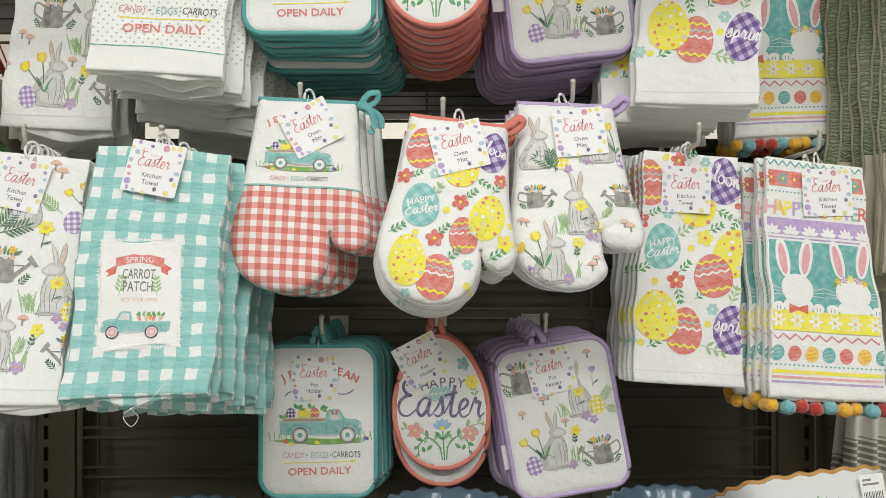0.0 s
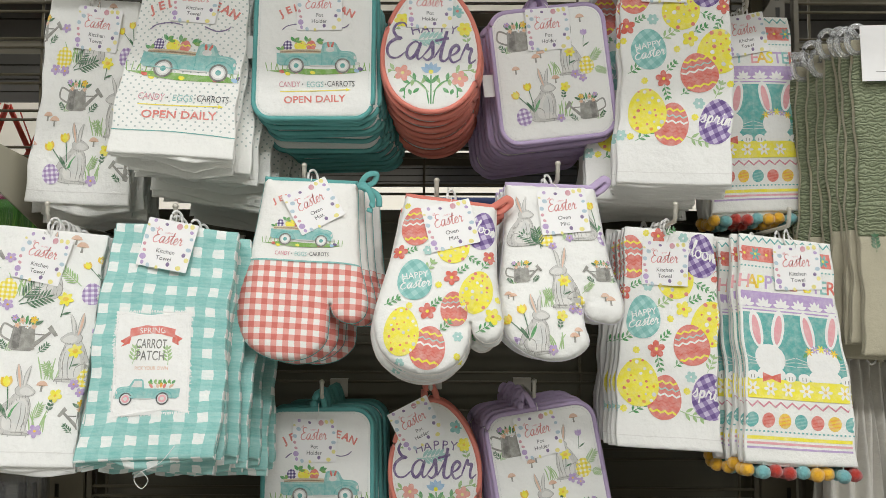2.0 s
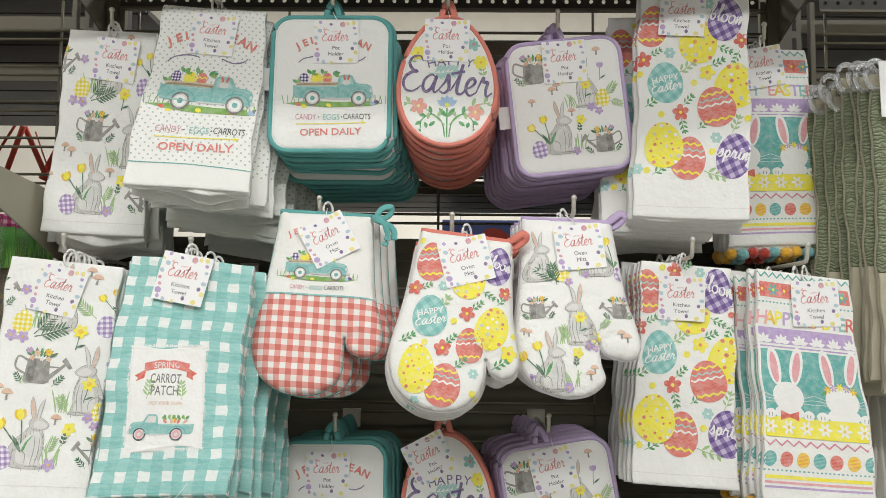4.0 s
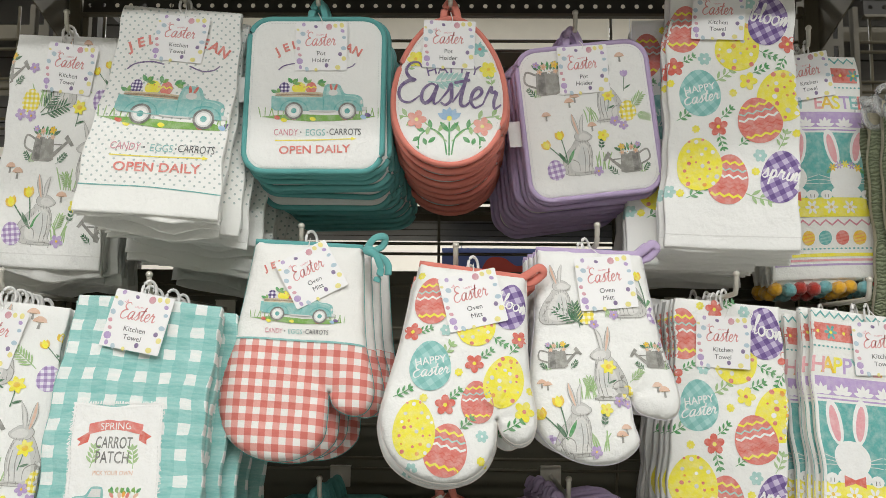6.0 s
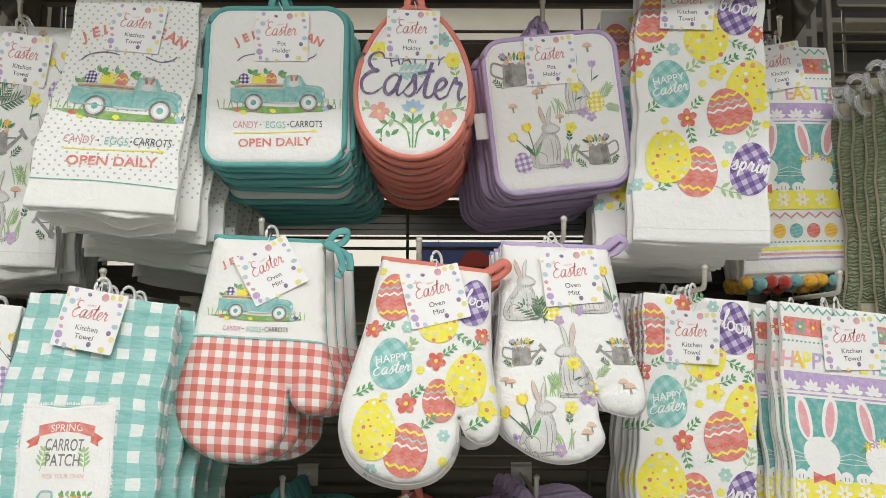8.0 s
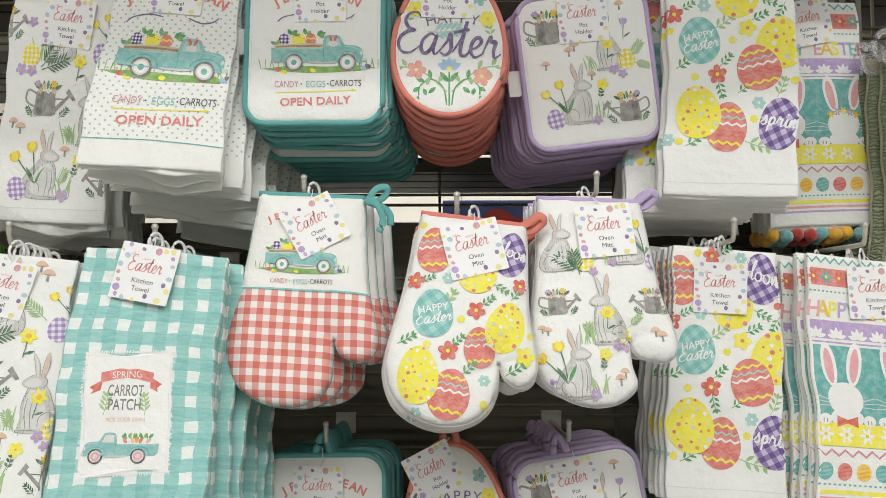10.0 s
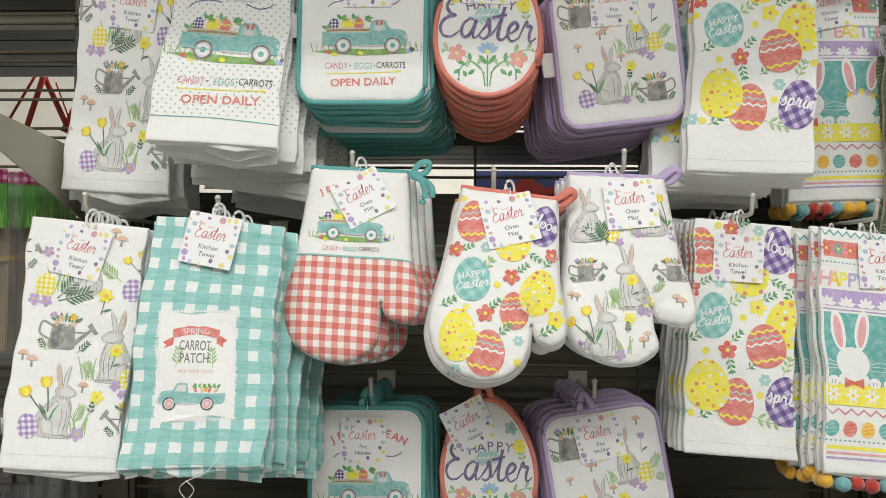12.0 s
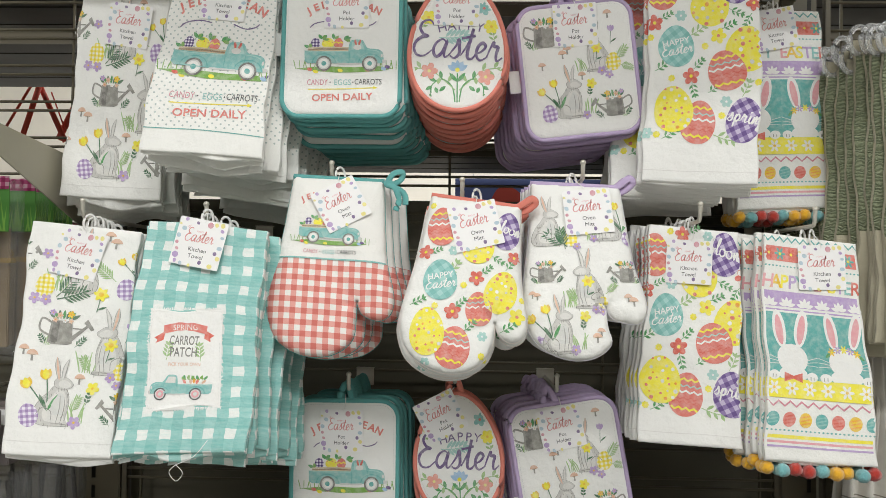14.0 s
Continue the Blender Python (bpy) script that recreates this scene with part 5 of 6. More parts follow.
# perforated rail and shelf above
def perforated_rail(x0, x1, z, y):
    ob = thing("perforated_rail", pose(0, y, z), "taupe steel rail with a row of round holes", "rail", "perforated rails", "structure")
    step, r, h = 0.0286, 0.0048, 0.016
    verts, faces = [], []
    n_cells = int((x1 - x0) / step)
    for c in range(n_cells):
        cx = x0 + step * (c + 0.5)
        n = len(verts)
        for k in range(8):
            a = 2 * math.pi * (k + 0.5) / 8
            verts.append((cx + r * math.cos(a), 0, r * math.sin(a)))
        for k in range(8):
            a = 2 * math.pi * (k + 0.5) / 8
            sx, sz = (1 if math.cos(a) > 0 else -1), (1 if math.sin(a) > 0 else -1)
            if abs(math.cos(a)) > abs(math.sin(a)):
                verts.append((cx + sx * step / 2, 0, sz * h * 0.45))
            else:
                verts.append((cx + sx * step / 4, 0, sz * h))
        corner = {}
        for sx in (1, -1):
            for sz in (1, -1):
                corner[(sx, sz)] = len(verts)
                verts.append((cx + sx * step / 2, 0, sz * h))
        for k in range(8):
            faces.append((n + k, n + 8 + k, n + 8 + (k + 1) % 8, n + (k + 1) % 8))
        for (sx, sz), idx in corner.items():
            ks = [k for k in range(8) if (math.cos(2 * math.pi * (k + 0.5) / 8) > 0) == (sx > 0) and (math.sin(2 * math.pi * (k + 0.5) / 8) > 0) == (sz > 0)]
            faces.append((n + 8 + ks[0], idx, n + 8 + ks[1]))
    me = mesh_of("perforated_strip", verts, faces, [STEEL_SHADED], smooth=False)
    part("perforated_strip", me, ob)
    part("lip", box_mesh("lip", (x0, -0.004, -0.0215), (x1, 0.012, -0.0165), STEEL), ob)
    part("cap", box_mesh("cap", (x0, -0.004, 0.0165), (x1, 0.012, 0.034), STEEL_SHADED), ob)
    return ob


perforated_rail(-0.786, 0.716, 2.262, WALL - 0.02)
perforated_rail(0.84, 2.3, 2.262, WALL - 0.02)


def top_shelf(x0, x1):
    ob = thing("shelf", pose(0, 0, 0), "taupe steel shelf above the hanging goods", "shelf", "upper shelves")
    # unseen front of the deck is extended to cast shade on the top row
    part("deck", box_mesh("deck", (x0, 1.14, 2.335), (x1, WALL - 0.025, 2.36), STEEL_SHADED, 0.002), ob)
    part("front_lip", box_mesh("front_lip", (x0, 1.135, 2.31), (x1, 1.1395, 2.375), STEEL), ob)
    for x in (x0 + 0.03, x1 - 0.03):
        prof = [(1.36, 2.333), (1.36, 2.30), (WALL - 0.015, 2.17), (WALL - 0.015, 2.333)]
        verts = [(x + s * 0.0015, y, z) for s in (-1, 1) for y, z in prof]
        faces = [(0, 1, 2, 3), (7, 6, 5, 4)] + [(i, i + 4, (i + 1) % 4 + 4, (i + 1) % 4) for i in range(4)]
        part("bracket", mesh_of("bracket", verts, faces, [STEEL], smooth=False), ob)
    return ob


top_shelf(-0.85, 0.78)

# slanted arm of the neighbouring bay's shelf
arm = thing("slanting_bracket", pose(-0.835, WALL, 1.57), "slanting taupe enamelled steel shelf arm", "bracket")
arm_top, arm_low, arm_wall_top, arm_wall_low = 0.2465, 0.231, 0.19, 0.013
arm_v = [(sx * 0.0016, y, z) for sx in (-1, 1) for y, z in ((0.0, arm_wall_low), (0.0, arm_wall_top), (-0.62, arm_top), (-0.62, arm_low))]
part("plate", mesh_of("plate", arm_v, [(0, 1, 2, 3), (7, 6, 5, 4)] + [(i, i + 4, (i + 1) % 4 + 4, (i + 1) % 4) for i in range(4)], [ARM_LIT], smooth=False), arm)
part("flange", mesh_of("flange", [(x, y, z + dz) for dz in (0, 0.002) for x, y, z in ((-0.016, 0, arm_wall_top), (0.0, 0, arm_wall_top), (0.0, -0.62, arm_top), (-0.016, -0.62, arm_top))],
     [(0, 1, 2, 3), (7, 6, 5, 4), (0, 4, 5, 1), (1, 5, 6, 2), (2, 6, 7, 3), (3, 7, 4, 0)], [ARM_LIT], smooth=False), arm)

# lower shelf with dishes
low_shelf = thing("shelf", pose(0, 0, 0), "taupe steel shelf below the hanging goods", "shelf")
part("deck", box_mesh("deck", (-0.80, 1.22, 0.90), (0.725, WALL - 0.012, 0.925), STEEL, 0.002), low_shelf)
part("front_lip", box_mesh("front_lip", (-0.80, 1.212, 0.885), (0.725, 1.2195, 0.94), STEEL, 0.001), low_shelf)


# ---- pegs ----
def peg(x, z, tip_y, wall_z=None, group="display pegs"):
    wz = z - 0.01 if wall_z is None else wall_z
    ob = thing("peg_hook", pose(x, WALL, wz), "pale steel peg hook with an upturned tip on the wire grid", "hook", group)
    ln = tip_y - WALL
    dz = z - wz
    pts = [(0, -0.006, 0)] + smooth_path([(0, -0.01, 0), (0, ln * 0.6, dz * 0.25), (0, ln * 0.93, dz * 0.4), (0, ln * 0.985, dz * 0.4 + 0.006), (0, ln, dz * 0.4 + 0.03)], 5)
    part("rod", tube_mesh("rod", pts, 0.0042, PEG, 8), ob)
    bm = bmesh.new()
    bmesh.ops.create_icosphere(bm, subdivisions=2, radius=0.0056, matrix=Matrix.Translation((0, ln, dz * 0.4 + 0.031)))
    part("tip", bm_mesh("tip", bm, PEG, True), ob)
    part("clip", box_mesh("clip", (-0.02, -0.0075, -0.022), (0.02, -0.0035, 0.016), PEG, 0.001), ob, "folded steel clip plate")
    part("clip_lip", box_mesh("clip_lip", (-0.02, -0.012, 0.0165), (0.02, 0.006, 0.0185), PEG), ob)
    return ob


LOOP = None


def plastic_loop(parent, z=0.007, y=0.004, tilt=0.0):
    """White plastic hanging loop at the top of a folded towel."""
    global LOOP
    if LOOP is None:
        ring = [(0.011 * math.cos(a), 0, 0.016 * math.sin(a)) for a in (2 * math.pi * k / 18 for k in range(18))]
        LOOP = tube_mesh("hanging_loop", ring, 0.0026, PLASTIC, 6, True, ((0, 1, 0), 0.7))
    ob = part("hanging_loop", LOOP, parent, "white plastic hanging loop")
    ob.matrix_basis = pose(0, y, z - 0.003, 0, tilt, 46)
    return ob


# ---- towels ----
def towel_stack(name, label, top, bottom, w_top, w_low, mats, draw, count, gap, seed, group, sag=0.0, shift=0.0, yaw=0.0, dressed=1, tag=None, amp=0.0035, extra=None, drop=0.006, layers=3, r=0.0026, loose=0.005, corners=None, jog=(99, 0.0)):
    """A front towel with its print, and more of its kind behind it on the same peg."""
    m, height = hang(top, bottom, yaw)
    place = towel_sheet(w_top, w_low, height, seed, amp, r, corners)
    rng = random.Random(seed)
    front = thing(name, m, label, "kitchen towel", group)
    for k, me in enumerate(towel_meshes(place, w_low, height, mats, seed, r=r, layers=layers, drop=drop)):
        part("folded_layer" if k else "front_layer", me, front)
    plastic_loop(front)
    if draw:
        draw(place, front, w_low, height)
    if extra:
        extra(front, place, w_low, height)
    for i in range(1, dressed):
        c = copy_thing(front, Matrix.Translation((shift * i + jog[1] * (i >= jog[0]) + rng.uniform(-1, 1) * loose, gap * i, rng.uniform(-1, 0.4) * loose - sag * i)) @ m @ pose(0, 0, 0, 0, rng.uniform(-1, 1), 0))
        c["label"] = label.replace("tagged ", "")
    if tag:
        tag(front, place)
    kinds = []
    for kind in range(min(3, count - dressed)):
        p2 = towel_sheet(w_top, w_low, height, seed + 5 + 3 * kind, amp * 1.3, r, corners)
        back = thing(name, m, label.replace("tagged ", ""), "kitchen towel", group)
        for k, me in enumerate(towel_meshes(p2, w_low, height, mats, seed + 9 + 40 * kind, fine=False, r=r, layers=layers, drop=drop)):
            part("folded_layer" if k else "front_layer", me, back)
        plastic_loop(back)
        if extra:
            extra(back, p2, w_low, height)
        kinds.append(back)
    for i in range(dressed, count):
        mm = Matrix.Translation((shift * i + jog[1] * (i >= jog[0]) + rng.uniform(-1, 1) * loose, gap * i, rng.uniform(-1.2, 0.8) * loose - sag * i)) @ m @ pose(0, 0, 0, 0, rng.uniform(-1.4, 1.4), rng.uniform(-2, 2))
        if i - dressed < len(kinds):
            kinds[i - dressed].matrix_world = mm
        else:
            copy_thing(kinds[(i * 2 + seed) % len(kinds)], mm)
    return front


def rounded_outline(w, h, r, steps=8):
    pts = []
    for cx, cy, a0 in ((w / 2 - r, r, -90), (w / 2 - r, h - r, 0), (-w / 2 + r, h - r, 90), (-w / 2 + r, r, 180)):
        for k in range(steps + 1):
            a = radians(a0 + 90 * k / steps)
            pts.append((cx + r * math.cos(a), cy + r * math.sin(a)))
    full = []
    for i, a in enumerate(pts):
        b = pts[(i + 1) % len(pts)]
        n = max(1, int(math.dist(a, b) / 0.02))
        full += [(a[0] + (b[0] - a[0]) * k / n, a[1] + (b[1] - a[1]) * k / n) for k in range(n)]
    return full


def egg_outline(w, h, n=64, point=0.28):
    pts = []
    for k in range(n):
        a = 2 * math.pi * k / n
        c = math.cos(a)
        x = w / 2 * math.sin(a) * (1 - point * 0.55 * c - 0.02)
        pts.append((x, h / 2 - h / 2 * c))
    return pts


def holder_stack(name, label, outline, m, binding, draw, count, gap, seed, group, tag=None, sag=0.0, fan=0.0, loop_x=0.0, second=None, care=None):
    """Quilted pot holders, bound round the edge, one behind another on a peg."""
    rng = random.Random(seed)
    place = pad_sheet(outline, 0.0042, 0.022, seed, 0.003)
    cols = fabric(binding, "binding")
    pad = pad_mesh("pad", outline, 0.0042, 0.022, WHITE, seed)
    edge = tube_mesh("binding", [(p, 0, -q) for p, q in smooth_path(outline, 1, True)], 0.0050, cols, 8, True, ((0, 1, 0), 1.12))
    loop_pts = smooth_path([(loop_x - 0.012, 0.0, -0.006), (loop_x - 0.010, 0, 0.016), (loop_x, 0.001, 0.033), (loop_x + 0.009, 0, 0.018), (loop_x + 0.014, 0.0, -0.006)], 5)
    strap = tube_mesh("loop", loop_pts, 0.0062, cols, 8, False, ((0, 1, 0), 0.4))
    first = None
    for i in range(count):
        mm = Matrix.Translation((rng.uniform(-1, 1) * 0.003 + fan * i, gap * i, -sag * i + rng.uniform(-0.005, 0.005))) @ m @ pose(0, 0, 0, rng.uniform(-1.5, 1.5), rng.uniform(-1.8, 1.8) if i else 0, 0)
        if i == 0:
            mm = m
        if second and i == second[0]:
            mm = Matrix.Translation(second[1]) @ mm
        ob = thing(name, mm, label if i == 0 else label, "pot holder", group)
        part("pad", pad, ob)
        part("binding", edge, ob, "padded coloured edge binding")
        part("loop", strap, ob, "sewn hanging loop")
        if i == 0:
            first = ob
            if draw:
                draw(place, ob, outline)
            stitches(place, ob, outline, 0.0085, "ash")
            if tag:
                tag(ob, place)
            if care:
                label_v = smooth_path([(0, 0), (0.4, 0.08), (1, -0.05)], 5)
                vv = [(care[0] + care[2] * a, 0.004 + b * 0.02 + s, -care[1] - 0.045 * k) for s in (0, 0.0006) for k in (0, 1) for a, b in label_v]
                n = len(label_v)
                ff = [(i2, i2 + 1, i2 + n + 1, i2 + n) for i2 in range(n - 1)] + [(2 * n + i2, 3 * n + i2, 3 * n + i2 + 1, 2 * n + i2 + 1) for i2 in range(n - 1)]
                part("care_label", mesh_of("care_label", vv, ff, [fabric("f6f5f1", "ribbon")]), ob, "small white sewn care label")
    return first


MITT = ((-0.086, 0.0), (-0.092, 0.06), (-0.099, 0.12), (-0.110, 0.18), (-0.119, 0.235), (-0.117, 0.268), (-0.100, 0.305), (-0.068, 0.328), (-0.028, 0.336), (0.012, 0.327), (0.040, 0.302), (0.053, 0.268), (0.053, 0.232),
        (0.064, 0.254), (0.084, 0.264), (0.104, 0.254), (0.112, 0.230), (0.107, 0.195), (0.098, 0.16), (0.092, 0.10), (0.086, 0.0))


def mitt_outline(k, long=None, tilt=0.0, crotch=0.0):
    """k across, long down; tilt: how far the cuff slopes; crotch: moves the thumb's fork sideways."""
    long = long or k
    pts = [(x * k + (crotch if 10 < i < 14 else 0.0), y * long + tilt * x * k) for i, (x, y) in enumerate(MITT)]
    a, b = smooth_path(pts[:13], 6), smooth_path(pts[12:], 6)
    (xa, ya), (xb, yb) = pts[-1], pts[0]
    top = [(xa + (xb - xa) * i / 10, ya + (yb - ya) * i / 10) for i in range(1, 10)]
    return [tuple(v) for v in a[:-1] + b] + top


def mitt_stack(name, label, m, k, mat, trim, binding, draw, count, gap, seed, group, tag=None, dressed=1, fan=0.0, strap_side=1, sag=0.008, long=None, tilt=0.0, crotch=0.0):
    outline = mitt_outline(k, long, tilt, crotch)
    fork = (MITT[12][0] * k + crotch, MITT[12][1] * (long or k) + tilt * MITT[12][0] * k, 0.0055)
    rng = random.Random(seed)
    cloth = pad_sheet(outline, 0.019, 0.055, seed, 0.001, 0.0036, fork)

    def place(p, q, h=0.0):
        return cloth(p, q, h + 0.0007)

    body = pad_mesh("body", outline, 0.019, 0.055, mat, seed, 0.0055, 0.0036, fork, tilt)
    n_out = len(outline) - 9
    pipe = tube_mesh("side_piping", [(p, 0.0015, -q) for p, q in outline[:n_out]], 0.0011, fabric(trim, "piping"), 6)
    w = 0.086 * k
    cuff_pts = [(-w + 2 * w * i / 14, -0.0005, -tilt * (-w + 2 * w * i / 14)) for i in range(15)]
    cuff = tube_mesh("cuff_binding", cuff_pts, 0.0055, fabric(binding, "binding"), 8)
    s = strap_side
    strap_pts = smooth_path([(s * w * 0.9, -0.002, -0.002), (s * w * 1.05, -0.006, 0.006), (s * w * 1.22, -0.01, 0.016), (s * w * 1.3, -0.006, 0.010), (s * w * 1.16, 0.0, -0.002), (s * w * 1.02, 0.004, -0.006)], 5)
    strap = tube_mesh("loop", [(x, y, z - tilt * x) for x, y, z in strap_pts], 0.0068, fabric(binding, "binding"), 8, False, ((0, 1, 0), 0.28))
    first = None
    for i in range(count):
        mm = Matrix.Translation((fan * i + rng.uniform(-1, 1) * 0.003, gap * i, rng.uniform(-0.003, 0.002) - sag * i)) @ m @ pose(0, 0, 0, 0, rng.uniform(-1.5, 1.5) - 0.6 * i, 0)
        if i == 0:
            mm = m
        if 1 <= i < dressed:
            copy_thing(first, mm)
            continue
        ob = thing(name, mm, label if i == 0 else label, "oven mitt", group)
        part("body", body, ob)
        part("side_piping", pipe, ob, "sewn edge piping")
        part("cuff_binding", cuff, ob, "sewn cuff binding")
        if i == 0 and strap_side:
            part("loop", strap, ob, "sewn hanging loop")
        if i == 0:
            first = ob
            plastic_loop(ob, 0.016, 0.012)
            if draw:
                draw(place, ob, outline, k)
    if tag:
        tag(first, place)
    return first

# ---- goods on the display ----
GINGHAM_RED = gingham("red_gingham", 0.0205, "f3efe9", "e8a99f", "d97a6f", plain_above=0.163)
TEAL_CHECK = gingham("teal_check", 0.0375, "f4f4ef", "93cac3", "7fbfb8", 0.46, 0.011, brushed=1.6)
DOTTED = dotted("dotted_cotton", "f3f2ec", "bcc6c1", 0.0112, 0.175)
TERRY = fabric("f0efe9", "terry", weave=420.0, nap=0.6)

towel_stack("kitchen_towel", "tagged white kitchen towel printed with rabbits and flowers", (-0.692, 1.53, 2.10), (-0.712, 1.52, 1.685), 0.180, 0.212, WHITE, draw_meadow, 9, 0.018, 3, "meadow towels", yaw=-2, tag=tag_at(0.014, 0.064, 6, "Kitchen", "Towel", 0.090), drop=0.02, sag=0.003)
towel_stack("kitchen_towel", "tagged white dotted kitchen towel with a teal truck print", (-0.465, 1.47, 2.128), (-0.484, 1.38, 1.752), 0.203, 0.230, DOTTED, draw_truck_towel, 13, 0.024, 11, "truck towels", sag=0.0070, shift=0.0065, r=0.0019, loose=0.014, amp=0.0024, tag=tag_at(0.005, 0.067, 3, "Kitchen", "Towel", 0.088), drop=0.016, layers=6, corners=((-101, 0), (103, 6), (-118, 378), (115, 386)))
towel_stack("kitchen_towel", "tagged white kitchen towel printed with bright Easter eggs", (0.466, 1.48, 2.165), (0.452, 1.468, 1.72), 0.204, 0.215, WHITE, draw_eggs, 13, 0.0175, 21, "egg towels", yaw=-8, shift=0.0, dressed=6, jog=(4, -0.048), loose=0.006, sag=0.004, tag=tag_at(-0.022, 0.048, 3, "Kitchen", "Towel"))
towel_stack("kitchen_towel", "tagged banded terry towel with rabbits and pom-poms", (0.640, 1.595, 2.10), (0.655, 1.59, 1.695), 0.185, 0.19, TERRY, draw_bands, 5, 0.02, 31, "banded towels", tag=tag_at(-0.005, 0.05, -8, "Kitchen", "Towel"), extra=pompoms, corners=((-92, 3), (88, 14), (-98, 420), (92, 421)))
towel_stack("kitchen_towel", "tagged white kitchen towel printed with rabbits and flowers", (-0.693, 1.39, 1.625), (-0.697, 1.28, 1.212), 0.200, 0.194, WHITE, draw_meadow, 9, 0.016, 41, "meadow towels", tag=tag_at(-0.007, 0.061, 12, "Kitchen", "Towel", 0.089), drop=0.012, sag=0.0015, corners=((-107, -6), (101, 12), (-91, 416), (102, 419)))
towel_stack("kitchen_towel", "tagged teal checked kitchen towel with a carrot patch", (-0.455, 1.34, 1.633), (-0.459, 1.23, 1.232), 0.217, 0.228, TEAL_CHECK, draw_patch, 14, 0.018, 51, "checked towels", shift=0.0018, sag=0.0042, loose=0.012, tag=tag_at(-0.006, 0.048, 10, "Kitchen", "Towel", 0.089), amp=0.0085, drop=0.016, corners=((-111, 1), (108, 18), (-112, 414), (113, 400)))
towel_stack("kitchen_towel", "tagged white kitchen towel printed with bright Easter eggs", (0.441, 1.485, 1.635), (0.427, 1.455, 1.222), 0.175, 0.188, WHITE, draw_eggs, 10, 0.017, 61, "egg towels", yaw=-3, shift=-0.0018, dressed=5, loose=0.008, tag=tag_at(-0.005, 0.068, 1, "Kitchen", "Towel"), corners=((-77, -4), (90, 6), (-96, 408), (98, 416)))
towel_stack("kitchen_towel", "tagged banded terry towel with rabbits and pom-poms", (0.656, 1.45, 1.612), (0.639, 1.395, 1.216), 0.170, 0.199, TERRY, draw_bands, 7, 0.022, 71, "banded towels", shift=-0.0045, dressed=5, loose=0.009, tag=tag_at(0.014, 0.053, -3, "Kitchen", "Towel"), extra=pompoms, corners=((-92, -10), (78, 3), (-86, 408), (113, 405)))

PH_OUT = rounded_outline(0.226, 0.266, 0.036)
PH_LOW = rounded_outline(0.213, 0.276, 0.036)
EGG_OUT = egg_outline(0.186, 0.258)
EGG_LOW = egg_outline(0.176, 0.246)
TEAL_B, CORAL_B, LILAC_B = "66aaa6", "e58b7b", "c2aed0"
m, _ = hang((-0.235, 1.46, 2.103), (-0.2345, 1.44, 1.838))
holder_stack("pot_holder", "white quilted pot holder with a truck print and teal edge", PH_OUT, m, TEAL_B, draw_truck_holder, 20, 0.0125, 5, "truck pot holders", tag=tag_at(0.009, 0.053, 0, "Pot", "Holder"), sag=0.0031, fan=0.002, care=(-0.115, 0.10, -0.03), second=(8, (-0.008, 0, -0.014)))
m, _ = hang((-0.012, 1.46, 2.105), (-0.012, 1.43, 1.846))
holder_stack("pot_holder", "egg-shaped white pot holder lettered Happy Easter with coral edge", EGG_OUT, m, CORAL_B, draw_egg_holder, 19, 0.0125, 6, "egg pot holders", tag=tag_at(-0.002, 0.052, 2, "Pot", "Holder"), sag=0.0022)
m, _ = hang((0.212, 1.52, 2.080), (0.2435, 1.52, 1.806))
holder_stack("pot_holder", "white quilted pot holder with rabbits and lilac edge", PH_OUT, m, LILAC_B, draw_meadow_holder, 18, 0.0125, 7, "meadow pot holders", tag=tag_at(0.001, 0.046, 2, "Pot", "Holder"), fan=-0.003, sag=0.0019, care=(-0.113, 0.12, -0.026), loop_x=-0.01)
m, _ = hang((-0.232, 1.545, 1.283), (-0.230, 1.53, 1.005))
holder_stack("pot_holder", "white quilted pot holder with a truck print and teal edge", PH_LOW, m, TEAL_B, draw_truck_holder, 8, 0.0135, 8, "truck pot holders", tag=tag_at(-0.006, 0.060, 1, "Pot", "Holder"), fan=0.003, sag=-0.001)
m, _ = hang((-0.012, 1.545, 1.302), (0.004, 1.54, 1.056))
holder_stack("pot_holder", "egg-shaped white pot holder lettered Happy Easter with coral edge", EGG_LOW, m, CORAL_B, draw_egg_holder, 3, 0.02, 9, "egg pot holders", tag=tag_at(-0.03, 0.045, -24, "Pot", "Holder"), second=(1, (0.002, 0.0, -0.03)))
m, _ = hang((0.197, 1.545, 1.286), (0.245, 1.53, 1.008))
holder_stack("pot_holder", "white quilted pot holder with rabbits and lilac edge", PH_LOW, m, LILAC_B, draw_meadow_holder, 9, 0.0135, 10, "meadow pot holders", tag=tag_at(-0.006, 0.05, -4, "Pot", "Holder"), fan=-0.004, sag=-0.001, care=(-0.108, 0.17, -0.012), loop_x=-0.02)

m, _ = hang((-0.233, 1.43, 1.717), (-0.232, 1.34, 1.402))
mitt_stack("oven_mitt", "red gingham oven mitt with a white truck cuff", m, 1.0, GINGHAM_RED, "66aaa6", "66aaa6", draw_truck_mitt, 4, 0.036, 12, "truck mitts", strap_side=0, tilt=0.0576, long=1.012, crotch=-0.008, tag=tag_at(0.011, 0.060, -29, "Oven", "Mitt"), fan=0.010, sag=0.004)
m, _ = hang((0.026, 1.37, 1.672), (0.003, 1.275, 1.386))
mitt_stack("oven_mitt", "white quilted oven mitt printed with Easter eggs", m, 0.945, WHITE, "eee6de", "e08575", draw_egg_mitt, 4, 0.036, 13, "egg mitts", tilt=0.062, long=0.945, tag=tag_at(0.004, 0.057, -18, "Oven", "Mitt"), dressed=3, fan=-0.005, sag=0.008)
m, _ = hang((0.207, 1.41, 1.706), (0.226, 1.315, 1.400))
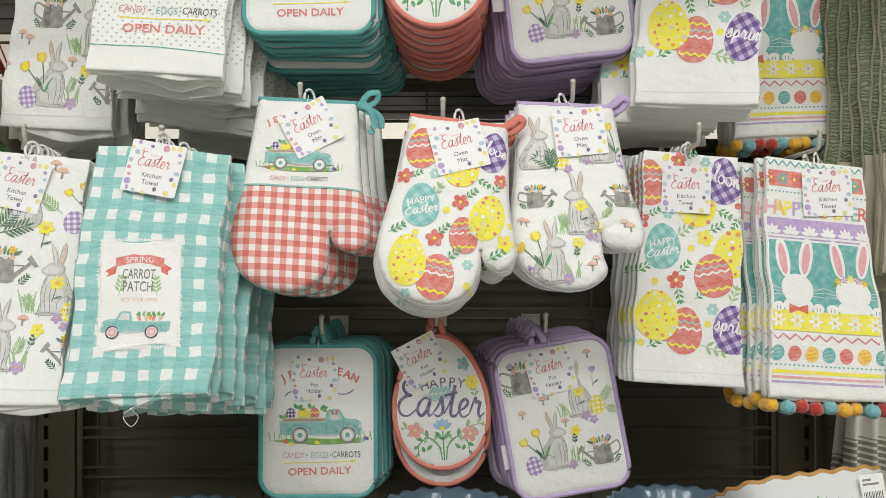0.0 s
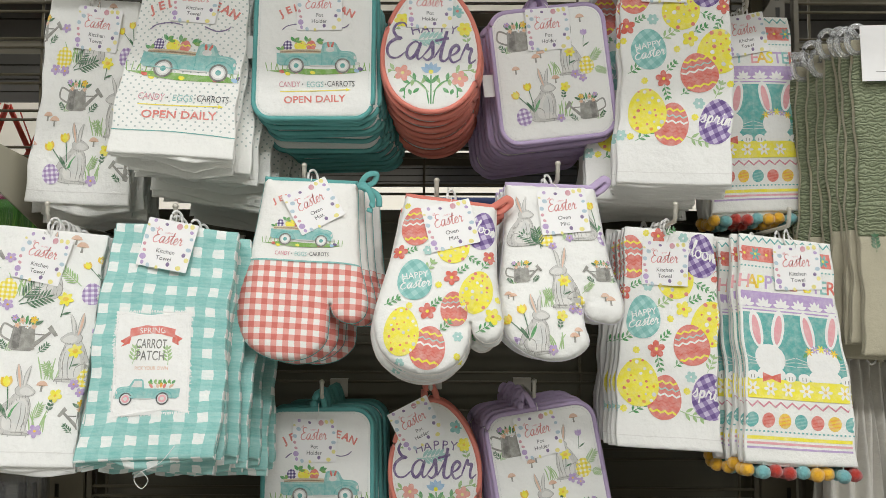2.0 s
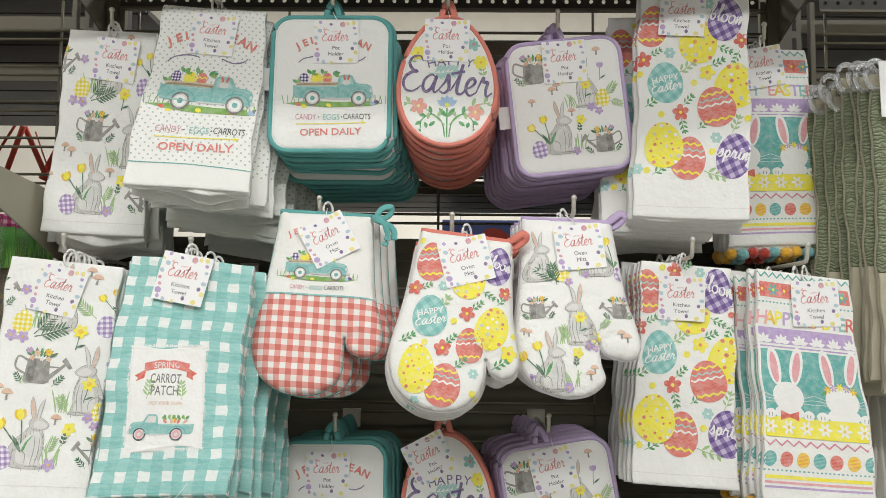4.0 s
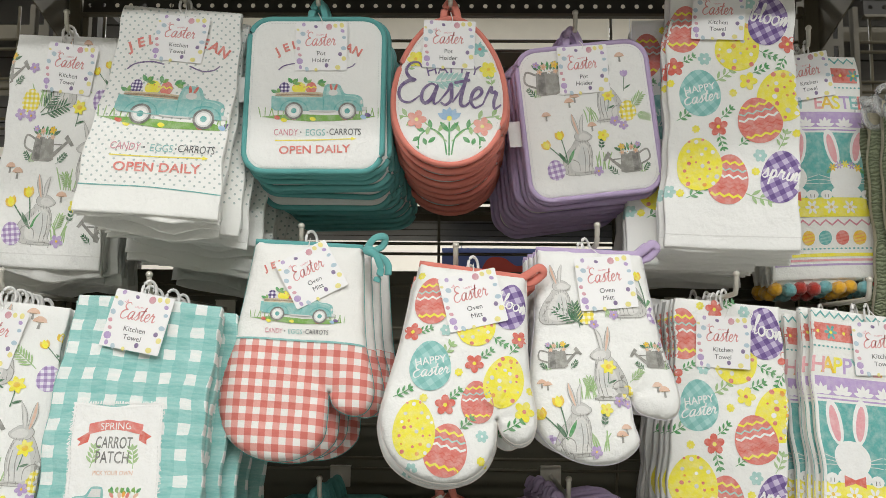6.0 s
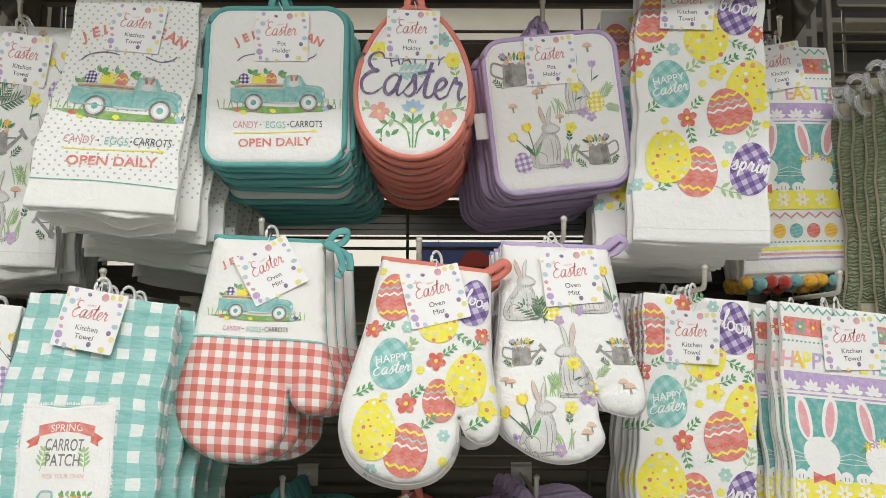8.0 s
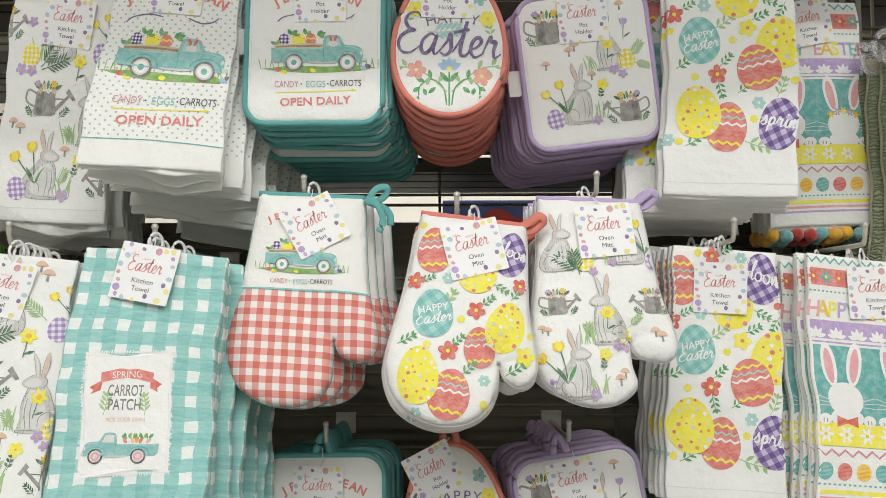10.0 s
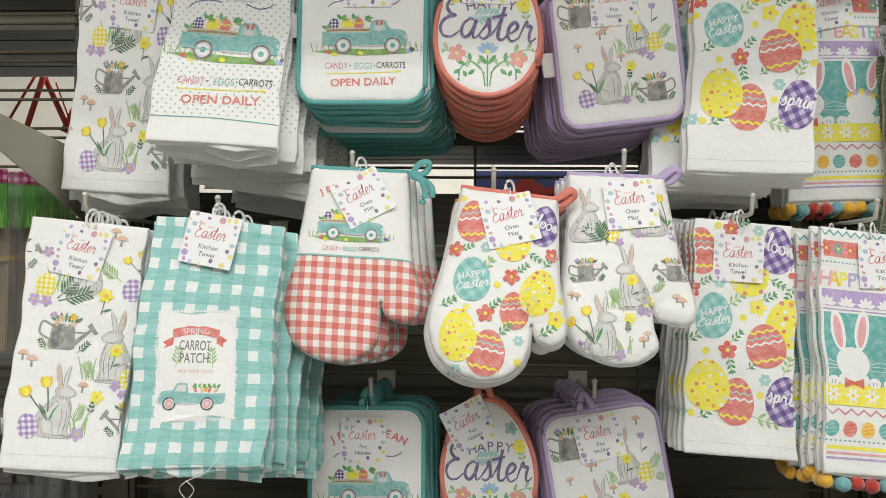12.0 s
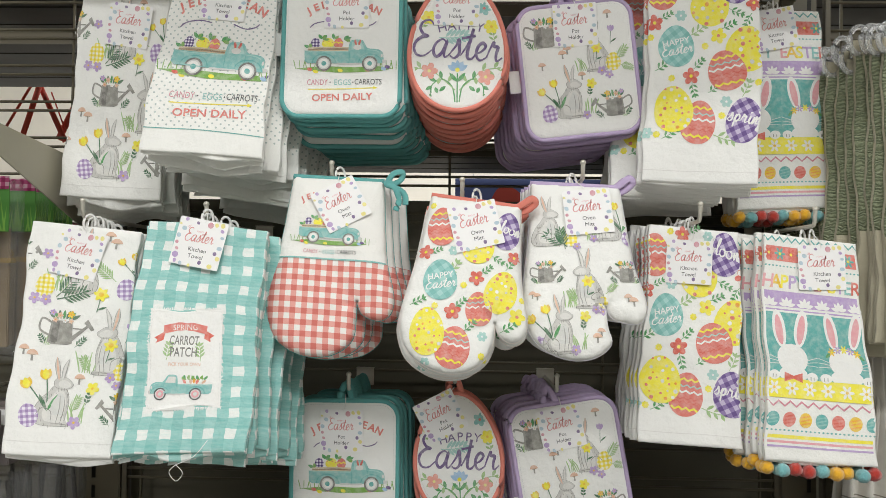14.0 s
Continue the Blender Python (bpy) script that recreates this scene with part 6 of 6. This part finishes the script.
mitt_stack("oven_mitt", "white quilted oven mitt printed with rabbits and cans", m, 0.945, WHITE, "e8e4ea", "c2aed0", draw_meadow_mitt, 4, 0.036, 14, "meadow mitts", tilt=0.105, long=0.975, crotch=-0.016, tag=tag_at(0.016, 0.062, -2, "Oven", "Mitt"), fan=-0.004, sag=0.001, dressed=2)

for peg_x, peg_z, peg_tip in ((-0.249, 1.724, 1.44), (0.000, 1.69, 1.40), (0.225, 1.727, 1.43), (-0.466, 1.638, 1.37), (-0.71, 1.645, 1.40), (0.440, 1.650, 1.42), (0.661, 1.645, 1.45),
                              (-0.692, 2.115, 1.52), (-0.465, 2.145, 1.46), (-0.235, 2.135, 1.45), (-0.012, 2.135, 1.45), (0.205, 2.112, 1.51), (0.466, 2.18, 1.47), (0.64, 2.115, 1.585),
                              (-0.225, 1.312, 1.535), (-0.012, 1.33, 1.53), (0.19, 1.316, 1.53)):
    peg(peg_x, peg_z, peg_tip)

# ---- neighbouring goods and the aisle behind ----
def rack_behind(x0, x1, decks):
    ob = thing("shelf_rack", pose(0, 0, 0), "brown-grey steel shelf rack standing behind the grid", "rack", "racks behind")
    for z, y0, y1 in decks:
        shelf = part("shelf", box_mesh("shelf", (x0, y0 - 0.006, z - 0.012), (x1, y0 - 0.0005, z + 0.02), STEEL), ob)
        for k in range(4):
            a = y0 + (y1 - y0) * k / 4
            part("slat", box_mesh("slat", (x0, a, z), (x1, a + (y1 - y0) / 4 - 0.012, z + 0.016), STEEL_SHADED), shelf)
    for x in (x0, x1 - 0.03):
        part("post", box_mesh("post", (x, 2.10, 0), (x + 0.03, 2.13, 2.5), STEEL_SHADED), ob)
    return ob


rack_behind(-0.80, 0.78, ((1.838, 1.90, 2.36), (1.955, 1.89, 2.40), (2.06, 1.89, 2.42), (2.18, 1.89, 2.46)))
for xa, xb in ((-2.4, -0.90), (0.84, 2.4)):
    rack_behind(xa, xb, ((2.11, 1.89, 2.44), (2.24, 1.89, 2.52), (2.40, 1.89, 2.6)))
structure("back_panel_4", (-2.4, 2.62, 0.1), (2.4, 2.64, 1.66), PANEL, "plain steel back of the rack behind", "panel")

sign = thing("hanging_sign", pose(0.22, 3.1, 1.74), "blue hanging sign with a red shape", "sign")
part("board", box_mesh("board", (-0.27, -0.004, -0.17), (0.5, 0.004, 0.165), painted("blue_board", "4d5a8c", 0.6), 0.001), sign)
RED = painted("red_board", "a83a2c", 0.6)
blob = smooth_path([(-0.13, 0.02), (-0.11, 0.12), (-0.05, 0.13), (0.0, 0.10), (0.05, 0.12), (0.075, 0.155), (0.085, 0.08), (0.05, 0.02)], 4, True)
nb = len(blob)
part("red_shape", mesh_of("red_shape", [(p, y, q) for y in (-0.0115, -0.0045) for p, q in blob],
     [tuple(range(nb)), tuple(reversed(range(nb, 2 * nb)))] + [(i, i + nb, (i + 1) % nb + nb, (i + 1) % nb) for i in range(nb)], [RED], smooth=False), sign, "flat red cut-out")
for sx in (-0.2, 0.42):
    part("cord", tube_mesh("cord", [(sx, 0, 0.16), (sx, 0, 3.26)], 0.002, PLASTIC, 5), sign)

RIB = painted("red_ribbon", "c2452f", 0.5)
ribbon = thing("red_ribbon_garland", pose(-1.55, 2.75, 2.19), "red ribbon garland hung in zigzags behind the rack", "garland")
for k, (a, b, wide) in enumerate((((0.0, 0.0), (-0.10, -0.17), 0.006), ((0.021, -0.005), (-0.05, -0.23), 0.012), ((0.021, -0.005), (0.115, -0.20), 0.011), ((0.055, -0.02), (0.11, -0.16), 0.003),
                                  ((0.17, 0.0), (0.08, -0.19), 0.014), ((-0.30, 0.0), (-0.22, -0.20), 0.011), ((-0.30, 0.0), (-0.38, -0.20), 0.011), ((0.17, 0.0), (0.27, -0.20), 0.011))):
    part("strip", tube_mesh("strip", [(a[0], 0.01 * k, a[1]), ((a[0] + b[0]) / 2, 0.01 * k, (a[1] + b[1]) / 2), (b[0], 0.01 * k, b[1])], wide, RIB, 6, False, ((0, 1, 0), 0.2)), ribbon)
part("cord", tube_mesh("cord", [(-0.5, 0, 0.01), (0.6, 0, 0.01)], 0.003, STEEL_SHADED, 5), ribbon)
for sx in (-0.5, 0.6):
    part("cord", tube_mesh("cord", [(sx, 0, 0.01), (sx, 0, 2.81)], 0.002, STEEL_SHADED, 5), ribbon)

# runners on plastic hangers
def ruched(name, code, dark):
    mat, nt, bsdf = base_material(name, 0.9)
    uv = nt.nodes.new("ShaderNodeUVMap")
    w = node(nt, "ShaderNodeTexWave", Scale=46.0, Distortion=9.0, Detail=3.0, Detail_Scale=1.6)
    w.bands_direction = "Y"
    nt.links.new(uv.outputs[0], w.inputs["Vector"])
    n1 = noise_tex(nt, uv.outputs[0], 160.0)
    # bump wave also darkens the valleys: shade between gathers put into the colour
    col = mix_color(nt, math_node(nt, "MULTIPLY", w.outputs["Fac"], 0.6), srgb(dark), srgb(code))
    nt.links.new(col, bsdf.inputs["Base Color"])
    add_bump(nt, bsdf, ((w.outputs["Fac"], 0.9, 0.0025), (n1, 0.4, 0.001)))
    return mat


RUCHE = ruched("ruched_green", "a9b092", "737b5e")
LINEN = fabric("b9b29b", "linen", weave=500.0, nap=0.5)
CLEAR, nt_, bs_ = base_material("clear_plastic", 0.12)
bs_.inputs["Base Color"].default_value = (0.93, 0.94, 0.94, 1)
bs_.inputs["Transmission Weight"].default_value = 0.75
bs_.inputs["IOR"].default_value = 1.2


def runner(i):
    rng = random.Random(200 + i)
    left = 0.775 - 0.0075 * i + rng.uniform(-0.004, 0.004)
    y = 1.425 + 0.0225 * i
    top = 2.005 + rng.uniform(-0.02, 0.015) - 0.003 * i
    h = 0.585 + rng.uniform(-0.015, 0.015)
    w = 0.20
    ob = thing("table_runner", pose(left + w / 2, y, top, 0, rng.uniform(-1.5, 0.5), -4 + rng.uniform(-3, 3)), "pale green ruched table runner with linen ends on a hanger", "table runner", "table runners")
    place = towel_sheet(w * 0.93, w, h, 210 + i, 0.006, 0.003)
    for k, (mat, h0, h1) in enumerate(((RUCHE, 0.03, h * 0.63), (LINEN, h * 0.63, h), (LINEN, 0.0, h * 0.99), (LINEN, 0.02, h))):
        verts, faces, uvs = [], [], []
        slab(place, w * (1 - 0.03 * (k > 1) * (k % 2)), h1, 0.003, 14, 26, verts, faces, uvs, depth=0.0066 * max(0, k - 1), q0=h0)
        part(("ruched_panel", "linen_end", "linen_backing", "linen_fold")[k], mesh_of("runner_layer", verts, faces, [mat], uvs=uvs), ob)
    if i % 2 == 0:
        for a in (0.35, 0.65):
            sprig(place, ob, (a - 0.7) * w, h * 0.68, 0.032, -100 + 20 * a, "dark", 2, 4, 0.16)
    ring = [(-w / 2 + 0.016 + 0.019 * math.cos(a), 0.004, -0.002 + 0.027 * math.sin(a)) for a in (2 * math.pi * k / 20 for k in range(20))]
    part("hanger_disc", tube_mesh("hanger_disc", ring, 0.006, CLEAR, 6, True, ((0, 1, 0), 0.5)), ob, "clear plastic hanger end")
    part("hanger_bar", tube_mesh("hanger_bar", [(-w / 2 + 0.016, 0.008, 0.006), (w / 2 - 0.02, 0.008, 0.006)], 0.0045, CLEAR, 6), ob)
    if i == 0:
        card = part("card_sleeve", box_mesh("card_sleeve", (-0.085, -0.012, -0.085), (0.10, -0.0105, 0.02), CARD), ob, "white card sleeve with a fine sprig")
        pr = Print(lambda p, q, hh=0.0: Vector((p, -0.0122 - hh * 0.4, -q)), card, "card_print")
        for dx in (-0.03, 0.0, 0.03):
            pr.line([(dx * 0.3, 0.05), (dx * 0.7, 0.03), (dx, 0.005)], 0.0009, "grey", steps=3)
        pr.line([(-0.06, 0.068), (-0.03, 0.068)], 0.0012, "grey", steps=2)
        pr.done()
    return ob


for i in range(15):
    runner(i)
peg(0.86, 2.03, 1.41)


# gathered cloths with woven stripes
def striped(name):
    mat, nt, bsdf = base_material(name, 0.9)
    uv = nt.nodes.new("ShaderNodeUVMap")
    sep = nt.nodes.new("ShaderNodeSeparateXYZ")
    nt.links.new(uv.outputs[0], sep.inputs[0])
    v = sep.outputs[1]
    inside = math_node(nt, "MULTIPLY", math_node(nt, "GREATER_THAN", v, 0.285), math_node(nt, "LESS_THAN", v, 0.355))
    bars = math_node(nt, "GREATER_THAN", math_node(nt, "FRACT", math_node(nt, "DIVIDE", v, 0.0125)), 0.4)
    cloth_finish(nt, bsdf, mix_color(nt, math_node(nt, "MULTIPLY", inside, bars), srgb("d8d4cb"), srgb("8b857a")))
    return mat


STRIPED = striped("striped_linen")
for i in range(7):
    rng = random.Random(300 + i)
    w, h = 0.13, 0.50
    ob = thing("striped_cloth", pose(0.835 + 0.055 * (i % 4) + rng.uniform(-0.01, 0.01), 1.60 + 0.03 * (i // 4) + 0.012 * (i % 2), 1.385 - 0.01 * i), "cream gathered cloth with grey woven stripes", "cloth", "striped cloths")

    def pleated(p, q, hh=0.0, s=i):
        k = 0.5 + 0.5 * min(q / 0.35, 1)
        return Vector((p * k, 0.011 * math.sin(150 * p + s) * (0.5 + k) + ripple(p, q, s, 0.006) - hh, -q))
    verts, faces, uvs = [], [], []
    slab(pleated, w, h, 0.0012, 40, 14, verts, faces, uvs)
    part("cloth", mesh_of("striped_cloth", verts, faces, [STRIPED], uvs=uvs), ob)
    part("hanging_loop", LOOP, ob, "white plastic hanging loop").matrix_basis = pose(0, 0, 0.012)
peg(0.90, 1.405, 1.56)


# scalloped dishes
def dish_mesh(name, r_top, r_low, height, waves, amp, mat, rim_mat, square=0.0, seed=0):
    prof = [(r_low * 0.05, 0.004), (r_low * 0.9, 0.003), (r_low, 0.008), (r_low + (r_top - r_low) * 0.55, height * 0.5), (r_top * 0.96, height * 0.9), (r_top, height), (r_top + 0.004, height + 0.003), (r_top + 0.003, height - 0.003),
            (r_top * 0.965, height * 0.86), (r_low + (r_top - r_low) * 0.55 + 0.004, height * 0.46), (r_low + 0.004, 0.002), (r_low * 0.9, 0.0), (0.002, 0.0)]
    n = 120
    verts, faces, idx = [], [], []
    for j, (r, z) in enumerate(prof):
        f = max(0.0, min(1.0, (r - r_low) / (r_top - r_low)))
        for i in range(n):
            a = 2 * math.pi * i / n
            sq = (abs(math.cos(a)) ** 4 + abs(math.sin(a)) ** 4) ** -0.25
            rr = r * (1 + square * (sq - 1)) * (1 + f * amp * math.cos(waves * a))
            verts.append((rr * math.cos(a), rr * math.sin(a), z + f * 0.002 * math.cos(waves * a)))
    for j in range(len(prof) - 1):
        for i in range(n):
            faces.append((j * n + i, j * n + (i + 1) % n, (j + 1) * n + (i + 1) % n, (j + 1) * n + i))
            idx.append(1 if j in (5, 6) else 0)
    return mesh_of(name, verts, faces, [mat, rim_mat], idx)


GLAZE_B = painted("blue_grey_glaze", "51636f", 0.12, 0.0, 0.12, 0.02)
GLAZE_W = painted("white_glaze", "e6e6e4", 0.14, 0.0, 0.03, 0.01)
RIM = painted("tan_rim_glaze", "b98b52", 0.2)
pie = dish_mesh("dish", 0.118, 0.085, 0.048, 22, 0.022, GLAZE_B, GLAZE_B)
for sx, sy, count, top in ((-0.44, 1.40, 4, 1.012), (0.005, 1.42, 4, 1.021), (0.405, 1.42, 4, 1.026)):
    step = (top - 0.9265 - 0.051) / (count - 1)
    for k in range(count):
        tagged(new("pie_dish", pie), "blue-grey glazed pie dish with a scalloped rim, stacked", "dish", "pie dishes").matrix_world = pose(sx, sy, 0.9265 + step * k, 0, 0, 37 * k)
square_dish = dish_mesh("square_dish", 0.128, 0.10, 0.085, 24, 0.008, GLAZE_W, RIM, 0.8)
ob = tagged(new("baking_dish", square_dish), "white square baking dish with a wavy tan rim", "dish")
ob.matrix_world = pose(0.575, 1.330, 0.988, -28, -5, 6)
pr = Print(lambda p, q, hh=0.0: Vector((p, -0.1035 - (0.085 - q) * 0.36 - hh, 0.085 - q)), ob, "dish_print", "painted carrots, words and a price sticker")
pr.base = 0.003
pr.handwrite("Easter", 0.030, 0.060, 0.036, 0.0013, "brown")
pr.text("Happy", 0.024, 0.042, 0.008, "brown", slant=0.2)
for t in (-60, -90, -120, -40):
    pr.leaf(-0.014, 0.058, 0.026, 0.009, t, "green")
for j in range(3):
    pr.leaf(-0.012 + 0.007 * j, 0.056, 0.03, 0.008, 70 - 12 * j, "orange", 1)
pr.poly([(0.055, 0.012), (0.093, 0.012), (0.093, 0.056), (0.055, 0.056)], "white", 1)
for j in range(12):
    pr.poly([(0.0585 + 0.0026 * j + d, q) for d, q in ((0, 0.036), ((0.0008, 0.0014)[j % 2], 0.036), ((0.0008, 0.0014)[j % 2], 0.047), (0, 0.047))], "black", 4)
for j, wide in enumerate((0.014, 0.026)):
    pr.poly([(0.059, 0.018 + 0.006 * j), (0.059 + wide, 0.018 + 0.006 * j), (0.059 + wide, 0.021 + 0.006 * j), (0.059, 0.021 + 0.006 * j)], "stone", 4)
pr.done()

# bundles of wooden pickets in clear bags, with card headers
PICKET = painted("weathered_wood", "a08c70", 0.8, 0.0, 0.2, 0.5)
RAFFIA = painted("raffia", "b99a5e", 0.8)
FILM, nt_, bs_ = base_material("clear_film", 0.08)
bs_.inputs["Base Color"].default_value = (0.97, 0.97, 0.97, 1)
bs_.inputs["Alpha"].default_value = 0.09
tc_ = nt_.nodes.new("ShaderNodeTexCoord")
add_bump(nt_, bs_, ((noise_tex(nt_, tc_.outputs["Object"], 26.0, 5.0), 1.0, 0.02),))
GRASSY = painted("green_card", "4f8a3a", 0.6, 0.0, 0.3)
MAGENTA = gingham("magenta_plaid", 0.016, "b9909c", "9a3f66", "7a2448")


def picket_bundle(x, y, z, seed):
    rng = random.Random(seed)
    ob = thing("picket_bundle", pose(x, y, z, 0, 0, rng.uniform(-5, 5)), "bundle of weathered wooden pickets in a clear bag", "garden pickets", "picket bundles")
    for k in range(4):
        part("picket", box_mesh("picket", (-0.07 + 0.036 * k, -0.012 + 0.004 * (k % 2), -0.33 - rng.uniform(0, 0.02)), (-0.038 + 0.036 * k, 0.0, -0.10 + rng.uniform(-0.02, 0.01)), PICKET, 0.002), ob)
    for s in (-1, 1):
        part("raffia_bow", tube_mesh("raffia_bow", smooth_path([(0, -0.018, -0.16), (0.02 * s, -0.03, -0.135), (0.036 * s, -0.024, -0.15), (0.016 * s, -0.02, -0.165), (0, -0.018, -0.16)], 6), 0.0026, RAFFIA, 6), ob)
    part("raffia_band", box_mesh("raffia_band", (-0.076, -0.0165, -0.166), (0.078, 0.004, -0.156), RAFFIA, 0.001), ob)
    bag = rounded_outline(0.19, 0.36, 0.012, 3)
    part("bag", pad_mesh("bag", bag, 0.03, 0.05, FILM, seed, 0.02, 0.008), ob, "crumpled clear plastic bag")
    header = part("header_card", box_mesh("header_card", (-0.088, -0.044, -0.105), (0.088, -0.042, -0.008), GRASSY), ob, "green grass-printed header card")
    verts = [(-0.088, -0.0455, -0.022), (0.088, -0.0455, -0.022), (0.088, -0.0455, 0.004), (-0.088, -0.0455, -0.002)]
    verts += [(a, b + 0.001, c) for a, b, c in verts]
    part("plaid_strip", mesh_of("plaid_strip", verts, [(0, 1, 2, 3), (7, 6, 5, 4), (0, 4, 5, 1), (1, 5, 6, 2), (2, 6, 7, 3), (3, 7, 4, 0)], [MAGENTA], uvs=[(a, c) for a, b, c in verts], smooth=False), header, "magenta plaid strip")
    bl_v, bl_f = [], []
    for k in range(46):
        bx, hh, lean = rng.uniform(-0.085, 0.085), rng.uniform(0.03, 0.075), rng.uniform(-0.012, 0.012)
        n = len(bl_v)
        yy = -0.0445 - 0.0003 * (k % 5)
        bl_v += [(bx - 0.0022, yy, -0.104), (bx + 0.0022, yy, -0.104), (bx + lean, yy, -0.104 + hh)]
        bl_f.append((n, n + 1, n + 2))
    part("printed_grass", mesh_of("printed_grass", bl_v, bl_f, [painted("blade_ink", "7fb04e", 0.6) if "blade_ink" not in bpy.data.materials else bpy.data.materials["blade_ink"]], smooth=False), header)
    return ob


for k in range(5):
    picket_bundle(-0.985 + 0.012 * k, 1.44 + 0.065 * k, 1.715 + 0.003 * k, 400 + k)
peg(-0.985, 1.74, 1.42)
box_ob = thing("pink_box", pose(-0.945, 1.715, 1.60), "small pink card box hanging at the rack", "box")
part("body", box_mesh("body", (-0.01, -0.02, -0.12), (0.075, 0.02, 0.045), painted("pink_card", "d98d97", 0.6), 0.002), box_ob)

# boxed egg ornaments below the bundles
ORN = painted("patterned_card", "8d8280", 0.6, 0.0, 0.3)
for k in range(3):
    ob = thing("ornament_box", pose(-0.985 + 0.004 * k, 1.43 + 0.07 * k, 1.265), "grey patterned ornament box with white ovals", "box", "ornament boxes")
    part("body", box_mesh("body", (-0.10, 0, -0.115), (0.085, 0.05, 0.0), ORN, 0.002), ob)
    part("lid_label", box_mesh("lid_label", (-0.095, -0.003, -0.035), (0.08, -0.001, -0.004), CARD), ob, "white paper label")
    for j in range(3):
        pr = Print(lambda p, q, hh=0.0: Vector((p, -0.0005 - hh, -q)), ob, "oval_window").at(-0.07 + 0.06 * j, 0.075)
        pr.oval(0, 0, 0.05, 0.062, "stone", 0)
        pr.oval(0, 0, 0.04, 0.052, "white", 2)
        pr.done()
peg(-0.985, 1.30, 1.42)
for k in range(4):
    ob = thing("clear_bag", pose(-0.98 + 0.02 * k, 1.47 + 0.07 * k, 1.13), "hanging clear plastic bag of dark twigs", "bag", "clear bags")
    part("film", pad_mesh("film", rounded_outline(0.19, 0.30, 0.015, 3), 0.025, 0.05, FILM, 500 + k, 0.02, 0.01), ob)
    rng = random.Random(520 + k)
    for j in range(9):
        a = rng.uniform(-0.07, 0.07)
        part("twig", tube_mesh("twig", smooth_path([(a, 0, -0.02), (a + rng.uniform(-0.02, 0.02), 0.004, -0.15), (a + rng.uniform(-0.03, 0.03), 0, -0.28)], 4), 0.005, STEEL_SHADED, 5), ob)

# yellow paper ornament
orn = thing("paper_ornament", pose(-1.045, 1.50, 2.02), "yellow paper ornament of rounded lobes on a cord", "ornament")
lobes = [tuple(v) for v in smooth_path([(0.0, -0.05), (0.035, -0.075), (0.055, -0.05), (0.045, -0.015), (0.075, 0.02), (0.065, 0.06), (0.03, 0.055), (0.0, 0.02), (-0.03, 0.055), (-0.065, 0.06), (-0.075, 0.02), (-0.045, -0.015), (-0.055, -0.05), (-0.035, -0.075)], 4, True)]
nl = len(lobes)
part("paper", mesh_of("paper", [(p, y, q) for y in (0, 0.002) for p, q in lobes], [tuple(range(nl)), tuple(reversed(range(nl, 2 * nl)))] + [(i, i + nl, (i + 1) % nl + nl, (i + 1) % nl) for i in range(nl)], [painted("yellow_paper", "f0d832", 0.7)], smooth=False), orn)
part("cord", tube_mesh("cord", [(0, 0.001, 0.02), (0, 0.001, 2.98)], 0.001, PLASTIC, 5), orn)

# loose thread on the checked towel
thread = thing("loose_thread", pose(-0.44, 1.222, 1.245), "curled loose white thread on the checked towel's hem", "thread")
part("strand", tube_mesh("strand", smooth_path([(0.03, 0.004, 0.02), (0.01, -0.003, -0.005), (-0.02, -0.004, -0.02), (-0.03, -0.003, -0.032), (-0.018, -0.004, -0.045), (-0.008, -0.003, -0.032), (-0.02, -0.004, -0.018)], 7), 0.0006, PLASTIC, 5), thread)
